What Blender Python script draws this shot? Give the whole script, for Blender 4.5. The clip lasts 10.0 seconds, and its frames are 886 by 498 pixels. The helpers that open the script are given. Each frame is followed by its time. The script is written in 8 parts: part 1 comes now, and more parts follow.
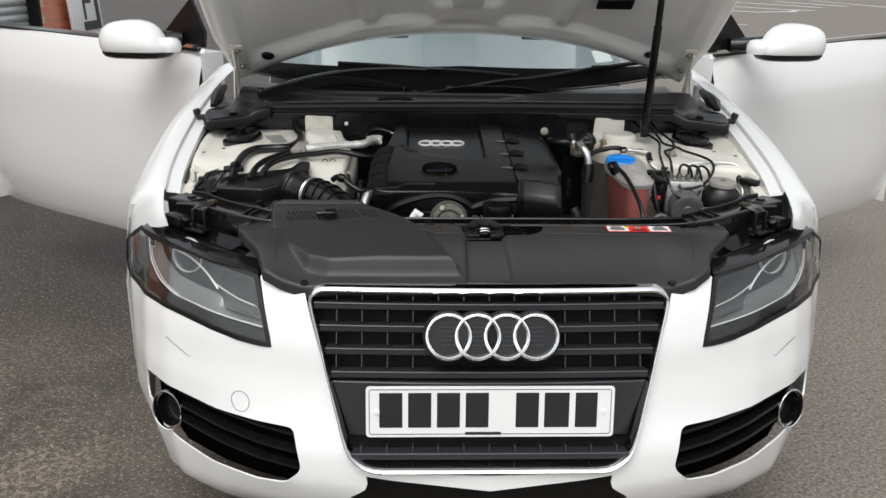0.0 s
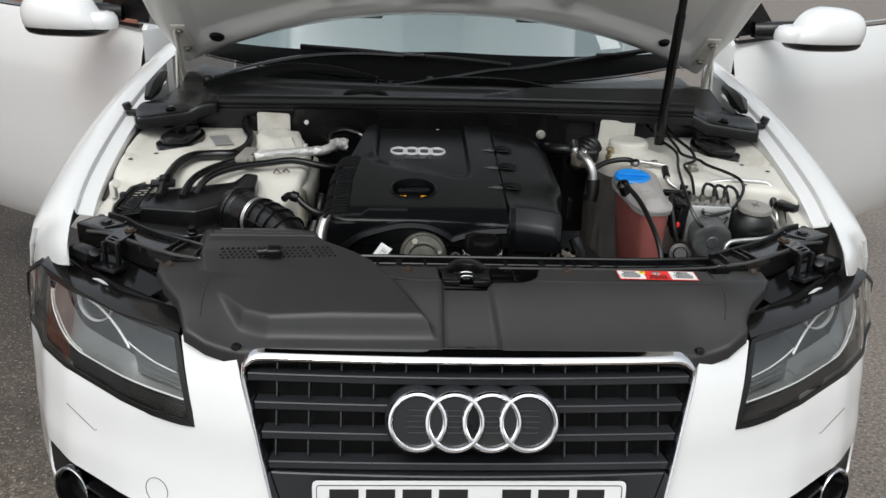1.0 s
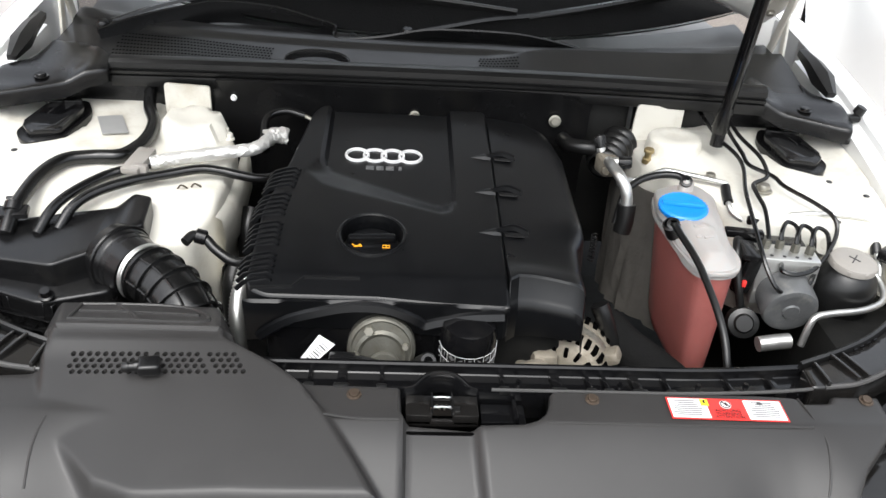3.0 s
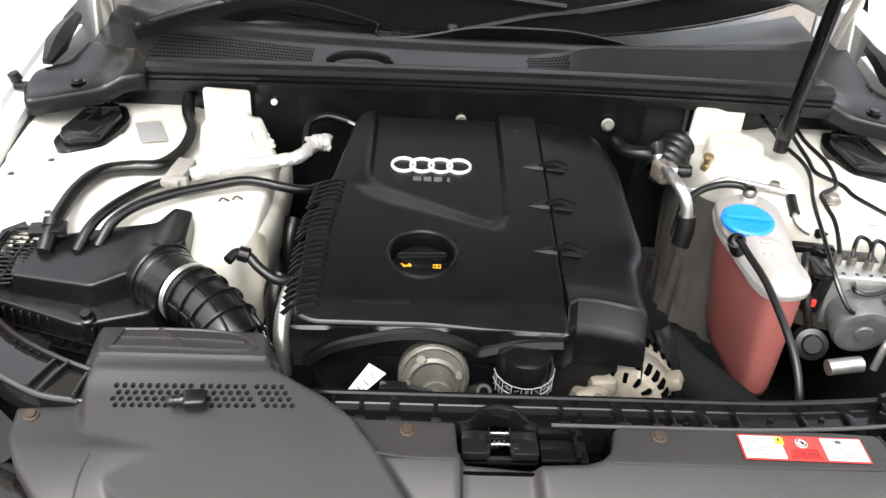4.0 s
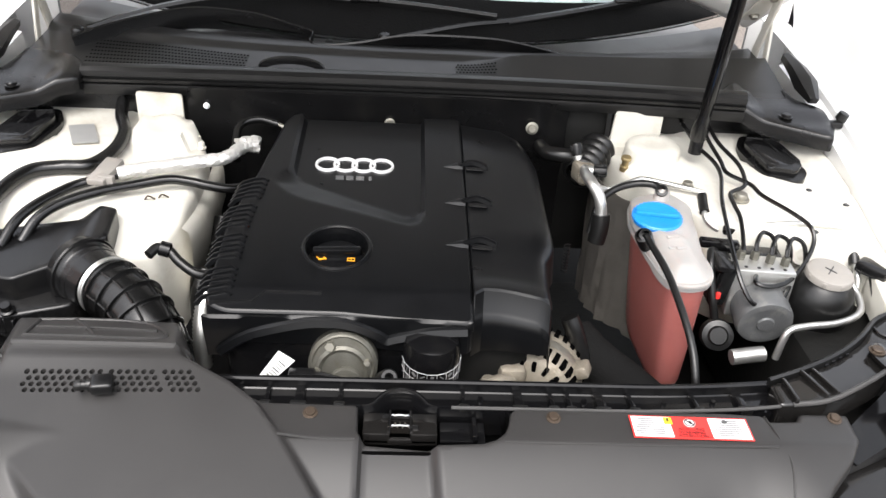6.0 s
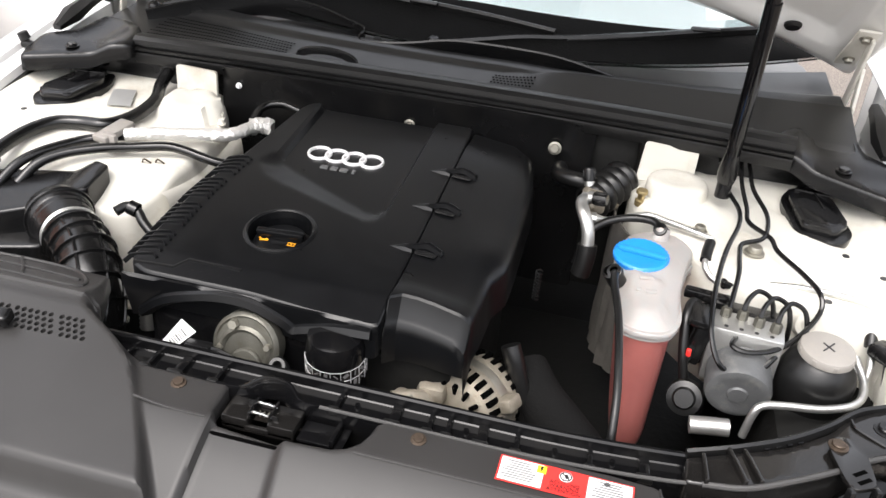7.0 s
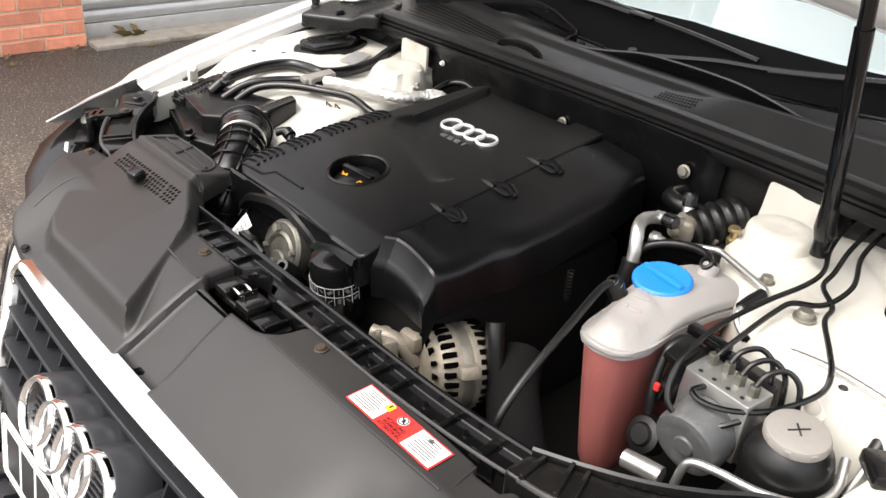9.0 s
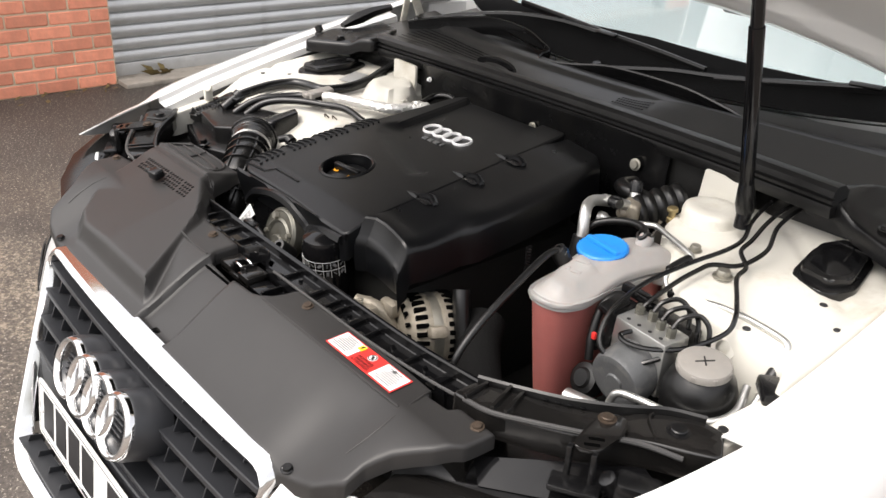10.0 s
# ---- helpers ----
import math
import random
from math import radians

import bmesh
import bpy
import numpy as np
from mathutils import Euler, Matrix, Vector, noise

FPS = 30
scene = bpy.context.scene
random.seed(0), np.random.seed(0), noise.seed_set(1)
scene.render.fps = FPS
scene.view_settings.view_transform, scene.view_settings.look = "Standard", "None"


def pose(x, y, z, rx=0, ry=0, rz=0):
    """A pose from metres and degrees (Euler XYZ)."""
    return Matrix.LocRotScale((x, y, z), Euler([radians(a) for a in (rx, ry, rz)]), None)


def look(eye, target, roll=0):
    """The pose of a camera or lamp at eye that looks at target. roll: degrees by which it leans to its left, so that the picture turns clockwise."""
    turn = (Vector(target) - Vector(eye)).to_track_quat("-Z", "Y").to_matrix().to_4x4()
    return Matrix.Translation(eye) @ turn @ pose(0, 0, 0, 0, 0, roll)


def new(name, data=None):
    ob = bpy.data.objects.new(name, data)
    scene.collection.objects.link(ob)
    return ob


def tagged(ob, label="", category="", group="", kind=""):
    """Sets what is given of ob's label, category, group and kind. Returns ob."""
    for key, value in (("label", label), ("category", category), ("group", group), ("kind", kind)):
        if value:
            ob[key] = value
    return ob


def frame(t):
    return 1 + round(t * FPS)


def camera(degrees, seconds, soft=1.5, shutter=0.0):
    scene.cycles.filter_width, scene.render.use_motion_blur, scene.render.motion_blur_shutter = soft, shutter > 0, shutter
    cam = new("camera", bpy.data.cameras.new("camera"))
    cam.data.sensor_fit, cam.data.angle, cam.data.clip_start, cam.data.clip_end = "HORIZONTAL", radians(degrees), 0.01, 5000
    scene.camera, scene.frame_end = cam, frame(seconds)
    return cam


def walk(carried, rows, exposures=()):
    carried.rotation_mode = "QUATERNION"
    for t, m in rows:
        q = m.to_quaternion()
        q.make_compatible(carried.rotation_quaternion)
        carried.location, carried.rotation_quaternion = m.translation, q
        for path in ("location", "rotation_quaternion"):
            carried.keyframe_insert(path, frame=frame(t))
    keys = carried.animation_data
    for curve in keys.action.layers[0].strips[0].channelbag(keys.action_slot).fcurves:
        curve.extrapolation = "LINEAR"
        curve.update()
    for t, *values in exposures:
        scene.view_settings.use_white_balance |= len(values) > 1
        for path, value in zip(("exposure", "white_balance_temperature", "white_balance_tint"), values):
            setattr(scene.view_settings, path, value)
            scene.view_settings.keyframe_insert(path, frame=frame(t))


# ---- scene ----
cam = camera(55.9, 10.0)
PATH = [
    (0, (-0.157, -1.553, 1.368), (-0.092, 0.342, 0.733), 0.8),
    (0.5, (-0.132, -1.335, 1.389), (-0.045, 0.544, 0.708), 1.2),
    (1, (-0.116, -1.143, 1.402), (-0.022, 0.719, 0.678), 1.9),
    (1.5, (-0.112, -0.938, 1.412), (-0.003, 0.906, 0.647), 2.4),
    (2, (-0.109, -0.749, 1.435), (0.028, 1.068, 0.611), 2.9),
    (2.2, (-0.109, -0.694, 1.442), (0.037, 1.107, 0.583), 3.1),
    (3.3, (-0.06, -0.473, 1.487), (0.052, 1.233, 0.449), 4.2),
    (3.5, (-0.061, -0.452, 1.488), (0.033, 1.249, 0.44), 3.8),
    (4, (-0.103, -0.437, 1.502), (-0.043, 1.259, 0.443), 3.0),
    (4.5, (-0.156, -0.441, 1.502), (-0.149, 1.261, 0.451), 2.9),
    (5, (-0.175, -0.449, 1.497), (-0.186, 1.254, 0.449), 2.6),
    (5.5, (-0.127, -0.47, 1.499), (-0.07, 1.241, 0.464), 2.5),
    (6, (-0.008, -0.493, 1.495), (0.097, 1.228, 0.48), 3.6),
    (6.2, (0.064, -0.502, 1.497), (0.149, 1.226, 0.494), 4.6),
    (7.3, (0.425, -0.368, 1.442), (-0.123, 1.293, 0.47), 5.1),
    (7.5, (0.48, -0.336, 1.442), (-0.174, 1.277, 0.456), 5.4),
    (8, (0.631, -0.269, 1.444), (-0.29, 1.194, 0.438), 5.9),
    (8.5, (0.763, -0.209, 1.438), (-0.353, 1.103, 0.422), 6.6),
    (9, (0.881, -0.221, 1.434), (-0.361, 1.011, 0.463), 5.2),
    (9.5, (0.999, -0.293, 1.436), (-0.308, 0.917, 0.526), 4.1),
    (10, (1.093, -0.299, 1.442), (-0.226, 0.912, 0.551), 3.5),
]
EXPOSURES = [(0, -0.82, 6450, 8), (1.0, -0.90, 6350, 7), (2.0, -0.60, 6250, 6), (2.8, 0.0, 6350, 8), (3.5, 0.53, 6500, 10), (4.5, 0.65, 6600, 10), (5.5, 0.48, 6600, 11), (6, 0.43, 6550, 11), (7.5, 0.36, 6650, 12), (9, 0.30, 6800, 12), (10, 0.02, 6800, 12)]
walk(cam, [(t, look(eye, target, roll)) for t, eye, target, roll in PATH],
     exposures=EXPOSURES)

# ---- light ----
world = bpy.data.worlds.new("overcast_sky")
scene.world = world
world.use_nodes = True
wn, wl = world.node_tree.nodes, world.node_tree.links
sky = wn.new("ShaderNodeTexSky")
sky.sky_type, sky.sun_disc = "NISHITA", False
sky.sun_elevation, sky.sun_rotation = radians(58), radians(200)
sky.air_density, sky.dust_density = 1.0, 4.0
grey = wn.new("ShaderNodeHueSaturation")
grey.inputs["Saturation"].default_value = 0.22
wl.new(sky.outputs[0], grey.inputs["Color"])
# an overcast sky is far brighter overhead than at the horizon
coord, split, cloud, dome = wn.new("ShaderNodeTexCoord"), wn.new("ShaderNodeSeparateXYZ"), wn.new("ShaderNodeMapRange"), wn.new("ShaderNodeMix")
cloud.inputs[1].default_value, cloud.inputs[2].default_value = 0.0, 1.0
cloud.inputs[3].default_value, cloud.inputs[4].default_value = 2.4, 3.7
dome.data_type, dome.blend_type = "RGBA", "MULTIPLY"
dome.inputs[0].default_value = 1.0
wl.new(coord.outputs["Generated"], split.inputs[0]), wl.new(split.outputs[2], cloud.inputs[0])
wl.new(grey.outputs[0], dome.inputs[6]), wl.new(cloud.outputs[0], dome.inputs[7])
wl.new(dome.outputs[2], wn["Background"].inputs["Color"])
wn["Background"].inputs["Strength"].default_value = 0.126
sun = new("sun", bpy.data.lights.new("sun", "SUN"))
sun.data.energy, sun.data.angle, sun.data.color = 0.48, radians(30), (1.0, 0.97, 0.92)
sun.matrix_world = look((1.5, -5, 9), (0, 0.5, 0.8))


# ---- materials ----
def mat(name, base, rough, metal=0.0, var=0.12, scale=14.0, bump=0.0, bscale=500.0, coat=0.0, stain=None, stain_amt=0.0,
        stain_scale=6.0, rvar=0.08, speck=0.0, spec=0.5, sss=0.0, trans=0.0, ior=1.5, island=0.0):
    """A surface with colour variation at two scales, uneven gloss and fine relief."""
    m = bpy.data.materials.new(name)
    m.use_nodes = True
    n, l = m.node_tree.nodes, m.node_tree.links
    p = n["Principled BSDF"]
    tc = n.new("ShaderNodeTexCoord")
    big = n.new("ShaderNodeTexNoise")
    big.inputs["Scale"].default_value, big.inputs["Detail"].default_value = scale, 5
    l.new(tc.outputs["Object"], big.inputs["Vector"])
    fine = n.new("ShaderNodeTexNoise")
    fine.inputs["Scale"].default_value, fine.inputs["Detail"].default_value = bscale, 3
    l.new(tc.outputs["Object"], fine.inputs["Vector"])
    lo, hi = [max(0, c * (1 - var)) for c in base], [min(1, c * (1 + var)) for c in base]
    mix = n.new("ShaderNodeMix")
    mix.data_type = "RGBA"
    mix.inputs[6].default_value, mix.inputs[7].default_value = (*lo, 1), (*hi, 1)
    l.new(big.outputs["Fac"], mix.inputs[0])
    col = mix.outputs[2]
    if stain:
        st = n.new("ShaderNodeTexNoise")
        st.inputs["Scale"].default_value, st.inputs["Detail"].default_value, st.inputs["Roughness"].default_value = stain_scale, 8, 0.65
        l.new(tc.outputs["Object"], st.inputs["Vector"])
        ramp = n.new("ShaderNodeMapRange")
        ramp.inputs[1].default_value, ramp.inputs[2].default_value = 0.52, 0.72
        ramp.inputs[4].default_value = stain_amt
        l.new(st.outputs["Fac"], ramp.inputs[0])
        m2 = n.new("ShaderNodeMix")
        m2.data_type = "RGBA"
        m2.inputs[7].default_value = (*stain, 1)
        l.new(col, m2.inputs[6]), l.new(ramp.outputs[0], m2.inputs[0])
        col = m2.outputs[2]
    if island:
        oi = n.new("ShaderNodeObjectInfo")
        hs = n.new("ShaderNodeHueSaturation")
        mr = n.new("ShaderNodeMapRange")
        mr.inputs[3].default_value, mr.inputs[4].default_value = 1 - island, 1 + island
        l.new(oi.outputs["Random"], mr.inputs[0]), l.new(mr.outputs[0], hs.inputs["Value"]), l.new(col, hs.inputs["Color"])
        col = hs.outputs[0]
    if speck:
        sp = n.new("ShaderNodeTexNoise")
        sp.inputs["Scale"].default_value, sp.inputs["Detail"].default_value = 85, 4
        sp.inputs["Roughness"].default_value = 0.75
        l.new(tc.outputs["Object"], sp.inputs["Vector"])
        mr2 = n.new("ShaderNodeMapRange")
        mr2.inputs[1].default_value, mr2.inputs[2].default_value = 0.38, 0.66
        mr2.inputs[3].default_value, mr2.inputs[4].default_value = 1 - speck, 1 + speck
        hs2 = n.new("ShaderNodeHueSaturation")
        l.new(sp.outputs["Fac"], mr2.inputs[0]), l.new(mr2.outputs[0], hs2.inputs["Value"]), l.new(col, hs2.inputs["Color"])
        col = hs2.outputs[0]
    l.new(col, p.inputs["Base Color"])
    p.inputs["Specular IOR Level"].default_value = spec
    rr = n.new("ShaderNodeMapRange")
    rr.inputs[3].default_value, rr.inputs[4].default_value = max(0.02, rough - rvar), min(1, rough + rvar)
    l.new(big.outputs["Fac"], rr.inputs[0]), l.new(rr.outputs[0], p.inputs["Roughness"])
    p.inputs["Metallic"].default_value = metal
    p.inputs["Coat Weight"].default_value, p.inputs["Coat Roughness"].default_value = coat, 0.06
    p.inputs["Subsurface Weight"].default_value = sss
    p.inputs["Subsurface Radius"].default_value = (0.02, 0.012, 0.01)
    p.inputs["Transmission Weight"].default_value, p.inputs["IOR"].default_value = trans, ior
    if bump:
        b = n.new("ShaderNodeBump")
        b.inputs["Strength"].default_value, b.inputs["Distance"].default_value = bump, 0.002
        l.new(fine.outputs["Fac"], b.inputs["Height"]), l.new(b.outputs[0], p.inputs["Normal"])
    return m


def asphalt():
    """Worn yard asphalt: stone grain, crumbling pale patches and a damp darker area along the building side."""
    m = mat("worn_asphalt", (0.178, 0.150, 0.127), 0.66, var=0.20, scale=2.3, bump=0.45, bscale=140, rvar=0.2, speck=0.55)
    n, l = m.node_tree.nodes, m.node_tree.links
    p = n["Principled BSDF"]
    col = p.inputs["Base Color"].links[0].from_socket
    tc = n.new("ShaderNodeTexCoord")
    sep = n.new("ShaderNodeSeparateXYZ")
    l.new(tc.outputs["Object"], sep.inputs[0])

    def noise(scale, detail, rough=0.6):
        t = n.new("ShaderNodeTexNoise")
        t.inputs["Scale"].default_value, t.inputs["Detail"].default_value, t.inputs["Roughness"].default_value = scale, detail, rough
        l.new(tc.outputs["Object"], t.inputs["Vector"])
        return t.outputs["Fac"]

    def calc(op, a, b):
        t = n.new("ShaderNodeMath")
        t.operation = op
        for k, v in enumerate((a, b)):
            if isinstance(v, (int, float)):
                t.inputs[k].default_value = v
            else:
                l.new(v, t.inputs[k])
        return t.outputs[0]

    def span(v, a, b, lo=0.0, hi=1.0):
        t = n.new("ShaderNodeMapRange")
        for k, x in zip((1, 2, 3, 4), (a, b, lo, hi)):
            t.inputs[k].default_value = x
        l.new(v, t.inputs[0])
        return t.outputs[0]

    def over(under, colour, fac):
        t = n.new("ShaderNodeMix")
        t.data_type = "RGBA"
        t.inputs[7].default_value = (*colour, 1)
        l.new(under, t.inputs[6]), l.new(fac, t.inputs[0])
        return t.outputs[2]

    damp = span(calc("ADD", sep.outputs[0], calc("MULTIPLY", calc("SUBTRACT", noise(0.9, 6), 0.5), 3.2)), 0.1, -0.9)
    col = over(col, (0.022, 0.018, 0.015), calc("MULTIPLY", damp, 0.84))
    grit = span(noise(46, 5, 0.85), 0.49, 0.56)
    near = calc("MULTIPLY", span(calc("ADD", sep.outputs[1], calc("MULTIPLY", noise(1.7, 5), 1.2)), 2.3, 1.2), span(calc("ADD", sep.outputs[0], calc("MULTIPLY", noise(2.1, 5), 0.9)), -0.30, -0.85))
    loose = calc("MULTIPLY", calc("MULTIPLY", span(noise(2.6, 6, 0.7), 0.40, 0.54), near), span(calc("ADD", sep.outputs[0], calc("MULTIPLY", noise(1.3, 5), 1.4)), -2.0, -1.0))
    loose = calc("MULTIPLY", loose, span(calc("ADD", sep.outputs[1], calc("MULTIPLY", noise(1.5, 5), 1.6)), 0.0, 1.0))
    col = over(col, (0.135, 0.110, 0.082), calc("MULTIPLY", loose, 0.30))
    col = over(col, (0.33, 0.275, 0.21), calc("MULTIPLY", calc("MULTIPLY", grit, loose), 0.7))
    col = over(col, (0.012, 0.010, 0.009), calc("MULTIPLY", span(noise(38, 5, 0.85), 0.55, 0.62), 0.55))
    col = over(col, (0.36, 0.32, 0.27), span(noise(95, 3, 0.75), 0.585, 0.64))
    oil = span(noise(2.9, 4), 0.70, 0.76)
    col = over(col, (0.028, 0.022, 0.020), calc("MULTIPLY", oil, 0.8))
    l.new(col, p.inputs["Base Color"])
    return m


PAINT = mat("white_paint", (0.75, 0.75, 0.74), 0.30, var=0.02, scale=4, coat=1.0, rvar=0.03)
INNER = mat("inner_white_paint", (0.66, 0.64, 0.575), 0.42, var=0.06, scale=9, stain=(0.34, 0.28, 0.19), stain_amt=0.6, stain_scale=8, bump=0.06, bscale=60)
HOODIN = mat("bonnet_inner_paint", (0.84, 0.83, 0.80), 0.35, var=0.04, scale=6, coat=0.3)
COVER = mat("engine_cover_plastic", (0.0032, 0.0034, 0.0039), 0.30, var=0.3, scale=25, bump=0.025, bscale=900, rvar=0.06, spec=0.35)
SATIN = mat("satin_grey_plastic", (0.0270, 0.0260, 0.0255), 0.38, var=0.12, scale=12, bump=0.015, bscale=900, stain=(0.033, 0.0315, 0.0305), stain_amt=0.5, stain_scale=8, spec=0.34, rvar=0.05)
HOSE = mat("glossy_hose_rubber", (0.005, 0.005, 0.005), 0.24, var=0.3, scale=40, bump=0.02, bscale=400, rvar=0.1)
LAMPIN = mat("lamp_housing_dark_grey", (0.022, 0.022, 0.023), 0.42, metal=0.2, var=0.3, scale=18)
BAND = mat("satin_silver_lamp_trim", (0.15, 0.152, 0.15), 0.30, metal=0.7, var=0.25, scale=22)
CUP = mat("grey_lamp_reflector", (0.060, 0.062, 0.062), 0.25, metal=0.6, var=0.25, scale=16)
CARRIER = mat("worn_black_carrier_plastic", (0.0085, 0.008, 0.0076), 0.13, var=0.3, scale=20, bump=0.03, bscale=200, stain=(0.020, 0.018, 0.016), stain_amt=0.6, stain_scale=16, rvar=0.06, spec=0.6)
BLACKP = mat("black_plastic", (0.0055, 0.0055, 0.0058), 0.25, var=0.3, scale=20, bump=0.04, bscale=700, stain=(0.018, 0.017, 0.015), stain_amt=0.4, stain_scale=14, spec=0.42)
GLOSSB = mat("glossy_black_plastic", (0.004, 0.004, 0.0044), 0.11, var=0.2, scale=20, bump=0.03, bscale=60, stain=(0.016, 0.015, 0.013), stain_amt=0.35, stain_scale=20, spec=0.35)
EDGING = mat("grey_rubber_edging", (0.040, 0.039, 0.038), 0.5, var=0.25, scale=40, bump=0.05, bscale=300)
RUBBER = mat("black_rubber", (0.006, 0.006, 0.006), 0.34, var=0.3, scale=30, bump=0.04, bscale=500, spec=0.45)
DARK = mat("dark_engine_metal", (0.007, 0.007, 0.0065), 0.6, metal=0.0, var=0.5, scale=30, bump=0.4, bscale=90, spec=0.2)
GRILLE = mat("grille_grey_plastic", (0.023, 0.024, 0.027), 0.38, var=0.15, scale=15, bump=0.03, bscale=900)
CHROME = mat("chrome", (0.86, 0.86, 0.86), 0.07, metal=1.0, var=0.02, rvar=0.03)
ALU = mat("bare_aluminium", (0.62, 0.62, 0.60), 0.36, metal=0.9, var=0.12, scale=60, bump=0.2, bscale=500)
CAST = mat("cast_aluminium", (0.29, 0.26, 0.21), 0.5, metal=0.45, var=0.25, scale=70, bump=0.5, bscale=350, stain=(0.20, 0.16, 0.11), stain_amt=0.6, stain_scale=40)
STEEL = mat("zinc_steel", (0.33, 0.315, 0.27), 0.40, metal=0.8, var=0.2, scale=60, bump=0.2, bscale=300)
TRAY = mat("satin_scuttle_plastic", (0.012, 0.0118, 0.0115), 0.34, var=0.2, scale=16, bump=0.03, bscale=700, stain=(0.02, 0.019, 0.017), stain_amt=0.4, stain_scale=10, spec=0.6)
BRASS = mat("dull_brass", (0.42, 0.33, 0.17), 0.35, metal=0.8, var=0.2, scale=60, bump=0.1, bscale=300)
RUSTY = mat("rusty_screw", (0.075, 0.055, 0.04), 0.45, metal=0.6, var=0.4, scale=200, bump=0.3, bscale=500)
FOIL = mat("crumpled_foil", (0.74, 0.73, 0.70), 0.42, metal=0.6, var=0.12, scale=120, bump=0.6, bscale=210)
GREYM = mat("grey_coated_motor", (0.105, 0.108, 0.11), 0.5, metal=0.3, var=0.2, scale=60, bump=0.3, bscale=250, stain=(0.22, 0.21, 0.19), stain_amt=0.55, stain_scale=30)
ZINC = mat("dull_zinc_plate", (0.115, 0.112, 0.095), 0.42, metal=0.6, var=0.3, scale=80, bump=0.2, bscale=300, stain=(0.09, 0.08, 0.06), stain_amt=0.6, stain_scale=50)
MILKY = mat("milky_tank_plastic", (0.33, 0.315, 0.303), 0.40, var=0.05, scale=20, sss=0.35, bump=0.05, bscale=200, stain=(0.40, 0.365, 0.345), stain_amt=0.5, stain_scale=18)
FLUID = mat("tank_plastic_over_red_coolant", (0.32, 0.105, 0.093), 0.36, var=0.12, scale=12, sss=0.3, bump=0.05, bscale=200, stain=(0.25, 0.080, 0.068), stain_amt=0.6, stain_scale=9)
BLUE = mat("blue_cap_plastic", (0.01, 0.22, 0.66), 0.38, var=0.08, scale=40, bump=0.05)
BEIGE = mat("beige_cap_plastic", (0.25, 0.235, 0.215), 0.5, var=0.1, scale=60, bump=0.1, stain=(0.3, 0.27, 0.23), stain_amt=0.5, stain_scale=40)
RED = mat("red_print", (0.70, 0.035, 0.03), 0.4, var=0.05)
WHITEP = mat("white_print", (0.78, 0.78, 0.77), 0.4, var=0.03)
YELLOW = mat("yellow_print", (0.80, 0.62, 0.03), 0.4, var=0.05)
ORANGE = mat("orange_print", (0.75, 0.33, 0.02), 0.45, var=0.05)
INK = mat("black_print", (0.015, 0.015, 0.016), 0.4, var=0.1)
GREYINK = mat("grey_print", (0.13, 0.13, 0.13), 0.45, var=0.1)
PALEINK = mat("pale_print", (0.55, 0.55, 0.55), 0.45, var=0.1)
GREYTAPE = mat("grey_patch", (0.42, 0.42, 0.41), 0.4, metal=0.4, var=0.1, scale=40, bump=0.2)
SEAT = mat("pale_seat_leather", (0.70, 0.70, 0.68), 0.5, var=0.08, scale=10, bump=0.1)
DASH = mat("grey_dashboard", (0.22, 0.225, 0.23), 0.5, var=0.1, scale=20, bump=0.2)
ASPHALT = asphalt()
BRICK = mat("orange_brick", (0.78, 0.30, 0.19), 0.8, var=0.25, scale=30, bump=0.8, bscale=60, island=0.18, stain=(0.66, 0.33, 0.22), stain_amt=0.5, stain_scale=20)
MORTAR = mat("cream_mortar", (0.66, 0.53, 0.38), 0.9, var=0.15, scale=60, bump=0.6, bscale=300)
GALV = mat("galvanised_shutter", (0.58, 0.59, 0.59), 0.38, metal=0.55, var=0.12, scale=5, bump=0.1, bscale=30, stain=(0.24, 0.24, 0.23), stain_amt=0.4, stain_scale=4)
CONC = mat("dirty_concrete", (0.30, 0.27, 0.23), 0.85, var=0.3, scale=20, bump=0.8, bscale=120, stain=(0.12, 0.10, 0.08), stain_amt=0.7, stain_scale=9)
ROADW = mat("road_paint", (0.62, 0.62, 0.60), 0.7, var=0.15, scale=8, bump=0.4, bscale=100, stain=(0.2, 0.19, 0.18), stain_amt=0.6, stain_scale=5)
LEAFY = mat("dry_weed", (0.16, 0.12, 0.045), 0.8, var=0.4, scale=60)
TYRE = mat("tyre_rubber", (0.018, 0.018, 0.018), 0.8, var=0.2, bump=0.3, bscale=200)
CLOTH = mat("grey_sheet_cloth", (0.10, 0.092, 0.082), 0.8, var=0.3, scale=30, bump=0.4, bscale=120)
MAT = mat("black_insulation_felt", (0.007, 0.007, 0.007), 0.95, var=0.3, scale=30, bump=0.5, bscale=200, spec=0.1)
# near-black without gloss: the shade inside openings, put into the colour
VOID = mat("black_opening_shade", (0.002, 0.002, 0.002), 0.95, var=0.1, spec=0.0)
SILVER = mat("silver_emblem", (0.80, 0.80, 0.80), 0.3, metal=0.35, var=0.02)
GLASS = mat("screen_glass", (0.86, 0.96, 0.94), 0.02, var=0.0, trans=1.0, rvar=0.0, ior=3.5)
GLASS.node_tree.nodes["Principled BSDF"].inputs["Specular Tint"].default_value = (0.84, 1.0, 0.95, 1)
LENS = mat("lamp_lens", (0.97, 0.98, 0.97), 0.03, var=0.0, trans=1.0, rvar=0.0, ior=1.5)


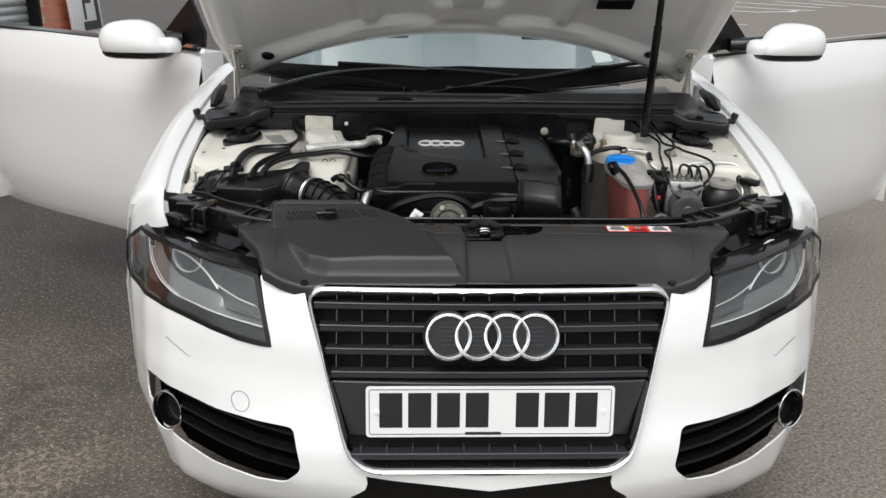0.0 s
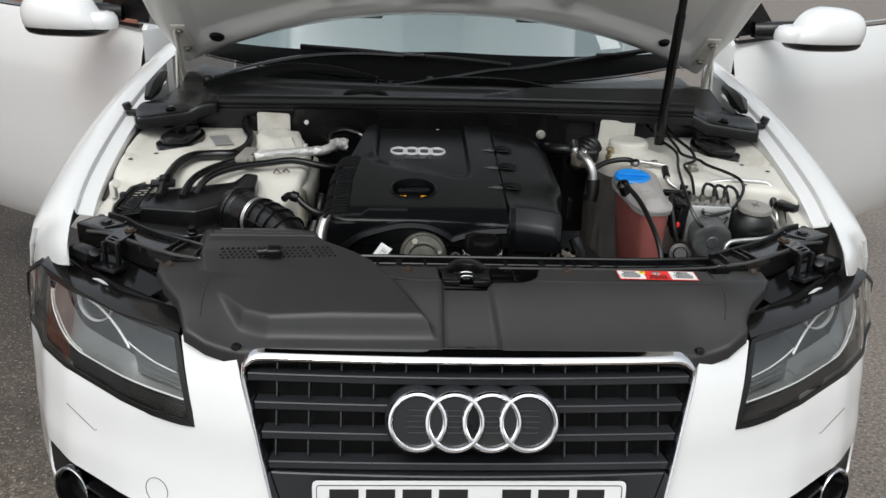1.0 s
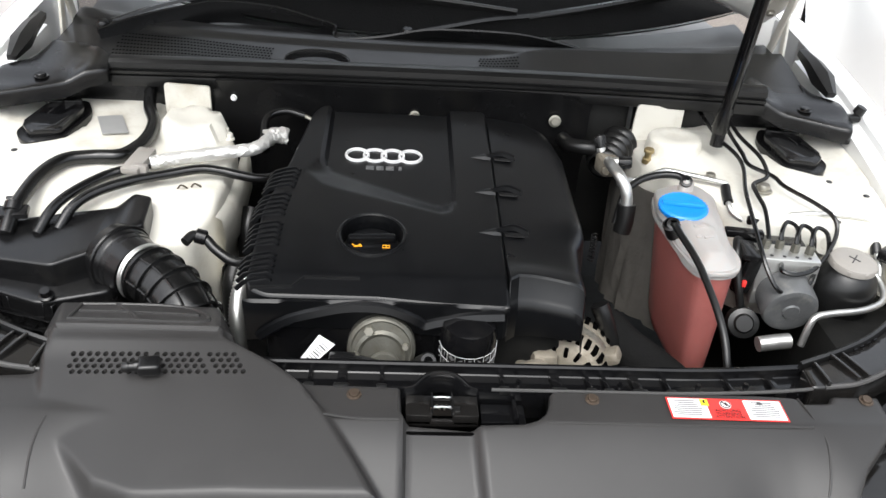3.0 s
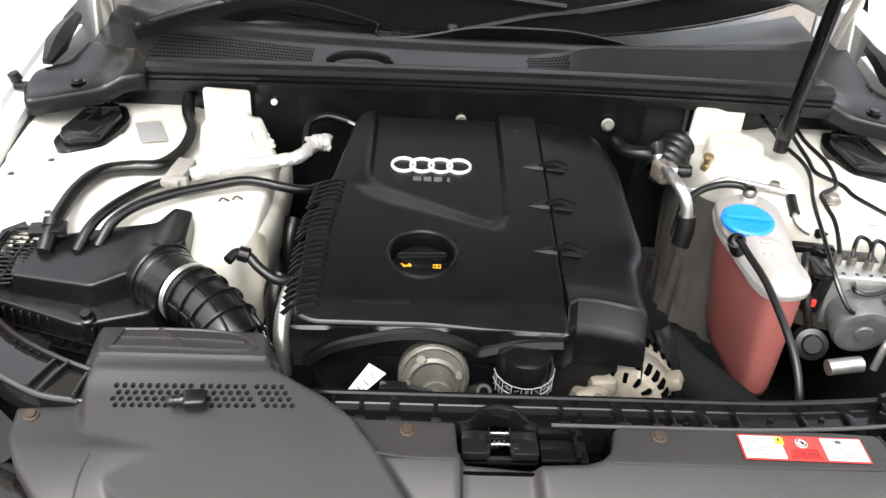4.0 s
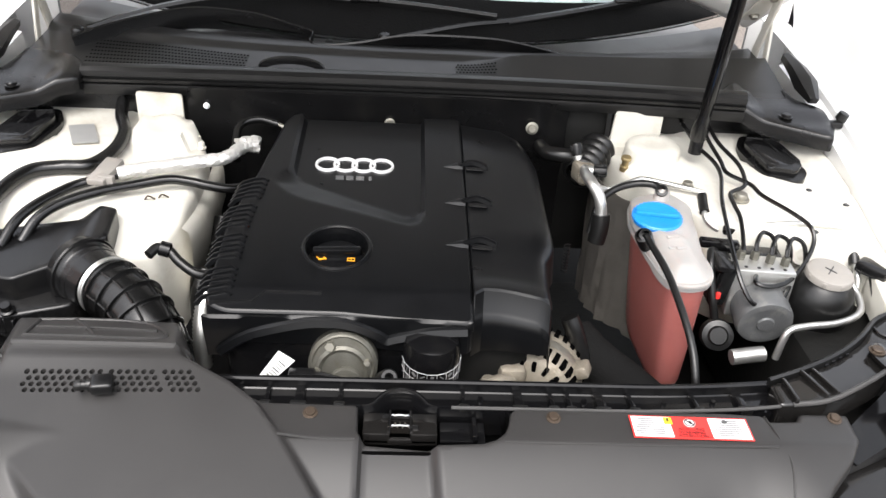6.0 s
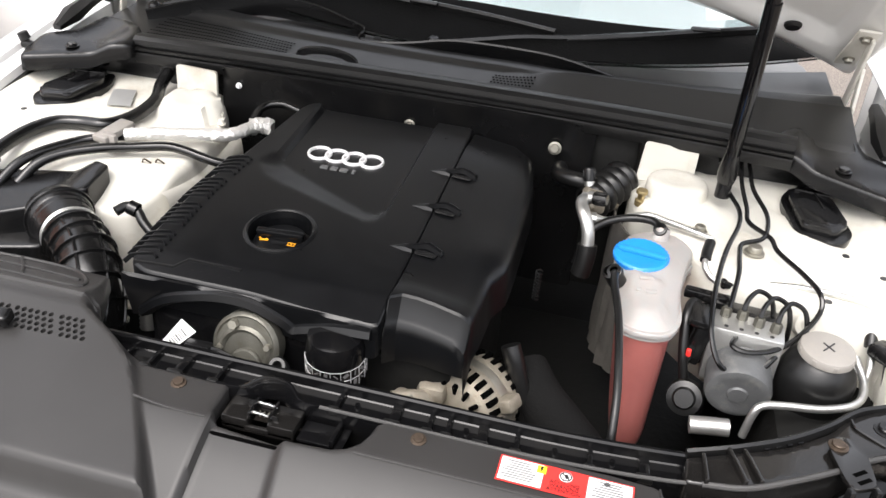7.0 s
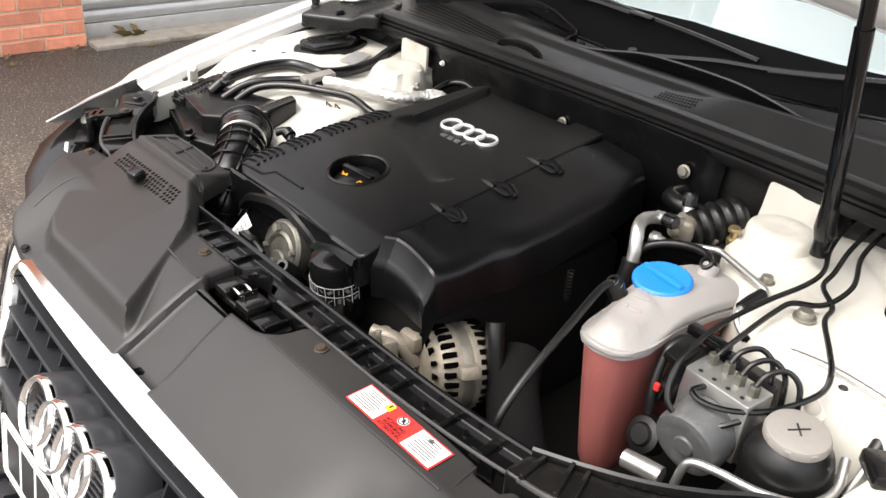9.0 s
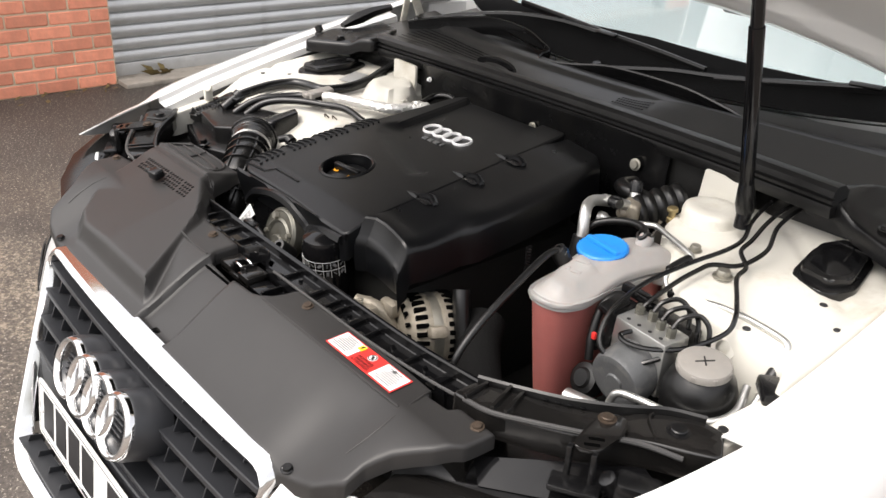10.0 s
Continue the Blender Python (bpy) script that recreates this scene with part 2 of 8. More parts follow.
# ---- shape helpers ----
def part(name, bm, material, parent=None, label="", angle=38):
    """Links a bmesh as one mesh object, as a part of parent."""
    bmesh.ops.recalc_face_normals(bm, faces=bm.faces)
    lim = radians(angle)
    for f in bm.faces:
        f.smooth = True
    for e in bm.edges:
        if len(e.link_faces) == 2 and e.calc_face_angle(0) > lim:
            e.smooth = False
    me = bpy.data.meshes.new(name)
    bm.to_mesh(me)
    bm.free()
    me.materials.append(material)
    ob = new(name, me)
    if parent:
        ob.parent = parent
        if parent.type == "EMPTY":
            ob.matrix_parent_inverse = Matrix.Translation(-parent.location)
    if label:
        ob["label"] = label
    return ob


def thing(name, at, label, category, group="", kind=""):
    ob = new(name)
    ob.location, ob.empty_display_size = at, 0.02
    return tagged(ob, label, category, group, kind)


def solo(name, bm, material, label, category, group="", kind="", angle=38):
    return tagged(part(name, bm, material, None, "", angle), label, category, group, kind)


def blend(bm, other):
    me = bpy.data.meshes.new("tmp")
    other.to_mesh(me)
    other.free()
    bm.from_mesh(me)
    bpy.data.meshes.remove(me)
    return bm


def merged(*bms):
    out = bms[0]
    for b in bms[1:]:
        blend(out, b)
    return out


def box(c, size, bevel=0.003, m=None, seg=2):
    bm = bmesh.new()
    bmesh.ops.create_cube(bm, size=1)
    bmesh.ops.scale(bm, vec=size, verts=bm.verts)
    if bevel:
        bmesh.ops.bevel(bm, geom=bm.edges[:], offset=min(bevel, min(size) * 0.45), segments=seg, affect="EDGES", profile=0.5)
    if m:
        bmesh.ops.transform(bm, matrix=m, verts=bm.verts)
    bmesh.ops.translate(bm, vec=c, verts=bm.verts)
    return bm


def rounded(pts, r, n=5):
    """A closed 2D outline with its corners rounded; r: one radius or one a corner."""
    out, k = [], len(pts)
    for i in range(k):
        a, b, c = Vector(pts[i - 1]), Vector(pts[i]), Vector(pts[(i + 1) % k])
        rr = r[i] if isinstance(r, (list, tuple)) else r
        u, v = (a - b), (c - b)
        d = min(rr, u.length * 0.45, v.length * 0.45)
        if d < 1e-4:
            out.append(tuple(b))
            continue
        p, q = b + u.normalized() * d, b + v.normalized() * d
        for j in range(n + 1):
            t = j / n
            out.append(tuple((1 - t) ** 2 * p + 2 * t * (1 - t) * b + t * t * q))
    return out


def prism(poly, h0, h1, bevel=0.0, m=None, seg=2):
    """A 2D outline extruded from h0 to h1 along z, then set by m."""
    bm = bmesh.new()
    lo = [bm.verts.new((x, y, h0)) for x, y in poly]
    hi = [bm.verts.new((x, y, h1)) for x, y in poly]
    k = len(poly)
    top = bm.faces.new(hi)
    bm.faces.new(lo[::-1])
    for i in range(k):
        bm.faces.new((lo[i], lo[(i + 1) % k], hi[(i + 1) % k], hi[i]))
    if bevel:
        ed = [e for e in bm.edges if (e.verts[0].co.z == e.verts[1].co.z)]
        bmesh.ops.bevel(bm, geom=ed, offset=bevel, segments=seg, affect="EDGES", profile=0.5)
    if m:
        bmesh.ops.transform(bm, matrix=m, verts=bm.verts)
    return bm


def lathe(profile, m=None, seg=28):
    """Turns (radius, height) points round z; ends at radius 0 are closed."""
    bm = bmesh.new()
    rings = []
    for r, h in profile:
        if r < 1e-5:
            rings.append([bm.verts.new((0, 0, h))])
        else:
            rings.append([bm.verts.new((r * math.cos(2 * math.pi * i / seg), r * math.sin(2 * math.pi * i / seg), h)) for i in range(seg)])
    for a, b in zip(rings, rings[1:]):
        for i in range(seg):
            j = (i + 1) % seg
            q = [a[i % len(a)], a[j % len(a)], b[j % len(b)], b[i % len(b)]]
            q = list(dict.fromkeys(q))
            if len(q) > 2:
                bm.faces.new(q)
    if m:
        bmesh.ops.transform(bm, matrix=m, verts=bm.verts)
    return bm


def axis(at, way, spin=0):
    """The pose whose z points along way."""
    return Matrix.Translation(at) @ Vector(way).to_track_quat("Z", "Y").to_matrix().to_4x4() @ pose(0, 0, 0, 0, 0, spin)


def smooth_path(pts, n=6):
    """A Catmull-Rom curve through points."""
    p = [Vector(q) for q in pts]
    p = [p[0] * 2 - p[1]] + p + [p[-1] * 2 - p[-2]]
    out = []
    for i in range(1, len(p) - 2):
        for j in range(n):
            t = j / n
            out.append(0.5 * (2 * p[i] + (p[i + 1] - p[i - 1]) * t + (2 * p[i - 1] - 5 * p[i] + 4 * p[i + 1] - p[i + 2]) * t * t
                              + (3 * p[i] - p[i - 1] - 3 * p[i + 1] + p[i + 2]) * t ** 3))
    out.append(p[-2])
    return out


def sweep(path, ring, closed=False, cap=True, scales=None, up=(0, 0, 1)):
    """Carries a 2D ring (side, up) along a path of points."""
    bm = bmesh.new()
    rows, k = [], len(path)
    prev = Vector(up)
    for i, q in enumerate(path):
        a = path[(i - 1) % k] if closed or i else path[i]
        b = path[(i + 1) % k] if closed or i < k - 1 else path[i]
        d = (b - a).normalized()
        u = (prev - d * prev.dot(d))
        u = u.normalized() if u.length > 1e-4 else d.orthogonal().normalized()
        prev = u
        s = d.cross(u)
        f = scales[i] if scales else 1
        rows.append([bm.verts.new(q + s * x * f + u * y * f) for x, y in ring])
    m = len(ring)
    for i in range(k if closed else k - 1):
        a, b = rows[i], rows[(i + 1) % k]
        for j in range(m):
            bm.faces.new((a[j], a[(j + 1) % m], b[(j + 1) % m], b[j]))
    if cap and not closed:
        bm.faces.new(rows[0][::-1])
        bm.faces.new(rows[-1])
    return bm


def circle(r, n=10):
    return [(r * math.cos(2 * math.pi * i / n), r * math.sin(2 * math.pi * i / n)) for i in range(n)]


def tube(pts, r, n=10, steps=6, scales=None):
    path = smooth_path(pts, steps) if steps > 1 else [Vector(p) for p in pts]
    return sweep(path, circle(r, n), scales=scales)


def loft(rings, closed=False, cap=False):
    """Skins rows of points."""
    bm = bmesh.new()
    rows = [[bm.verts.new(p) for p in r] for r in rings]
    m = len(rings[0])
    for a, b in zip(rows, rows[1:]):
        for j in range(m if closed else m - 1):
            q = (a[j], a[(j + 1) % m], b[(j + 1) % m], b[j])
            bm.faces.new(q)
    if cap and closed:
        bm.faces.new(rows[0][::-1])
        bm.faces.new(rows[-1])
    bmesh.ops.remove_doubles(bm, verts=bm.verts, dist=1e-5)
    return bm


def thicken(bm, t):
    bmesh.ops.recalc_face_normals(bm, faces=bm.faces)
    bmesh.ops.solidify(bm, geom=bm.faces[:], thickness=t)
    return bm


def inside(pts, poly):
    x, y = pts[:, 0], pts[:, 1]
    hit = np.zeros(len(pts), bool)
    for i in range(len(poly)):
        (x0, y0), (x1, y1) = poly[i - 1], poly[i]
        if y0 != y1:
            hit ^= ((y0 > y) != (y1 > y)) & (x < (x1 - x0) * (y - y0) / (y1 - y0) + x0)
    return hit


def gap(pts, poly, closed=True):
    """Distance of points from an outline."""
    best = np.full(len(pts), 9.0)
    for i in range(0 if closed else 1, len(poly)):
        a, b = np.array(poly[i - 1]), np.array(poly[i])
        d = b - a
        t = np.clip(((pts - a) @ d) / max(d @ d, 1e-12), 0, 1)
        best = np.minimum(best, np.hypot(*(pts - a - t[:, None] * d).T))
    return best


def resample(poly, step):
    out = []
    for i in range(len(poly)):
        a, b = np.array(poly[i - 1], float), np.array(poly[i], float)
        k = max(1, int(np.ceil(np.hypot(*(b - a)) / step)))
        out += [tuple(a + (b - a) * j / k) for j in range(k)]
    return out


def sheet(outline, holes, fn, step, insets=()):
    """A surface over a 2D outline with holes; fn takes an array of 2D points and gives 3D ones."""
    from mathutils.geometry import delaunay_2d_cdt
    loops = [resample(p, step) for p in [outline, *holes]]
    pts, edges = [], []
    for lp in loops:
        n0 = len(pts)
        pts += lp
        edges += [(n0 + i, n0 + (i + 1) % len(lp)) for i in range(len(lp))]
    allp = np.array(pts)
    lo, hi = allp.min(0), allp.max(0)
    gx, gy = np.meshgrid(np.arange(lo[0], hi[0], step), np.arange(lo[1], hi[1], step))
    g = np.stack([gx.ravel(), gy.ravel()], 1)
    if insets:
        more = []
        lp = np.array(loops[0])
        t = np.roll(lp, -1, 0) - np.roll(lp, 1, 0)
        nrm = np.stack([-t[:, 1], t[:, 0]], 1) / np.maximum(np.hypot(*t.T), 1e-9)[:, None]
        for d in insets:
            for s in (d, -d):
                q = lp + nrm * s
                q = q[inside(q, loops[0])]
                if len(q):
                    more.append(q[gap(q, loops[0]) > d * 0.93])
        more = np.concatenate(more)
        far = gap(g, loops[0]) > max(insets) + step * 0.4
        g = np.concatenate([g[far], more])
    ok = inside(g, loops[0])
    clear = np.minimum.reduce([gap(g, lp) for lp in loops]) if not insets else np.minimum.reduce([np.full(len(g), 9.0)] + [gap(g, lp) for lp in loops[1:]])
    ok &= clear > step * 0.35
    for lp in loops[1:]:
        ok &= ~inside(g, lp)
    pts += [tuple(p) for p in g[ok]]
    v, _, faces, *_ = delaunay_2d_cdt([Vector(p) for p in pts], edges, [], 0, 1e-6)
    v = np.array([tuple(p) for p in v])
    cen = np.array([v[list(f)].mean(0) for f in faces])
    keep = inside(cen, loops[0])
    for lp in loops[1:]:
        keep &= ~inside(cen, lp)
    out = fn(v)
    bm = bmesh.new()
    vs = [bm.verts.new(p) for p in out]
    for f, k in zip(faces, keep):
        if k:
            bm.faces.new([vs[i] for i in f])
    bmesh.ops.delete(bm, geom=[x for x in bm.verts if not x.link_faces], context="VERTS")
    return bm


def shell(outline, holes, height, step, r, skirt, skirt_holes=0.0):
    """A moulded cover: a top surface of given height with rounded edges and sides that hang down."""
    poly = resample(outline, step)

    def top(p):
        d = np.clip(gap(p, poly) / r, 0, 1)
        z = height(p) - r * (1 - np.sqrt(np.clip(1 - (1 - d) ** 2, 0, 1)))
        return np.column_stack([p, z])
    bm = sheet(outline, holes, top, step, (r * 0.12, r * 0.4, r * 0.8))
    rim = [e for e in bm.edges if len(e.link_faces) == 1]
    new_v = bmesh.ops.extrude_edge_only(bm, edges=rim)["geom"]
    at_rim = {(round(x, 4), round(y, 4)) for h in holes for x, y in resample(h, step)}
    for v in [x for x in new_v if isinstance(x, bmesh.types.BMVert)]:
        v.co.z -= skirt_holes if (round(v.co.x, 4), round(v.co.y, 4)) in at_rim else skirt
    return bm


def smoothstep(a, b, x):
    t = np.clip((x - a) / (b - a), 0, 1)
    return t * t * (3 - 2 * t)


def bolt(name, at, way, r, parent, material=None, h=0.006, label=""):
    bm = lathe([(0, h), (r * 0.62, h), (r * 0.7, h * 0.8), (r * 0.7, h * 0.35), (r, h * 0.25), (r, 0), (0, 0)], axis(at, way), 12)
    return part(name, bm, material or STEEL, parent, label)


# ---- ground and building ----
gb = bmesh.new()
cuts = [-300, -60, -20, -9, -6, -4, -3, -2, -1, 0, 1, 2, 3, 4, 6, 9, 20, 60, 300]
rows = [[gb.verts.new((x, y, 0)) for x in cuts] for y in cuts]
for a, b in zip(rows, rows[1:]):
    for j in range(len(cuts) - 1):
        gb.faces.new((a[j], a[j + 1], b[j + 1], b[j]))
tagged(part("ground", gb, ASPHALT), "worn brown-grey asphalt yard, damp and stained", "ground", kind="structure")

WALL_X = -3.80
wall = tagged(part("wall_west", merged(box((WALL_X - 0.18, 0.70, 1.5), (0.34, 1.6, 3.0), 0), box((WALL_X - 0.18, 7.70, 1.5), (0.34, 1.5, 3.0), 0),
                                       box((WALL_X - 0.18, 4.225, 2.75), (0.30, 5.45, 0.5), 0), box((WALL_X - 3.2, 0.06, 1.5), (5.7, 0.3, 3.0), 0),
                                       box((WALL_X - 3.2, 8.30, 1.5), (5.7, 0.3, 3.0), 0)), MORTAR), "orange rock-faced brick wall with cream mortar joints", "wall", kind="structure")

# one roller shutter, recessed between the brick piers
shutter = thing("door_1", (WALL_X - 0.2, 4.225, 0), "closed galvanised roller shutter between brick piers", "shutter", kind="structure")
prof = [(0.0, 0.0), (0.012, 0.006), (0.019, 0.02), (0.021, 0.036), (0.018, 0.052), (0.010, 0.066), (0.0, 0.070), (-0.004, 0.074), (-0.012, 0.074), (-0.012, 0.0)]
slat_bm = bmesh.new()
ends = [[slat_bm.verts.new((dx, y, dz)) for dx, dz in prof] for y in (-2.70, 2.70)]
for j in range(len(prof)):
    slat_bm.faces.new((ends[0][j], ends[0][(j + 1) % len(prof)], ends[1][(j + 1) % len(prof)], ends[1][j]))
slat_bm.faces.new(ends[0]), slat_bm.faces.new(ends[1][::-1])
slat0 = part("slat", slat_bm, GALV, shutter)
slat0.matrix_parent_inverse = Matrix.Translation(-shutter.location)
slat0.location = (WALL_X - 0.10, 4.225, 0.10)
for i in range(1, 32):
    s = new("slat", slat0.data)
    s.parent, s.matrix_parent_inverse = shutter, slat0.matrix_parent_inverse
    s.location = (WALL_X - 0.10, 4.225, 0.10 + 0.0745 * i)
part("bottom_rail", box((WALL_X - 0.10, 4.225, 0.055), (0.045, 5.4, 0.09), 0.004), GALV, shutter, "flat grey bottom rail")
part("backing", box((WALL_X - 0.17, 4.225, 1.25), (0.05, 5.44, 2.5), 0), DARK, shutter)
tagged(part("trim", box((WALL_X - 0.06, 4.225, 0.012), (0.36, 5.44, 0.03), 0.006), CONC), "dirty concrete threshold strip with moss and leaves", "threshold", kind="structure")

part("guide_rail", box((WALL_X - 0.03, 6.90, 1.25), (0.10, 0.07, 2.5), 0.004), DARK, shutter, "dark steel guide rail")
board = thing("sign_board", (WALL_X + 0.12, 7.83, 0), "white framed sign board with black strokes leaning on brick pier", "sign")
part("panel", box((WALL_X + 0.10, 7.83, 0.92), (0.03, 0.84, 0.56), 0.004, pose(0, 0, 0, 0, -4, 0)), WHITEP, board)
part("leg", box((WALL_X + 0.12, 7.50, 0.33), (0.03, 0.05, 0.66), 0.004, pose(0, 0, 0, 0, -4, 0)), WHITEP, board)
part("leg", box((WALL_X + 0.12, 8.16, 0.33), (0.03, 0.05, 0.66), 0.004, pose(0, 0, 0, 0, -4, 0)), WHITEP, board)
for dy, dz, ly, lz in ((-0.06, 0.96, 0.05, 0.30), (0.03, 1.00, 0.20, 0.05), (0.12, 1.08, 0.05, 0.20), (0.30, 0.93, 0.09, 0.46), (0.10, 0.745, 0.46, 0.09)):
    part("letter_stroke", box((WALL_X + 0.119 - (dz - 0.92) * 0.07, 7.83 + dy, dz), (0.006, ly, lz), 0, pose(0, 0, 0, 0, -4, 0)), INK, board)

# weed and leaf litter at the shutter's foot
rnd = random.Random(3)
wb = bmesh.new()
for i in range(90):
    c = Vector((WALL_X + 0.02 + rnd.gauss(0, 0.07), 1.75 + rnd.gauss(0, 0.35), 0.006 + rnd.random() * 0.012))
    a, ln = rnd.random() * 6.3, 0.012 + rnd.random() * 0.03
    d, e = Vector((math.cos(a), math.sin(a), rnd.uniform(-0.1, 0.4))) * ln, Vector((-math.sin(a), math.cos(a), 0)) * ln * 0.35
    wb.faces.new([wb.verts.new(c - d), wb.verts.new(c + e), wb.verts.new(c + d), wb.verts.new(c - e)])
for i in range(9):
    a = rnd.random() * 6.3
    c = Vector((WALL_X - 0.02, 1.78 + rnd.gauss(0, 0.03), 0.02))
    tip = c + Vector((math.cos(a) * 0.07, math.sin(a) * 0.09, 0.02 + rnd.random() * 0.05))
    e = Vector((0.006, 0.01, 0))
    wb.faces.new([wb.verts.new(c - e), wb.verts.new(c + e), wb.verts.new((c + tip) / 2 + e * 1.6 + Vector((0, 0, 0.02))), wb.verts.new(tip)])
tagged(part("weeds", wb, LEAFY), "dry weeds and fallen leaves along the wall foot", "weeds", kind="stuff")

# painted marks on the yard, far behind the car
for pts, w in (([(11.6, 32.5), (12.6, 30.6), (14.2, 31.3), (15.2, 33.0)], 0.30), ([(13.4, 36.5), (14.6, 33.6), (16.2, 32.0)], 0.30), ([(15.5, 42.0), (16.8, 38.5), (17.6, 35.2)], 0.30), ([(18.6, 43.5), (19.3, 39.0), (19.6, 36.8)], 0.30), ([(21.5, 45.5), (21.2, 38.0), (20.6, 33.5), (20.0, 30.5)], 0.22), ([(8.6, 22.6), (9.6, 22.2)], 0.16)):
    bm = sweep([Vector((x, y, 0.006)) for x, y in resample(pts, 0.8)[len(resample(pts[-1:] + pts[:1], 0.8)) // 2:]], [(-w / 2, -0.002), (w / 2, -0.002), (w / 2, 0.002), (-w / 2, 0.002)])
    solo("road_marking", bm, ROADW, "worn white painted stroke on the asphalt yard", "road marking", "yard markings")

# ---- the car ----
car = thing("car", (0, 1.9, 0), "white two-door coupe, bonnet propped up, both doors open", "car")

PX = np.array([0, 0.20, 0.30, 0.40, 0.50, 0.60, 0.72, 0.785, 0.85, 0.892, 0.915, 0.928])
PY = np.array([-0.012, -0.004, 0.008, 0.030, 0.060, 0.100, 0.170, 0.235, 0.350, 0.470, 0.580, 0.700])
PS = np.concatenate([[0], np.cumsum(np.hypot(np.diff(PX), np.diff(PY)))])
VZ = np.array([0.15, 0.20, 0.26, 0.33, 0.40, 0.47, 0.545, 0.61, 0.68, 0.74, 0.82])
VY = np.array([0.10, 0.030, -0.025, -0.052, -0.045, -0.012, 0.012, 0.024, 0.050, 0.085, 0.125])


def S(x):
    return float(np.sign(x) * np.interp(abs(x), PX, PS))


def nose(p):
    """The front of the car: from the way along the bumper and the height to a place."""
    s = np.abs(p[:, 0])
    x, y = np.interp(s, PS, PX), np.interp(s, PS, PY)
    v = np.interp(p[:, 1], VZ, VY)
    low = 1 - 0.85 * smoothstep(0.45, 0.80, x)
    v = np.where(v < 0, v * low, v * (1 - 0.75 * smoothstep(0.80, 0.90, x)))
    x = x * (1 - 0.055 * smoothstep(0.40, 0.20, p[:, 1]) * smoothstep(0.60, 0.88, x))
    return np.column_stack([np.sign(p[:, 0]) * x, y + v, p[:, 1]])


def sunk(depth):
    def fn(p):
        a, b = nose(p), nose(p + np.array([0.004, 0]))
        t = (b - a)[:, :2]
        n = np.stack([-t[:, 1], t[:, 0]], 1) / np.hypot(*t.T)[:, None]
        return np.column_stack([a[:, :2] + n * depth, a[:, 2]])
    return fn


def on_nose(x, z, out=0.0):
    a = nose(np.array([[S(x), z]]))[0]
    b = nose(np.array([[S(x) + 0.004, z]]))[0]
    n = Vector((b[1] - a[1], -(b[0] - a[0]), 0)).normalized()
    return Vector(a) + n * out


def sz(pts):
    return [(S(x), z) for x, z in pts]


GR = [(-0.392, 0.735), (0.392, 0.735), (0.292, 0.378), (-0.292, 0.378)]
LAMP = [(0.466, 0.606), (0.499, 0.737), (0.62, 0.757), (0.72, 0.768), (0.815, 0.772), (0.868, 0.73), (0.882, 0.66), (0.80, 0.650), (0.72, 0.644), (0.62, 0.627), (0.54, 0.612)]
FOG = [(0.790, 0.472), (0.70, 0.462), (0.58, 0.450), (0.415, 0.444), (0.398, 0.36), (0.435, 0.322), (0.50, 0.318), (0.62, 0.325), (0.70, 0.337), (0.755, 0.362), (0.790, 0.415)]
half = [(0.40, 0.727), (0.455, 0.732), (0.492, 0.742), (0.461, 0.600), (0.54, 0.606), (0.62, 0.621), (0.72, 0.638), (0.80, 0.644), (0.89, 0.652), (0.926, 0.65), (0.926, 0.30), (0.88, 0.262), (0.70, 0.215), (0.42, 0.185), (0.345, 0.195), (0.30, 0.30), (0.25, 0.335)]
low_half = rounded(half, [0, 0, 0.008, 0.012, 0.02, 0.02, 0.02, 0.02, 0, 0, 0.02, 0.03, 0.03, 0.03, 0.03, 0.03, 0.03], 3)
right_half = low_half + [(0.0, 0.335), (0.0, 0.370), (0.22, 0.371), (0.272, 0.378), (0.297, 0.40), (0.3915, 0.715)]
for side in (1, -1):
    out = [(S(side * x), z) for x, z in right_half]
    hole = rounded([(S(side * x), z) for x, z in FOG], 0.014, 3)
    bm = sheet(out, [hole], nose, 0.022)
    part("front_bumper", thicken(bm, 0.004), PAINT, car, "glossy white front bumper half")


def plane_y(z):
    return 0.007 + (z - 0.545) * 0.403 - 0.012 * 0


# grille
def grille_x(z):
    return 0.289 + (z - 0.385) * 0.288


grille = part("grille", prism([(-0.40, 0.75), (0.40, 0.75), (0.31, 0.36), (-0.31, 0.36)], -0.075, -0.07, 0, Matrix(((1, 0, 0, 0), (0, 0.403, -1, -0.213), (0, 1, 0, 0), (0, 0, 0, 1)))), DARK, car, "dark grey slatted radiator grille in a chrome surround")


def grille_bend(x):
    return 0.014 * (abs(x) / 0.39) ** 2


loop = rounded(GR, [0.05, 0.05, 0.07, 0.07], 6)
loop = resample(loop, 0.03)


def gpt(x, z, out=0.0):
    return Vector((x, plane_y(z) + grille_bend(x) * max(0, min(1, (z - 0.38) / 0.3)) + 0.002 - out, z))


rings = []
cen = Vector((0, 0.56))
prof = [(-0.002, -0.02), (-0.001, 0.006), (0.002, 0.0105), (0.006, 0.0125), (0.010, 0.0105), (0.0130, 0.006), (0.015, -0.02)]
for i in range(len(loop)):
    a, b = Vector(loop[i - 1]), Vector(loop[(i + 1) % len(loop)])
    t = (b - a).normalized()
    n = Vector((t.y, -t.x))
    p = Vector(loop[i])
    w = 1.0 if p.y > 0.715 else (0.75 if p.y < 0.40 else 0.55)
    rings.append([gpt(*(p + n * d * w), out=o) for d, o in prof])
rings.append(rings[0])
part("surround", loft(rings), CHROME, grille, "polished chrome surround")

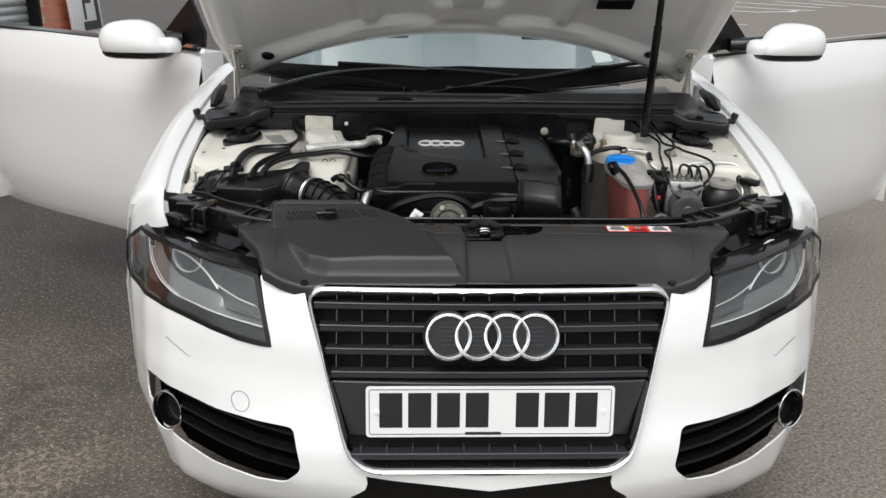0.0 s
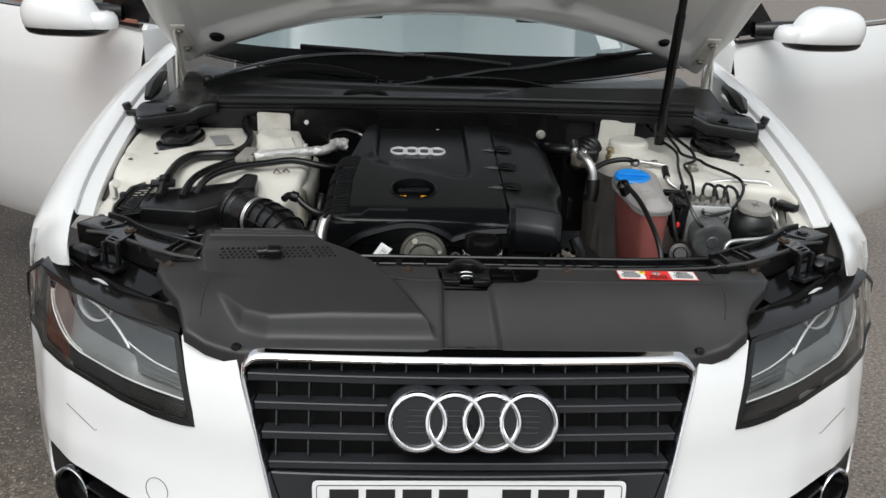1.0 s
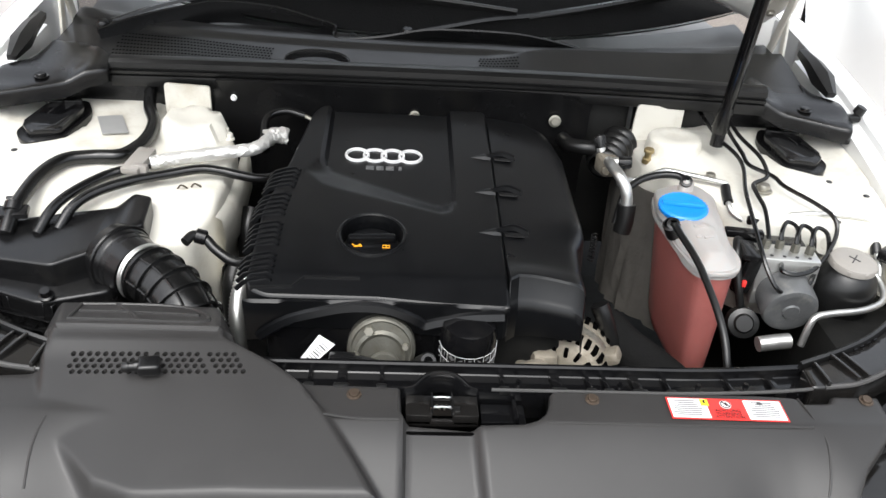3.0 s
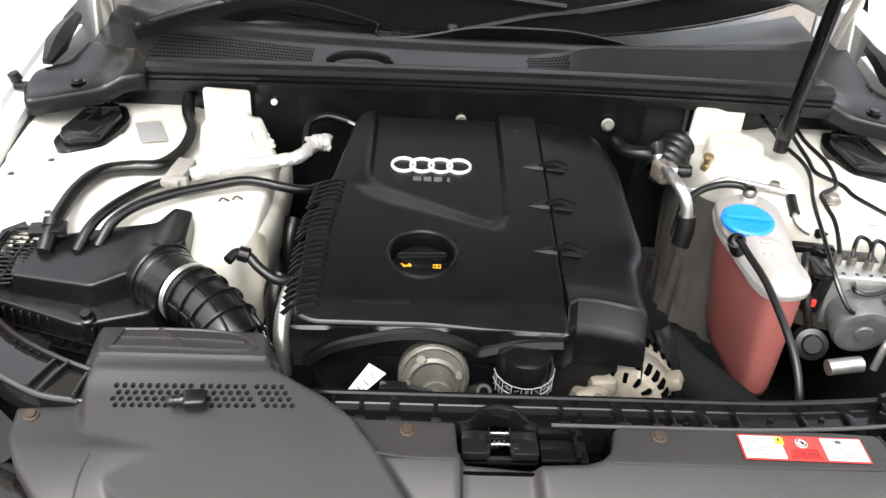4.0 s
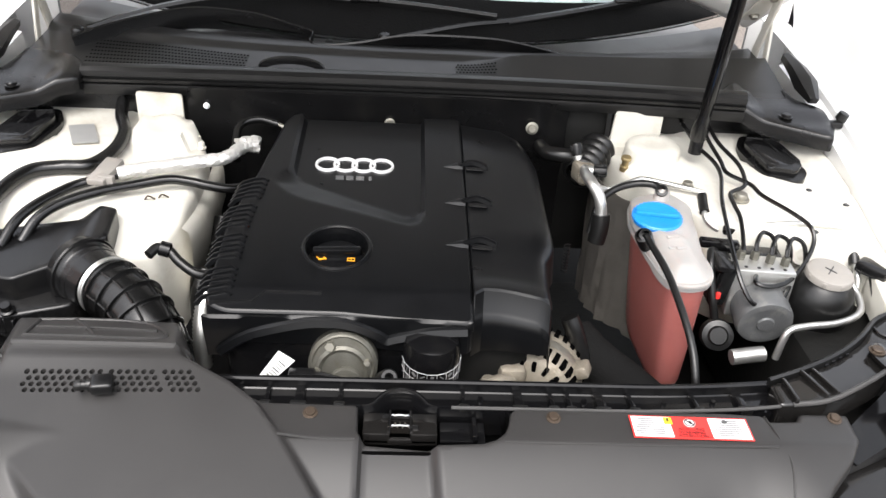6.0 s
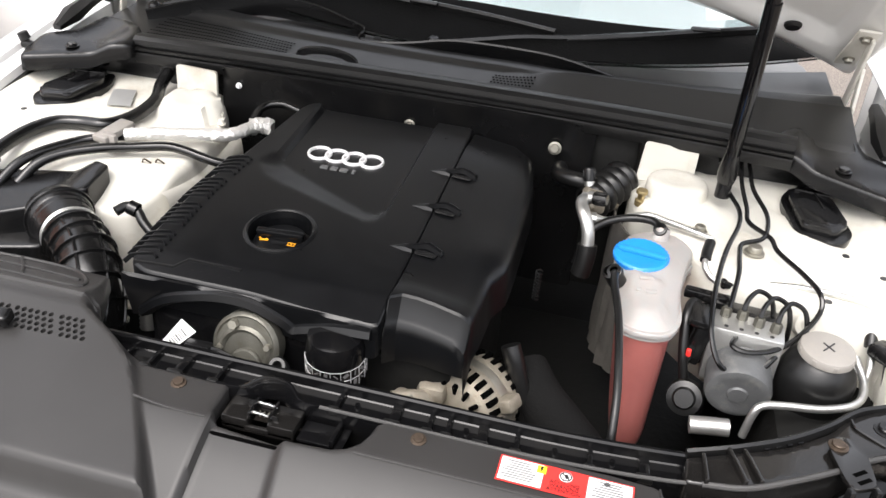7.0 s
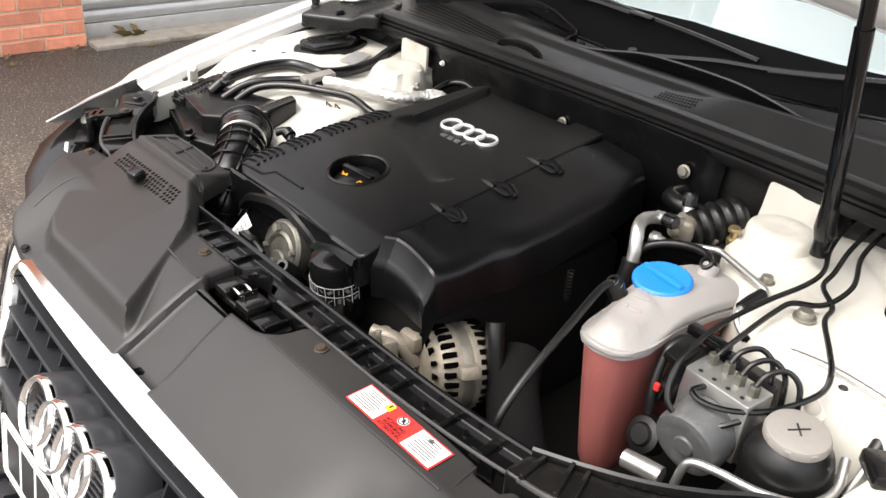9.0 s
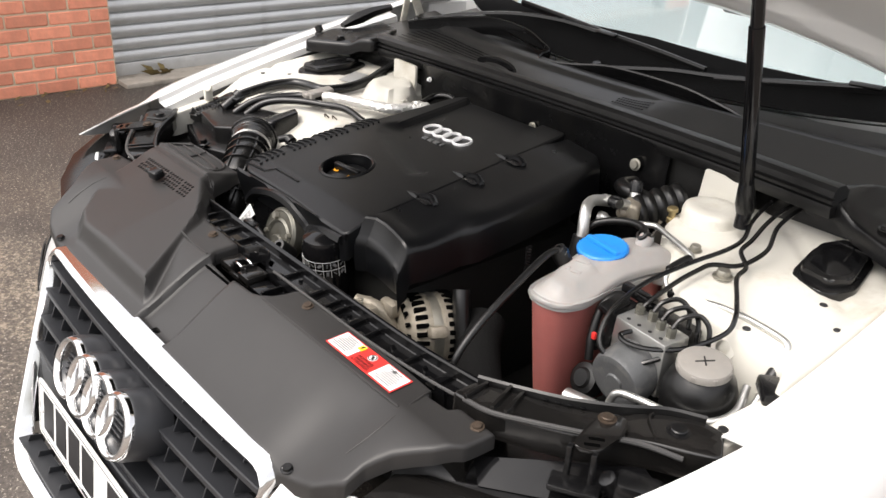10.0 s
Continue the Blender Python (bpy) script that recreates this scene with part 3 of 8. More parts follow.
blade = [(-0.030, -0.006), (-0.030, 0.004), (-0.002, 0.0085), (0.0025, 0.0095), (0.004, 0.0075), (0.002, 0.0055), (0.0025, -0.0045), (0.0, -0.007)]
for z in (0.694, 0.651, 0.607, 0.563, 0.408):
    w = grille_x(z) - 0.008
    xs = np.linspace(-w, w, 25)
    bm = loft([[gpt(x, z, o) + Vector((0, 0, h)) for o, h in blade] for x in xs], closed=True, cap=True)
    part("slat", bm, GRILLE, grille)
xs = np.linspace(-1, 1, 25)
bm = loft([[Vector((f * (grille_x(z) - 0.006), 0.010 - (0.548 - z) * 0.13 + 0.012 * f * f + d, z)) for z, d in ((0.549, 0.02), (0.548, 0.002), (0.546, 0.0), (0.430, 0.0), (0.428, 0.002), (0.427, 0.02))] for f in xs])
part("plate_panel", thicken(bm, 0.003), GRILLE, grille, "plain grey panel behind the number plate")
for k in range(-7, 8):
    x = k * 0.0535 - 0.002
    zs = [z for z in (0.716, 0.694, 0.651, 0.607, 0.563)]
    for z0, z1 in list(zip(zs, zs[1:])) + [(0.428, 0.390)]:
        if abs(x) < grille_x(z1) - 0.01 and not (abs(x) < 0.15 and 0.56 < z1 < 0.67):
            c = gpt(x, (z0 + z1) / 2, -0.020)
            part("fin", box(c, (0.003, 0.030, z0 - z1 - 0.010), 0.0006, pose(0, 0, 0, -22, 0, 0), 1), GRILLE, grille)

# four-ring emblem, standing proud of the grille
EX = (-0.0895, -0.0298, 0.0298, 0.0895)
EMB = [gpt(x, 0.654, 0.040) for x in EX]
lobes = [lathe([(0, 0.002), (0.0405, 0.002), (0.0435, 0.004), (0.0505, 0.004), (0.0525, 0.001), (0.0535, -0.055), (0, -0.055)], axis(c, (0, -1, 0.40)), 40) for c in EMB]
badge = part("badge_carrier", lobes[0], GRILLE, car, "grey lobed carrier for four chrome rings")
for lobe in lobes[1:]:
    part("lobe", lobe, GRILLE, badge)
for k, c in enumerate(EMB):
    m = axis(c, (0, -1, 0.40)) @ Matrix.Translation((0, 0, 0.0012 * (k % 2)))
    pr = [(0.0448 + a, b) for a, b in ((-0.0060, -0.002), (-0.0056, 0.008), (-0.0038, 0.0125), (-0.0010, 0.0145), (0.0020, 0.0140), (0.0046, 0.0105), (0.0056, 0.006), (0.0058, -0.004))]
    part("ring", lathe(pr, m, 56), CHROME, badge, "thick polished chrome ring")
    part("well", lathe([(0, 0.0034), (0.0395, 0.0034), (0.0395, 0.002)], axis(c, (0, -1, 0.40)), 32), BLACKP, badge)
    for dz in (-0.018, -0.009, 0.0, 0.009, 0.018):
        w = math.sqrt(0.034 ** 2 - dz ** 2) * 1.15
        part("bar", box((0, 0, 0), (w, 0.0024, 0.0036), 0.0005, axis(c, (0, -1, 0.40)) @ Matrix.Translation((0, dz, 0.0050)), 1), GRILLE, badge)

# number plate: its characters are plain bars
pm = Matrix.Translation((0, -0.0065, 0.492)) @ pose(0, 0, 0, 90 - 7.5, 0, 0)
plate = part("number_plate", prism(rounded([(-0.26, -0.0555), (0.26, -0.0555), (0.26, 0.0555), (-0.26, 0.0555)], 0.008, 4), 0, 0.004, 0.0008, pm, 1), WHITEP, car, "white front number plate with black bars")
for x0, w in ((-0.232, 0.048), (-0.172, 0.048), (-0.112, 0.048), (-0.052, 0.048), (0.053, 0.048), (0.113, 0.052), (0.178, 0.046)):
    part("character_bar", box((0, 0, 0), (w, 0.076, 0.001), 0, pm @ Matrix.Translation((x0 + w / 2, 0.004, 0.0045))), INK, plate)
part("maker_bar", box((0, 0, 0), (0.075, 0.006, 0.001), 0, pm @ Matrix.Translation((-0.015, -0.0475, 0.0045))), INK, plate)
bl = rounded([(-0.253, -0.049), (0.253, -0.049), (0.253, 0.049), (-0.253, 0.049)], 0.006, 4)
part("border_line", sweep([pm @ Vector((*p, 0.0042)) for p in resample(bl, 0.05)], [(-0.0007, -0.0003), (0.0007, -0.0003), (0.0007, 0.0003), (-0.0007, 0.0003)], closed=True, up=tuple(pm.to_3x3() @ Vector((0, 0, 1)))), INK, plate)
for x in (-0.238, 0.238):
    bolt("screw_cap", pm @ Vector((x * 1.0, 0.0, 0.004)), pm.to_3x3() @ Vector((0, 0, 1)), 0.007, plate, WHITEP, 0.004)

# lower intake under the grille
part("lower_intake", sheet([(S(-0.34), 0.20), (S(0.34), 0.20), (S(0.29), 0.335), (S(-0.29), 0.335)], [], lambda p: nose(p) + np.array([0, 0.06, 0]), 0.04), DARK, car, "black lower intake mesh")

# fog lamp slots and headlights
for side in (1, -1):
    recess = part("fog_slot", sheet(rounded([(S(side * x), z) for x, z in [(0.815, 0.490), (0.41, 0.46), (0.385, 0.30), (0.72, 0.315), (0.80, 0.37)]], 0.01, 2), [], sunk(0.035), 0.03), VOID, car, "black fog lamp recess")
    for k, z0 in enumerate((0.425, 0.392, 0.357)):
        xs = np.linspace(0.41, 0.70 - 0.0 * k, 14)
        bm = sweep([on_nose(side * x, z0 + 0.028 * ((x - 0.41) / 0.3), -0.022) for x in xs], [(-0.012, 0.003), (0.012, 0.004), (0.012, -0.004), (-0.012, -0.003)], up=(0, 0, 1))
        part("louvre", bm, BLACKP, recess)
    c, d = on_nose(side * 0.728, 0.398, -0.002), Vector((side * 0.50, -1, 0.10))
    ring = part("fog_ring", lathe([(0.0395, -0.002), (0.040, 0.003), (0.042, 0.004), (0.0435, 0.001), (0.0435, -0.012)], axis(c, d) @ Matrix.Diagonal((1.0, 1.12, 1, 1)), 36), CHROME, recess, "thin chrome fog lamp ring")
    part("fog_lamp", lathe([(0, -0.028), (0.03, -0.024), (0.036, -0.004), (0.036, -0.03), (0, -0.04)], axis(c, d) @ Matrix.Diagonal((1.0, 1.12, 1, 1)), 28), GLOSSB, recess, "dark fog lamp glass")
    # round tow-eye cover and washer flap lines in the bumper skin
    if side < 0:
        cc = on_nose(-0.535, 0.478, 0.0006)
        path = [on_nose(-0.535 + 0.021 * math.cos(a), 0.478 + 0.021 * math.sin(a), 0.0006) for a in np.linspace(0, 2 * math.pi, 25)[:-1]]
        part("tow_cover_seam", sweep(path, [(-0.0006, -0.0004), (0.0006, -0.0004), (0.0006, 0.0004), (-0.0006, 0.0004)], closed=True, up=(0, -1, 0)), GREYINK, car)
    wp = [on_nose(side * x, z, 0.0006) for x, z in ((0.72, 0.575), (0.70, 0.565), (0.66, 0.545), (0.655, 0.548))]
    part("washer_flap_seam", sweep(wp, [(-0.0006, -0.0004), (0.0006, -0.0004), (0.0006, 0.0004), (-0.0006, 0.0004)], up=(0, -1, 0)), GREYINK, car)

    lamp = part("headlight", thicken(sheet([(S(side * x), z) for x, z in LAMP], [], sunk(0.072), 0.03), 0.004), LAMPIN, car, "clear headlight with dark bezel and round projector")
    lens = part("lens", thicken(sheet(rounded([(S(side * x), z) for x, z in LAMP], 0.008, 3), [], nose, 0.02), 0.003), LENS, lamp, "clear polycarbonate lens")
    lens.visible_shadow = False
    # dark lower bezel just behind the lens
    bez = [(0.470, 0.610), (0.474, 0.628), (0.56, 0.638), (0.65, 0.656), (0.75, 0.674), (0.868, 0.690), (0.876, 0.664), (0.80, 0.654), (0.72, 0.648), (0.62, 0.631), (0.54, 0.616)]
    part("bezel", thicken(sheet([(S(side * x), z) for x, z in bez], [], sunk(0.010), 0.025), 0.003), MAT, lamp, "black lower bezel strip")
    edge = resample([(x, z) for x, z in LAMP], 0.02)
    part("edge_seal", sweep([on_nose(side * x, z, 0.0015) for x, z in edge], [(-0.005, -0.002), (0.005, -0.002), (0.005, 0.001), (-0.005, 0.001)], closed=True, up=(0, -1, 0.2)), RUBBER, lamp, "black rubber edge of the lens")
    cc, d = on_nose(side * 0.704, 0.7365, -0.046), Vector((side * 0.45, -1, 0.18))
    part("projector_ring", lathe([(0.0380, -0.002), (0.0385, 0.003), (0.0393, 0.0045), (0.0405, 0.0045), (0.0410, 0.003), (0.0410, -0.002)], axis(cc, d), 44), SILVER, lamp, "thin silver projector ring")
    part("projector_lens", lathe([(0.0370, -0.010), (0.032, 0.004), (0.020, 0.012), (0.008, 0.0148), (0, 0.0152)], axis(cc, d), 32), GLOSSB, lamp, "dark glass projector lens")
    outer = smooth_path([(0.812, 0.760, 0), (0.805, 0.740, 0), (0.795, 0.721, 0), (0.775, 0.701, 0), (0.750, 0.681, 0), (0.705, 0.665, 0), (0.650, 0.655, 0), (0.565, 0.643, 0), (0.490, 0.635, 0)], 4)
    inner = smooth_path([(0.788, 0.764, 0), (0.780, 0.748, 0), (0.768, 0.725, 0), (0.748, 0.712, 0), (0.725, 0.701, 0), (0.665, 0.688, 0), (0.605, 0.678, 0), (0.575, 0.657, 0), (0.490, 0.643, 0)], 4)
    part("silver_band", thicken(loft([[on_nose(side * (o.x + (i.x - o.x) * f), o.y + (i.y - o.y) * f, -0.018 - 0.016 * f) for f in (0, 0.3, 0.65, 1.0)] for o, i in zip(outer, inner)]), 0.002), BAND, lamp, "satin silver curved trim band")
    part("light_strip", tube([on_nose(side * q.x, q.y, -0.015) for q in outer[::2]], 0.0016, 8, 2), SILVER, lamp, "thin bright light strip")
    part("light_strip", tube([on_nose(side * (q.x - 0.006), q.y + 0.001, -0.017) for q in outer[:22:2]], 0.0010, 8, 2), SILVER, lamp)
    part("divider", tube([on_nose(side * x, z, -0.016) for x, z in ((0.786, 0.766), (0.745, 0.762), (0.715, 0.756), (0.670, 0.744), (0.632, 0.724), (0.606, 0.703), (0.598, 0.696))], 0.0022, 8, 4), SILVER, lamp, "bright curved divider")
    # inner reflector cup with its ribbed lower wall
    top = smooth_path([(0.628, 0.744, 0), (0.600, 0.742, 0), (0.550, 0.734, 0), (0.512, 0.722, 0)], 4)
    low = smooth_path([(0.603, 0.704, 0), (0.580, 0.694, 0), (0.548, 0.683, 0), (0.508, 0.674, 0)], 4)
    part("reflector_cup", thicken(loft([[on_nose(side * (a.x + (b.x - a.x) * f), a.y + (b.y - a.y) * f, -0.020 - 0.036 * math.sin(math.pi * f)) for f in (0, 0.2, 0.4, 0.6, 0.8, 1.0)] for a, b in zip(top, low)]), 0.002), CUP, lamp, "grey reflector cup")
    part("divider", tube([on_nose(side * q.x, q.y, -0.018) for q in low], 0.0012, 8, 2), SILVER, lamp)
    foot = smooth_path([(0.583, 0.660, 0), (0.560, 0.656, 0), (0.530, 0.652, 0), (0.494, 0.648, 0)], 4)
    part("ribbed_wall", thicken(loft([[on_nose(side * (a.x + (b.x - a.x) * f), a.y + (b.y - a.y) * f, -0.021 - 0.006 * math.sin(math.pi * f)) for f in (0, 0.25, 0.5, 0.75, 1.0)] for a, b in zip(low, foot)]), 0.002), CUP, lamp, "grey ribbed lens wall")
    for k in range(7):
        f = (k + 0.7) / 7.6
        part("rib", tube([on_nose(side * (a.x + (b.x - a.x) * f), a.y + (b.y - a.y) * f, -0.020 - 0.006 * math.sin(math.pi * f)) for a, b in zip(low[2:], foot[2:])], 0.0011, 6, 1), BAND if k % 2 else LAMPIN, lamp)
    part("side_reflector", thicken(loft([[on_nose(side * x, z + dz, -0.016) for dz in (0.0, 0.012, 0.030)] for x, z in ((0.868, 0.700), (0.850, 0.680), (0.825, 0.665), (0.800, 0.658))]), 0.002), CUP, lamp, "smoked side reflector")

# front wings
WY = [(0.50, 0.784, 0.850, 0.895), (0.60, 0.798, 0.874, 0.908), (0.72, 0.807, 0.900, 0.918), (0.86, 0.813, 0.929, 0.925), (1.00, 0.815, 0.957, 0.927), (1.15, 0.811, 0.985, 0.925), (1.30, 0.800, 1.012, 0.922), (1.50, 0.788, 1.040, 0.918)]


def wing_rows(side):
    out = [[(0.718, 0.268, 0.812), (0.735, 0.290, 0.802), (0.758, 0.318, 0.792), (0.785, 0.356, 0.782), (0.820, 0.400, 0.772), (0.853, 0.440, 0.745), (0.875, 0.468, 0.705), (0.888, 0.490, 0.660), (0.896, 0.510, 0.61), (0.899, 0.52, 0.56)],
           [(0.746, 0.345, 0.825), (0.762, 0.358, 0.824), (0.786, 0.380, 0.818), (0.812, 0.412, 0.803), (0.845, 0.446, 0.782), (0.870, 0.474, 0.750), (0.886, 0.496, 0.71), (0.895, 0.512, 0.665), (0.900, 0.525, 0.615), (0.902, 0.535, 0.57)],
           [(0.768, 0.425, 0.838), (0.782, 0.434, 0.838), (0.804, 0.448, 0.832), (0.828, 0.466, 0.820), (0.858, 0.486, 0.796), (0.880, 0.505, 0.758), (0.893, 0.520, 0.715), (0.901, 0.532, 0.67), (0.905, 0.542, 0.62), (0.907, 0.552, 0.58)]]
    for y, xi, zi, xo in WY:
        arch = 0.33 + math.sqrt(max(0, 0.36 ** 2 - (y - 0.88) ** 2)) if abs(y - 0.88) < 0.36 else 0.33
        w = xo - xi
        out.append([(xi, y, zi), (xi + w * 0.16, y, zi + 0.004), (xi + w * 0.40, y, zi - 0.002), (xi + w * 0.62, y, zi - 0.018), (xi + w * 0.82, y, zi - 0.045), (xi + w * 0.94, y, zi - 0.085),
                    (xo, y, zi - 0.15), (xo + 0.006, y, zi - 0.21), (xo + 0.012, y, max(arch + 0.04, 0.58)), (xo + 0.012, y, arch)])
    return [[(side * x, y, z) for x, y, z in r] for r in out]


for side in (1, -1):
    rows = wing_rows(side)
    cols = [smooth_path([r[j] for r in rows], 4) for j in range(len(rows[0]))]
    rows = [[c[i] for c in cols] for i in range(len(cols[0]))]
    wing = part("front_wing", thicken(loft(rows), 0.003), PAINT, car, "glossy white front wing", 50)
    # pressed flange along the wing's inner edge, with fixing slots
    fl = [[r[0] + Vector((0, 0, -0.001)), r[0] + Vector((-side * 0.004, 0, -0.012)), r[0] + Vector((-side * 0.034, 0, -0.016)), r[0] + Vector((-side * 0.038, 0, -0.05))] for r in rows[11:34]]
    part("flange", thicken(loft(fl), 0.002), PAINT, wing, "white folded inner edge")
    # black strip added in place of the shadow gap under the left wing edge
    if side < 0:
        part("edge_gap_shade", sweep([r[0] + Vector((-side * 0.041, 0, -0.034)) for r in rows[15:30]], [(-0.003, -0.006), (0.003, -0.006), (0.003, 0.004), (-0.003, 0.004)]), RUBBER, wing, "black strip standing in for the shadow gap under the wing edge")
    for y, x, z in ((0.510, 0.764, 0.836), (0.66, 0.784, 0.872), (0.80, 0.792, 0.902)):
        part("fixing_slot", box((side * x, y, z), (0.012, 0.009, 0.003), 0.001, pose(0, 0, 0, 10, 0, 20 * side)), INK, wing)

# windscreen, pillars, roof and the rest of the shell
def screen(x, v):
    """v runs from 0 at the screen's base to 1 at the roof."""
    y0 = 1.215 + 0.24 * (abs(x) / 0.72) ** 2.2 * (1 - 0.35 * v)
    return Vector((x * (1 - 0.16 * v), y0 + 0.62 * v, 1.012 + 0.028 * (abs(x) / 0.72) ** 2 + 0.345 * v - 0.05 * v * v))


xs = np.linspace(-0.72, 0.72, 25)
ws = part("windscreen", thicken(loft([[screen(x, v) for x in xs] for v in np.linspace(-0.06, 1, 9)]), 0.005), GLASS, car, "pale green-tinted windscreen")
ws.visible_shadow = False
part("screen_edge_band", thicken(loft([[screen(x, -0.06 + f * (0.19 - 0.15 * abs(x) ** 1.2)) + Vector((0, -0.003, 0.006)) for x in xs] for f in (0, 0.3, 0.65, 1.0)]), 0.002), MAT, car, "black printed band at the foot of the windscreen")
for side in (1, -1):
    path = [screen(side * 0.735, v) + Vector((side * 0.012, 0, 0.0)) for v in np.linspace(-0.05, 1, 8)]
    part("pillar", sweep(path, [(-0.03, -0.02), (0.03, -0.02), (0.035, 0.008), (0.0, 0.014), (-0.03, 0.006)]), PAINT, car, "white windscreen pillar")
roof = [[(x, 1.80 + 0.10 * (abs(x) / 0.6) ** 2 * (1 - t) + t * 1.95, (1.315 + 0.05 * math.sin(math.pi * min(1, t * 1.3 + 0.12)) - 0.42 * max(0, t - 0.45) ** 1.5) - 0.04 * (abs(x) / 0.6) ** 2) for x in np.linspace(-0.6, 0.6, 13)] for t in np.linspace(0, 1, 10)]
part("roof", thicken(loft(roof), 0.02), PAINT, car, "white roof panel")
for side in (1, -1):
    quarter = [[(side * (0.60 + 0.30 * f), y, z1 + (z0 - z1) * f) for f in (0, 0.35, 0.7, 0.9, 1.0)] + [(side * 0.93, y, 0.65), (side * 0.915, y, 0.30)] for y, z1, z0 in ((2.85, 1.315, 1.0), (3.3, 1.22, 0.99), (3.8, 1.06, 0.97), (4.3, 0.98, 0.93), (4.55, 0.93, 0.86))]
    part("rear_quarter", thicken(loft(quarter), 0.004), PAINT, car, "white rear quarter panel")
    part("sill", box((side * 0.86, 2.15, 0.30), (0.14, 1.4, 0.14), 0.03), PAINT, car, "white sill")
    part("inner_side", box((side * 0.885, 1.46, 0.66), (0.04, 0.16, 0.64), 0.01), PAINT, car)
    for y in (0.88, 3.62):
        wheel = part("wheel", lathe([(0.10, 0.09), (0.20, 0.10), (0.222, 0.11), (0.23, 0.06), (0.23, -0.10), (0.10, -0.10)], axis((side * 0.765, y, 0.325), (side, 0, 0)), 40), ALU, car, "alloy wheel")
        part("tyre", lathe([(0.222, 0.105), (0.27, 0.118), (0.312, 0.11), (0.325, 0.08), (0.325, -0.08), (0.312, -0.11), (0.23, -0.105)], axis((side * 0.745, y + 0.02, 0.325), (side, 0, 0)), 48), TYRE, wheel, "black tyre")
tail = [[(x, y, z - 0.02 * abs(x) ** 2) for x in np.linspace(-0.9, 0.9, 9)] for y, z in ((3.75, 1.0), (4.1, 0.985), (4.45, 0.95), (4.6, 0.86), (4.62, 0.6), (4.58, 0.3))]
part("boot_and_tail", thicken(loft(tail), 0.004), PAINT, car, "white boot lid and tail")
part("floor_pan", box((0, 2.6, 0.26), (1.4, 3.6, 0.04), 0.01), DARK, car)
dash = [[(x, y, z - 0.03 * (abs(x) / 0.7) ** 3) for x in np.linspace(-0.72, 0.72, 15)] for y, z in ((1.30, 0.985), (1.45, 0.985), (1.62, 0.975), (1.76, 0.95), (1.80, 0.90), (1.80, 0.5))]
part("dashboard", thicken(loft(dash), 0.01), DASH, car, "grey dashboard top")
for side in (1, -1):
    seat = part("seat", merged(box((side * 0.37, 2.25, 0.52), (0.50, 0.52, 0.18), 0.06, None, 4), box((side * 0.37, 2.52, 0.86), (0.48, 0.16, 0.66), 0.07, pose(0, 0, 0, -14, 0, 0), 4)), SEAT, car, "pale leather front seat")
    part("headrest", box((side * 0.37, 2.62, 1.20), (0.26, 0.10, 0.17), 0.04, pose(0, 0, 0, -10, 0, 0), 4), SEAT, seat)
part("rear_bench", box((0, 3.05, 0.72), (1.2, 0.2, 0.55), 0.06, pose(0, 0, 0, -20, 0, 0), 4), SEAT, car, "pale leather rear bench")

part("permit_sticker", thicken(loft([[screen(x, v) + Vector((0, 0.008, -0.006)) for x in (0.478, 0.51, 0.545)] for v in (0.13, 0.18, 0.235)]), 0.001), WHITEP, car, "pale square permit sticker inside the windscreen")

# doors, swung wide open
def door_pt(side, u, z, out=0.0):
    """u metres out along the open door, from its hinge."""
    a = radians(32)
    o = Vector((0.915, 1.56, 0)) + Vector((math.cos(a), math.sin(a), 0)) * u + Vector((math.sin(a), -math.cos(a), 0)) * out
    return Vector((side * o.x, o.y, z))


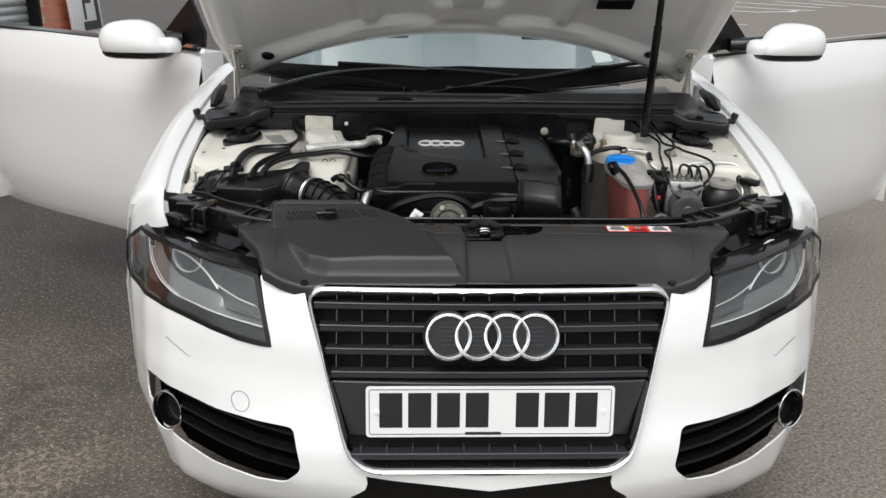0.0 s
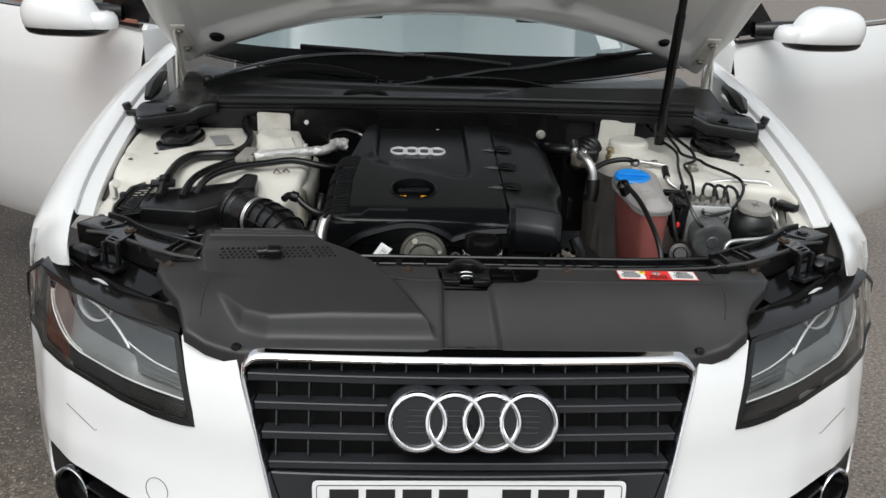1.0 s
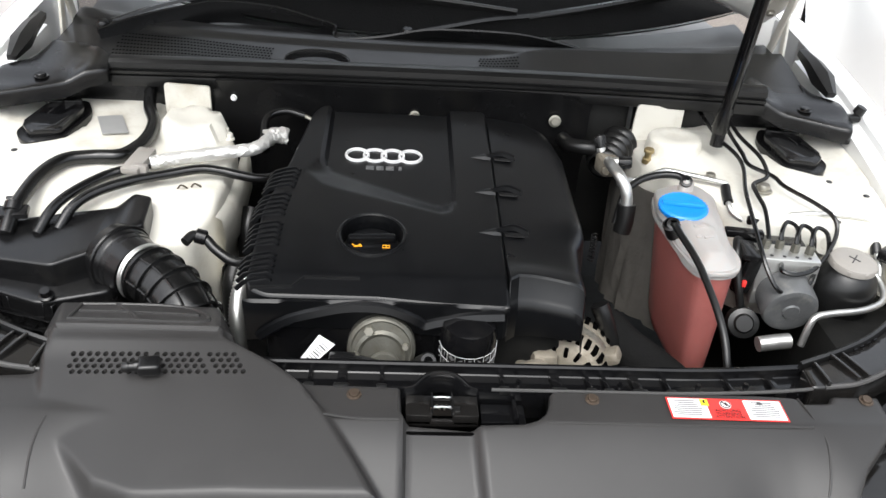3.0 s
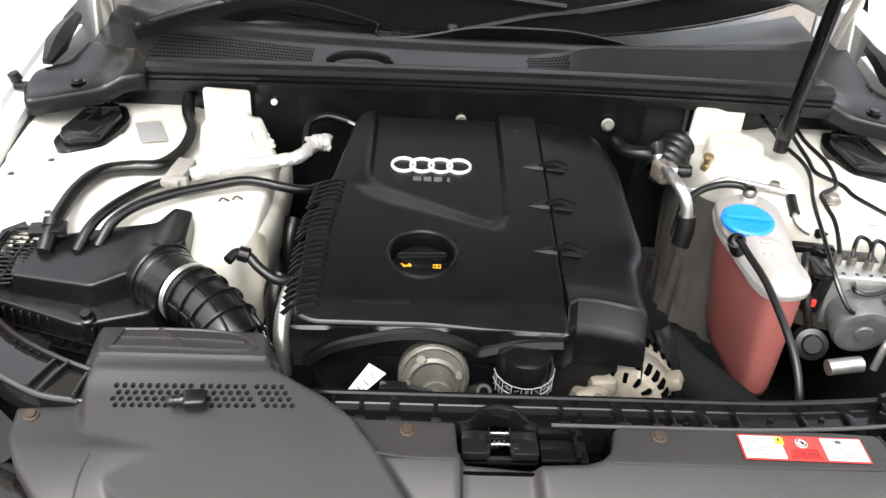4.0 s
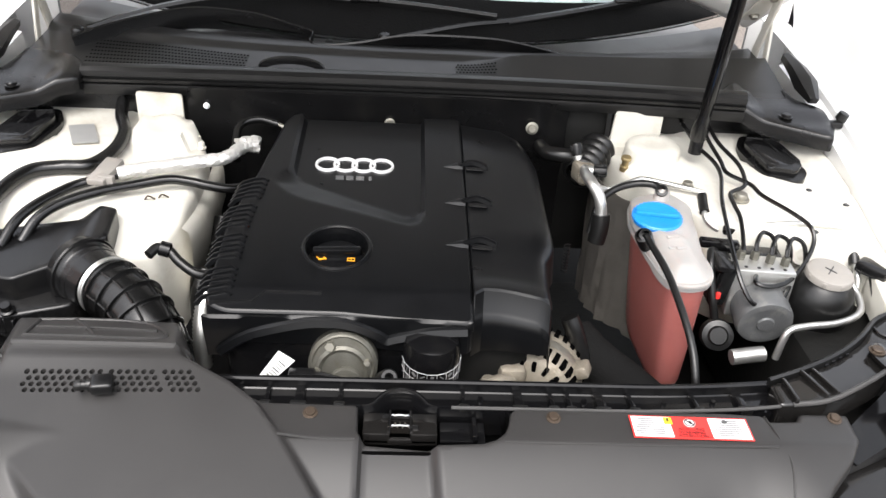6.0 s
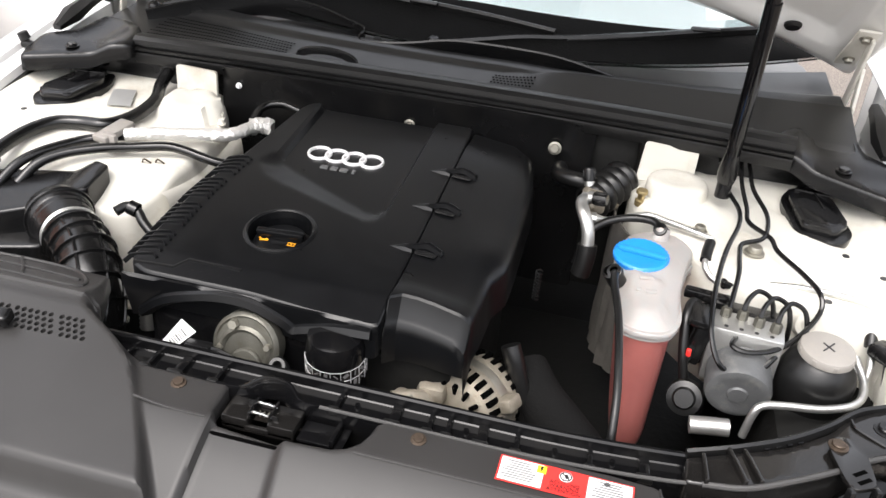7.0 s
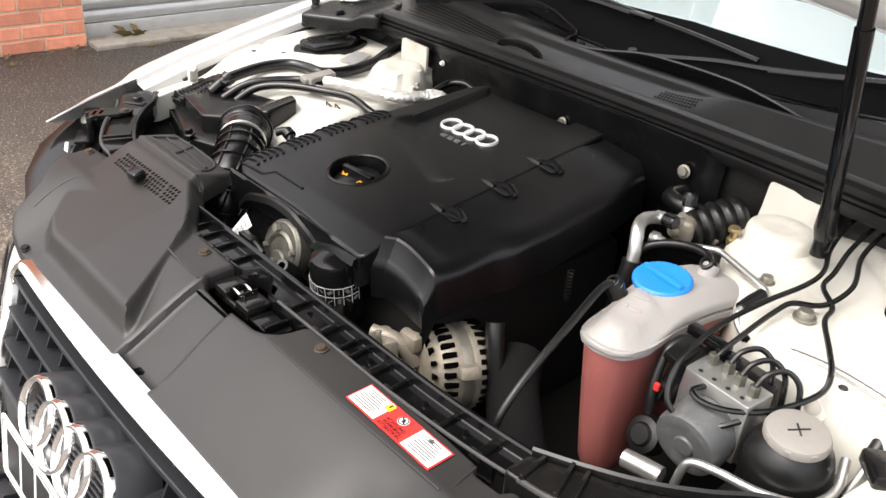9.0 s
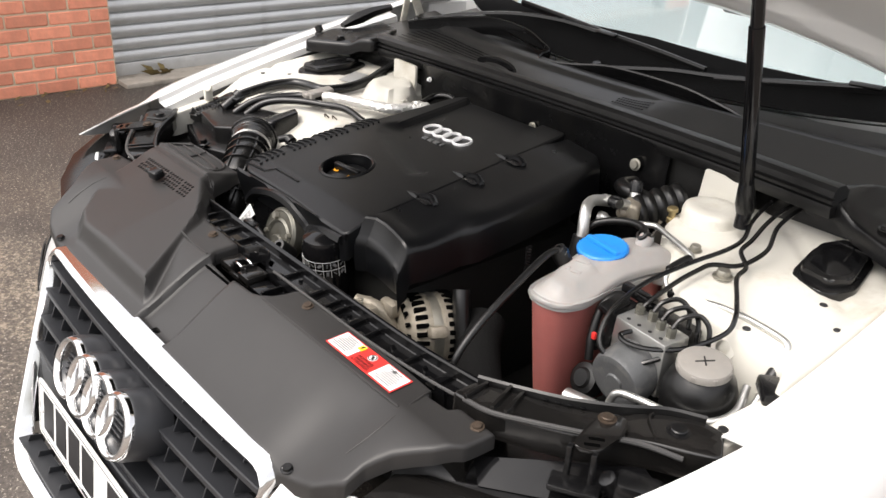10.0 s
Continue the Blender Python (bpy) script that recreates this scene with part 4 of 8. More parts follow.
DZ = [(0.30, 0.0), (0.36, 0.035), (0.50, 0.060), (0.66, 0.070), (0.80, 0.075), (0.89, 0.082), (0.925, 0.078), (0.99, 0.062), (1.06, 0.040), (1.085, 0.025)]
for side in (1, -1):
    rowsd = [[door_pt(side, u, z + (0.035 * (u / 1.3) if z > 0.6 else 0.02 * u), o - 0.02 * (abs(u - 0.65) / 0.65) ** 4) for z, o in DZ] for u in np.linspace(0, 1.36, 18)]
    door = part("door", loft(rowsd), PAINT, car, "open white door with a shoulder crease")
    inner = [[door_pt(side, u, z, -0.10) for z in (0.31, 0.6, 0.9, 1.06)] for u in (0.02, 0.5, 1.0, 1.34)]
    part("door_card", thicken(loft(inner), 0.03), DASH, door, "grey inner door card")
    edge = [[door_pt(side, u, z, o) for o in (0.03, -0.08)] for u, z in ((0, 0.32), (0, 0.7), (0, 1.07), (0.6, 1.09), (1.36, 1.12), (1.36, 0.7), (1.36, 0.34))]
    part("door_edge", loft(edge), PAINT, door)
    path = [door_pt(side, u, 1.092 + 0.036 * u / 1.3, 0.014) for u in np.linspace(0.02, 1.36, 12)]
    part("waist_trim", sweep(path, [(-0.010, -0.006), (0.010, -0.006), (0.010, 0.006), (-0.010, 0.006)]), CHROME, door, "bright waist strip")
    path = [p - Vector((0, 0, 0.012)) + Vector((0, -0.003, 0)) for p in path]
    part("waist_seal", sweep(path, [(-0.010, -0.005), (0.010, -0.005), (0.010, 0.005), (-0.010, 0.005)]), RUBBER, door)
    tri = [door_pt(side, u, z, 0.012) for u, z in ((0.0, 1.09), (0.24, 1.10), (0.05, 1.26), (-0.01, 1.14))]
    part("mirror_sail", thicken(loft([[tri[0], tri[1]], [tri[3], tri[2]]]), 0.012), BLACKP, door, "black mirror triangle")
    arm = tube([door_pt(side, 0.10, 1.115, 0.02), door_pt(side, 0.14, 1.12, 0.07), door_pt(side, 0.17, 1.128, 0.13)], 0.026, 12, 4)
    part("mirror_arm", arm, BLACKP, door)
    # mirror shell: white upper, black lower lip
    mm = Matrix.Translation((1.168 if side > 0 else -1.126, 1.47, 1.138 if side > 0 else 1.124)) @ pose(0, 0, 0, 0, 0, side * 8) @ Matrix.Diagonal((side, 1, 1, 1))

    def cap_row(z, lo, hi, depth):
        mid, half = (lo + hi) / 2, (hi - lo) / 2
        return [mm @ Vector((mid + half * math.copysign(abs(math.cos(t)) ** 0.72, math.cos(t)), (depth if math.sin(t) < 0 else 0.04) * math.copysign(abs(math.sin(t)) ** 0.8, math.sin(t)), z)) for t in np.linspace(0, 2 * math.pi, 33)[:-1]]
    caps = [cap_row(*r) for r in ((-0.040, -0.118, 0.126, 0.078), (-0.030, -0.120, 0.131, 0.083), (-0.012, -0.113, 0.133, 0.084), (0.006, -0.098, 0.132, 0.082), (0.020, -0.090, 0.128, 0.078), (0.036, -0.078, 0.120, 0.070), (0.050, -0.060, 0.102, 0.056), (0.058, -0.040, 0.078, 0.042), (0.063, -0.012, 0.048, 0.022), (0.0645, 0.005, 0.025, 0.008))]
    mc = part("mirror", loft(caps, closed=True, cap=True), PAINT, door, "glossy white mirror cap with a tapered neck", 60)
    neck = [cap_row(*r) for r in ((-0.040, -0.146, -0.060, 0.046), (-0.026, -0.150, -0.060, 0.050), (-0.008, -0.147, -0.060, 0.048), (0.004, -0.136, -0.060, 0.040), (0.008, -0.115, -0.060, 0.026))]
    part("neck", loft(neck, closed=True, cap=True), PAINT, mc, "", 60)
    part("mirror_base", loft([cap_row(*r) for r in ((-0.064, -0.085, 0.098, 0.054), (-0.058, -0.110, 0.118, 0.070), (-0.048, -0.122, 0.126, 0.078), (-0.041, -0.122, 0.127, 0.079))], closed=True, cap=True), BLACKP, mc, "black mirror underside", 60)

# bonnet, propped open
HA = radians(36)


def hood(u, v, drop=0.0):
    """u across, v metres up from the corner of the rear edge; drop: below the outer skin."""
    return Vector((u, 1.405 - v * math.cos(HA) - drop * math.sin(HA), 1.012 + v * math.sin(HA) - drop * math.cos(HA) + 0.075 * (1 - (u / 0.78) ** 2)))


def hood_edge(u):
    return 0.175 * (1 - (abs(u) / 0.775) ** 2.2)


us = np.linspace(-1, 1, 121)


def hw(v):
    return 0.775 + 0.03 * min(1, v / 0.25) - 0.12 * (v / 1.30) ** 3


skin, under = [], []
for k in range(70):
    f = k / 69
    rs, ru = [], []
    for s in us:
        v0 = hood_edge(s * 0.775)
        v = v0 + (1.29 - v0) * f
        w = hw(v)
        rs.append(hood(s * w, v))
        e = min(f * 1.15, (1 - abs(s)) * 0.80, (1 - f) * 1.1)
        rim = 0.030 * float(smoothstep(0.0, 0.022, e))
        pan = -0.020 * float(smoothstep(0.088, 0.105, e + 0.012 * math.cos(s * 9)))
        spoke = 0.020 * float(smoothstep(0.045, 0.022, abs(abs(s) - 0.36 - 0.10 * f))) * float(smoothstep(0.10, 0.13, e))
        centre = 0.020 * float(smoothstep(0.16, 0.12, abs(s))) * float(smoothstep(0.20, 0.16, f)) * float(smoothstep(0.08, 0.10, e))
        bead = 0.004 * float(smoothstep(0.010, 0.004, abs(e - 0.050)))
        ru.append(hood(s * w * 0.995, v + 0.004, 0.012 + rim + pan + max(spoke, centre) + bead))
    skin.append(rs), under.append(ru)
bonnet = part("bonnet", loft(skin), PAINT, car, "white bonnet propped open")
part("inner_frame", loft(under), HOODIN, bonnet, "pale grey-white pressed inner panel", 60)
part("bonnet_rim", loft([[a, b] for a, b in zip(skin[0], under[0])]), HOODIN, bonnet)
for i in (0, -1):
    part("bonnet_rim", loft([[a[i], b[i]] for a, b in zip(skin, under)]), HOODIN, bonnet)
part("bonnet_rim", loft([[a, b] for a, b in zip(skin[-1], under[-1])]), HOODIN, bonnet)
und = Vector((0, -math.sin(HA), -math.cos(HA)))
for u, v, r in ((-0.644, 0.152, 0.021), (0.610, 0.175, 0.016)):
    part("rubber_plug", lathe([(0, 0.004), (r * 0.8, 0.004), (r, 0.0), (r, -0.004)], axis(hood(u, v, 0.043), und), 20), RUBBER, bonnet, "black round plug")
for u in (-0.226, 0.229):
    part("rear_notch", box(hood(u, hood_edge(u) + 0.018, 0.026), (0.085, 0.035, 0.012), 0.006, pose(0, 0, 0, -36, 0, 0)), RUBBER, bonnet, "black rubber bonnet buffer")
part("stay_bracket", box(hood(0.44, 0.42, 0.040), (0.11, 0.05, 0.012), 0.004, pose(0, 0, 0, -36, 0, 0)), BLACKP, bonnet)
# unseen mat, added to keep reflections on the engine cover dark
part("unseen_bonnet_mat", thicken(loft([[hood(u, v, 0.034) for u in np.linspace(-0.60, 0.60, 15)] for v in np.linspace(0.50, 1.20, 8)]), 0.008), MAT, bonnet, "unseen black felt mat added to darken reflections under the bonnet")
part("latch_recess", box(hood(0.0, 0.40, 0.034), (0.10, 0.12, 0.018), 0.01, pose(0, 0, 0, -36, 0, 0)), HOODIN, bonnet)
for side in (1, -1):
    hinge = part("hinge", merged(box(hood(side * 0.726, 0.185, 0.052), (0.038, 0.15, 0.006), 0.002, pose(0, 0, 0, -36, 0, 0)),
                                 box((side * 0.738, 1.215, 1.04), (0.007, 0.026, 0.17), 0.003, pose(0, 0, 0, 24, 0, 0)), box((side * 0.742, 1.19, 1.0), (0.006, 0.020, 0.12), 0.002, pose(0, 0, 0, -12, 0, 0))), INNER, bonnet, "white steel bonnet hinge")
    for v in (0.14, 0.235):
        bolt("hinge_bolt", hood(side * 0.726, v, 0.055), und, 0.011, hinge, STEEL, 0.008)
rod = thing("bonnet_stay", (0.516, 0.876, 0.92), "black gas strut propping the bonnet open", "strut")
A, B = Vector((0.5153, 0.870, 0.938)), Vector((0.5153, 0.870, 0.938)) + Vector((-0.0289, -0.239, 0.9706)) * 0.481
part("cylinder", tube([A.lerp(B, 0.06), A.lerp(B, 0.3), A.lerp(B, 0.62)], 0.0115, 14, 2), GLOSSB, rod)
part("piston", tube([A.lerp(B, 0.6), A.lerp(B, 0.8), A.lerp(B, 0.98)], 0.0095, 12, 2), GLOSSB, rod)
part("lower_socket", merged(lathe([(0, -0.004), (0.014, -0.002), (0.016, 0.012), (0.013, 0.04), (0.0115, 0.05), (0, 0.05)], axis(A, B - A), 14), lathe([(0, 0.008), (0.010, 0.006), (0.012, -0.006), (0.012, -0.03), (0, -0.03)], axis(A, (0, 0, 1)), 14)), BLACKP, rod)

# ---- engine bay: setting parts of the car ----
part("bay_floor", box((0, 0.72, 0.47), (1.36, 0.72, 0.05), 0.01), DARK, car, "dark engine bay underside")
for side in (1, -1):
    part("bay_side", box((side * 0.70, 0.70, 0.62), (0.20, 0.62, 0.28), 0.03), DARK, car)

# black bulkhead panel behind the engine
bulk = part("bulkhead_panel", thicken(sheet(rounded([(-0.405, 0.62), (0.300, 0.62), (0.300, 0.948), (0.262, 0.958), (-0.402, 0.958), (-0.405, 0.90)], 0.012, 3), [],
            lambda p: np.column_stack([p[:, 0], 0.978 + 0.01 * np.sin(p[:, 0] * 9) * 0.3 + 0.012 * smoothstep(0.86, 0.80, p[:, 1]) - 0.010 * smoothstep(0.945, 0.955, p[:, 1]), p[:, 1]]), 0.03), 0.006), BLACKP, car, "matt black bulkhead insulation panel")
for x, z in ((-0.368, 0.922), (-0.033, 0.901), (0.234, 0.903)):
    bolt("push_pin", (x, 0.968, z), (0, -1, 0.15), 0.006 if x < -0.3 else 0.0105 if x < 0 else 0.012, bulk, STEEL if x > -0.3 else WHITEP, 0.007)
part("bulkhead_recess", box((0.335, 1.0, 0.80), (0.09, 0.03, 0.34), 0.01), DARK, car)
for side in (1, -1):
    part("bulkhead_end", box((side * 0.575, 1.012, 0.86), (0.36, 0.02, 0.20), 0.004), BLACKP, car)

# rubber seal on the bulkhead's upper edge
xs = np.linspace(-0.592, 0.62, 30)
seal_path = [Vector((x, 1.000 - 0.012 * x - 0.085 * max(0, x) ** 2, 0.972 + 0.008 * x - 0.012 * max(0, -x) ** 2)) for x in xs]
ring = [(-0.022, -0.034), (-0.026, -0.020), (-0.025, -0.014), (-0.019, -0.0125), (-0.019, -0.0105), (-0.0265, -0.009), (-0.027, -0.004), (-0.020, -0.0025), (-0.020, -0.0005), (-0.026, 0.002), (-0.025, 0.011), (-0.018, 0.017), (-0.008, 0.0185), (0.004, 0.017), (0.010, 0.010), (0.016, 0.009), (0.018, -0.034)]
part("bonnet_seal", sweep(seal_path, [(-a, b) for a, b in ring]), RUBBER, car, "black ribbed rubber bulkhead seal", 30)


# scuttle panel between the seal and the screen
def scuttle(x, f):
    y0 = 1.016 - 0.012 * x - 0.085 * max(0, x) ** 2
    y1 = 1.225 + 0.22 * (abs(x) / 0.72) ** 2.2
    tray = float(smoothstep(0.10, 0.24, x))
    step = 0.008 * (1 - tray) * float(smoothstep(0.44, 0.50, f)) - 0.020 * float(smoothstep(0.62, 0.68, f))
    step += tray * (0.020 * min(1, max(0, (f - 0.14) / 0.29)) - 0.016 * float(smoothstep(0.435, 0.47, f)))
    z0 = 0.966 - 0.02 * max(0, abs(x) - 0.1) ** 2
    return Vector((x, y0 + (y1 - y0) * f, z0 + step + (1.006 - z0) * f * 0.8))


xs = np.linspace(-0.735, 0.735, 50)
scut = part("scuttle_panel", thicken(loft([[scuttle(x, f) for x in xs] for f in (0, 0.08, 0.15, 0.165, 0.18, 0.195, 0.21, 0.27, 0.33, 0.35, 0.37, 0.39, 0.43, 0.45, 0.47, 0.49, 0.51, 0.56, 0.61, 0.63, 0.65, 0.67, 0.69, 0.8, 0.9, 1.0)]), 0.004), TRAY, car, "black plastic scuttle panel below the windscreen")
# mesh holes are flat black dots, their inner shade painted
hb = bmesh.new()
for i in range(46):
    for j in range(8):
        x = -0.612 + i * 0.0066 + (0.0033 if j % 2 else 0)
        f = 0.06 + j * 0.046 - 0.0022 * max(0, i - 20)
        if f > 0.03:
            p = scuttle(x, f) + Vector((0, 0, 0.0014))
            hb.faces.new([hb.verts.new(p + Vector((0.0024 * math.cos(a), 0.0030 * math.sin(a), 0.0003 * math.sin(a)))) for a in np.linspace(0, 2 * math.pi, 7)[:-1]])
part("intake_mesh", hb, VOID, scut, "fine ventilation mesh, its holes flat black dots")
hb = bmesh.new()
for i in range(12):
    for j in range(4):
        p = scuttle(0.092 + i * 0.0066 + (0.0033 if j % 2 else 0), 0.22 + j * 0.046) + Vector((0, 0, 0.0014))
        hb.faces.new([hb.verts.new(p + Vector((0.0024 * math.cos(a), 0.0030 * math.sin(a), 0.0003 * math.sin(a)))) for a in np.linspace(0, 2 * math.pi, 7)[:-1]])
part("intake_mesh", hb, VOID, scut)
lip = smooth_path([(-0.655, 1.130, 0.990), (-0.60, 1.172, 1.004), (-0.52, 1.215, 1.018), (-0.44, 1.240, 1.028), (-0.325, 1.235, 1.024), (-0.242, 1.205, 1.013), (-0.196, 1.183, 1.006), (-0.197, 1.155, 0.998), (-0.180, 1.140, 0.991), (-0.10, 1.148, 0.998), (-0.018, 1.162, 1.011), (0.06, 1.168, 1.013), (0.146, 1.172, 1.011), (0.20, 1.176, 1.006), (0.272, 1.180, 0.992), (0.33, 1.19, 0.975)], 5)
part("wiper_well_lip", sweep(lip, [(-0.0025, -0.045), (0.0025, -0.045), (0.0025, -0.001), (0.0, 0.0015), (-0.0025, -0.001)]), BLACKP, scut, "upright lip in front of the wiper well")
for x, y, z in ((-0.160, 1.155, 0.992), (-0.63, 1.16, 0.992)):
    part("clip", lathe([(0, 0.004), (0.008, 0.003), (0.009, 0.0)], axis((x, y, z), (0, -0.5, 1)), 16), BLACKP, scut)
part("drain_arch", sweep([Vector((-0.275 + 0.055 * (1 - math.cos(a)), 1.034, 0.976 + 0.016 * math.sin(a))) for a in np.linspace(0, math.pi, 14)], [(-0.008, -0.003), (0.008, -0.003), (0.006, 0.003), (-0.006, 0.003)], up=(0, -1, 0)), BLACKP, scut)
for side in (1, -1):
    o = [(0.588, 0.962), (0.660, 0.935), (0.768, 0.878), (0.788, 0.925), (0.786, 0.985), (0.745, 1.02), (0.735, 1.11), (0.66, 1.10), (0.590, 1.015)]
    o = [(side * x, y) for x, y in o]
    endc = part("scuttle_end", shell(rounded(o, 0.012, 3), [rounded([(0.662, 1.01), (0.728, 1.01), (0.728, 1.066), (0.662, 1.066)], 0.02, 4)] if side > 0 else [], lambda p: 0.952 + 0.10 * (p[:, 1] - 0.95) + 0.012 * smoothstep(0.66, 0.62, np.abs(p[:, 0])) + 0.006 * smoothstep(0.93, 0.97, p[:, 1]), 0.016, 0.008, 0.022, 0.02), BLACKP, car, "black plastic scuttle end piece")
    bolt("clip", (side * 0.70, 0.945, 0.955), (0, 0, 1), 0.013, endc, BLACKP, 0.006)
    part("buffer", merged(lathe([(0, 0.020), (0.010, 0.018), (0.011, 0.004), (0.006, 0.002), (0.006, -0.02), (0, -0.02)], axis((side * 0.806, 0.952, 0.948), (side * 0.3, -0.2, 1)), 14), box((side * 0.785, 0.945, 0.944), (0.05, 0.018, 0.014), 0.005)), RUBBER, car, "black rubber bonnet buffer")
    ob = part("seal_strip", sweep([Vector((side * 0.772, y, z)) for y, z in ((1.00, 0.968), (1.05, 0.985), (1.10, 0.997), (1.16, 1.004))], [(-0.016, -0.012), (0.016, -0.012), (0.020, 0.006), (0.004, 0.014), (-0.014, 0.008)], scales=[0.5, 1.1, 0.9, 0.6]), RUBBER, car, "ragged black foam edge seal")
part("washer_cap", merged(lathe([(0, 0.012), (0.026, 0.012), (0.031, 0.007), (0.032, 0.0), (0, 0)], axis((0.695, 1.044, 0.9465), (0, -0.1, 1)), 24), box((0.695, 1.044, 0.9595), (0.05, 0.012, 0.012), 0.004)), BLUE, car, "blue screen-wash filler cap")

# wipers lying on the foot of the screen
ARM = [(-0.007, -0.003), (0.007, -0.003), (0.005, 0.003), (-0.005, 0.003)]
BLADE = [(-0.003, -0.010), (0.003, -0.010), (0.0055, 0.0), (0.003, 0.005), (-0.003, 0.005), (-0.0055, 0.0)]
for arm, blade, foot in (
        ([(-0.030, 1.180, 1.004), (0.04, 1.195, 1.015), (0.12, 1.213, 1.027), (0.211, 1.240, 1.032), (0.34, 1.278, 1.046), (0.467, 1.325, 1.061)], [(0.205, 1.236, 1.026), (0.33, 1.275, 1.040), (0.467, 1.332, 1.056), (0.60, 1.40, 1.068), (0.66, 1.435, 1.074)], (-0.050, 1.178, 1.0)),
        ([(-0.640, 1.175, 0.995), (-0.54, 1.225, 1.022), (-0.40, 1.262, 1.046), (-0.25, 1.272, 1.056), (-0.095, 1.255, 1.055)], [(0.179, 1.241, 1.037), (0.04, 1.250, 1.048), (-0.095, 1.262, 1.054), (-0.26, 1.285, 1.062), (-0.42, 1.315, 1.066)], (-0.655, 1.165, 0.99))):
    wip = part("wiper", sweep(smooth_path(arm, 6), ARM), BLACKP, car, "black wiper arm")
    part("pivot_cap", lathe([(0, 0.010), (0.009, 0.009), (0.013, 0.004), (0.014, -0.016), (0, -0.016)], axis(foot, (0, -0.2, 1)), 18), BLACKP, wip)
    part("blade", sweep(smooth_path(blade, 5), BLADE), RUBBER, wip, "rubber wiper blade")
    part("blade_clip", box(arm[-1], (0.060, 0.016, 0.010), 0.004, pose(0, 0, 0, 0, 0, 18 if arm[-1][0] > 0 else -6)), BLACKP, wip)

# white inner wings with strut domes
IR = [(0.378, 0.972), (0.373, 0.93), (0.385, 0.86), (0.405, 0.825), (0.45, 0.775), (0.495, 0.712), (0.535, 0.672), (0.60, 0.655), (0.66, 0.645), (0.733, 0.630), (0.748, 0.585), (0.757, 0.585), (0.765, 0.70), (0.775, 0.86), (0.778, 1.0), (0.60, 1.03), (0.40, 1.03)]
IL = [(-0.408, 0.985), (-0.372, 0.93), (-0.345, 0.86), (-0.343, 0.75), (-0.350, 0.665), (-0.378, 0.605), (-0.44, 0.588), (-0.60, 0.600), (-0.72, 0.590), (-0.748, 0.53), (-0.760, 0.53), (-0.765, 0.70), (-0.775, 0.86), (-0.778, 1.0), (-0.60, 1.03), (-0.42, 1.03)]


def wing_top(side):
    def h(p):
        x, y = np.abs(p[:, 0]), p[:, 1]
        z = 0.872 + 0.075 * (y - 0.70) - 0.010 * smoothstep(0.55, 0.40, x)
        cx, cy = (0.448, 0.882) if side > 0 else (0.430, 0.900)
        d = np.hypot((x - cx) / 0.060, (y - cy) / 0.056)
        z = z + (0.008 if side > 0 else 0.030) * smoothstep(1.10, 0.86, d) - 0.004 * smoothstep(0.5, 0.2, d)
        z = z + 0.010 * smoothstep(0.035, 0.0, np.abs(x - 0.64) * 0.4 + np.abs(y - 0.80) * 0.25)
        z = z - 0.006 * smoothstep(0.02, 0.0, np.abs((y - 0.83) + (x - 0.70) * 0.9))
        z = z - (0.028 * smoothstep(0.70, 0.60, y) if side < 0 else 0)
        z = z + 0.018 * smoothstep(0.73, 0.77, x) * smoothstep(0.6, 0.8, y)
        return z
    return h


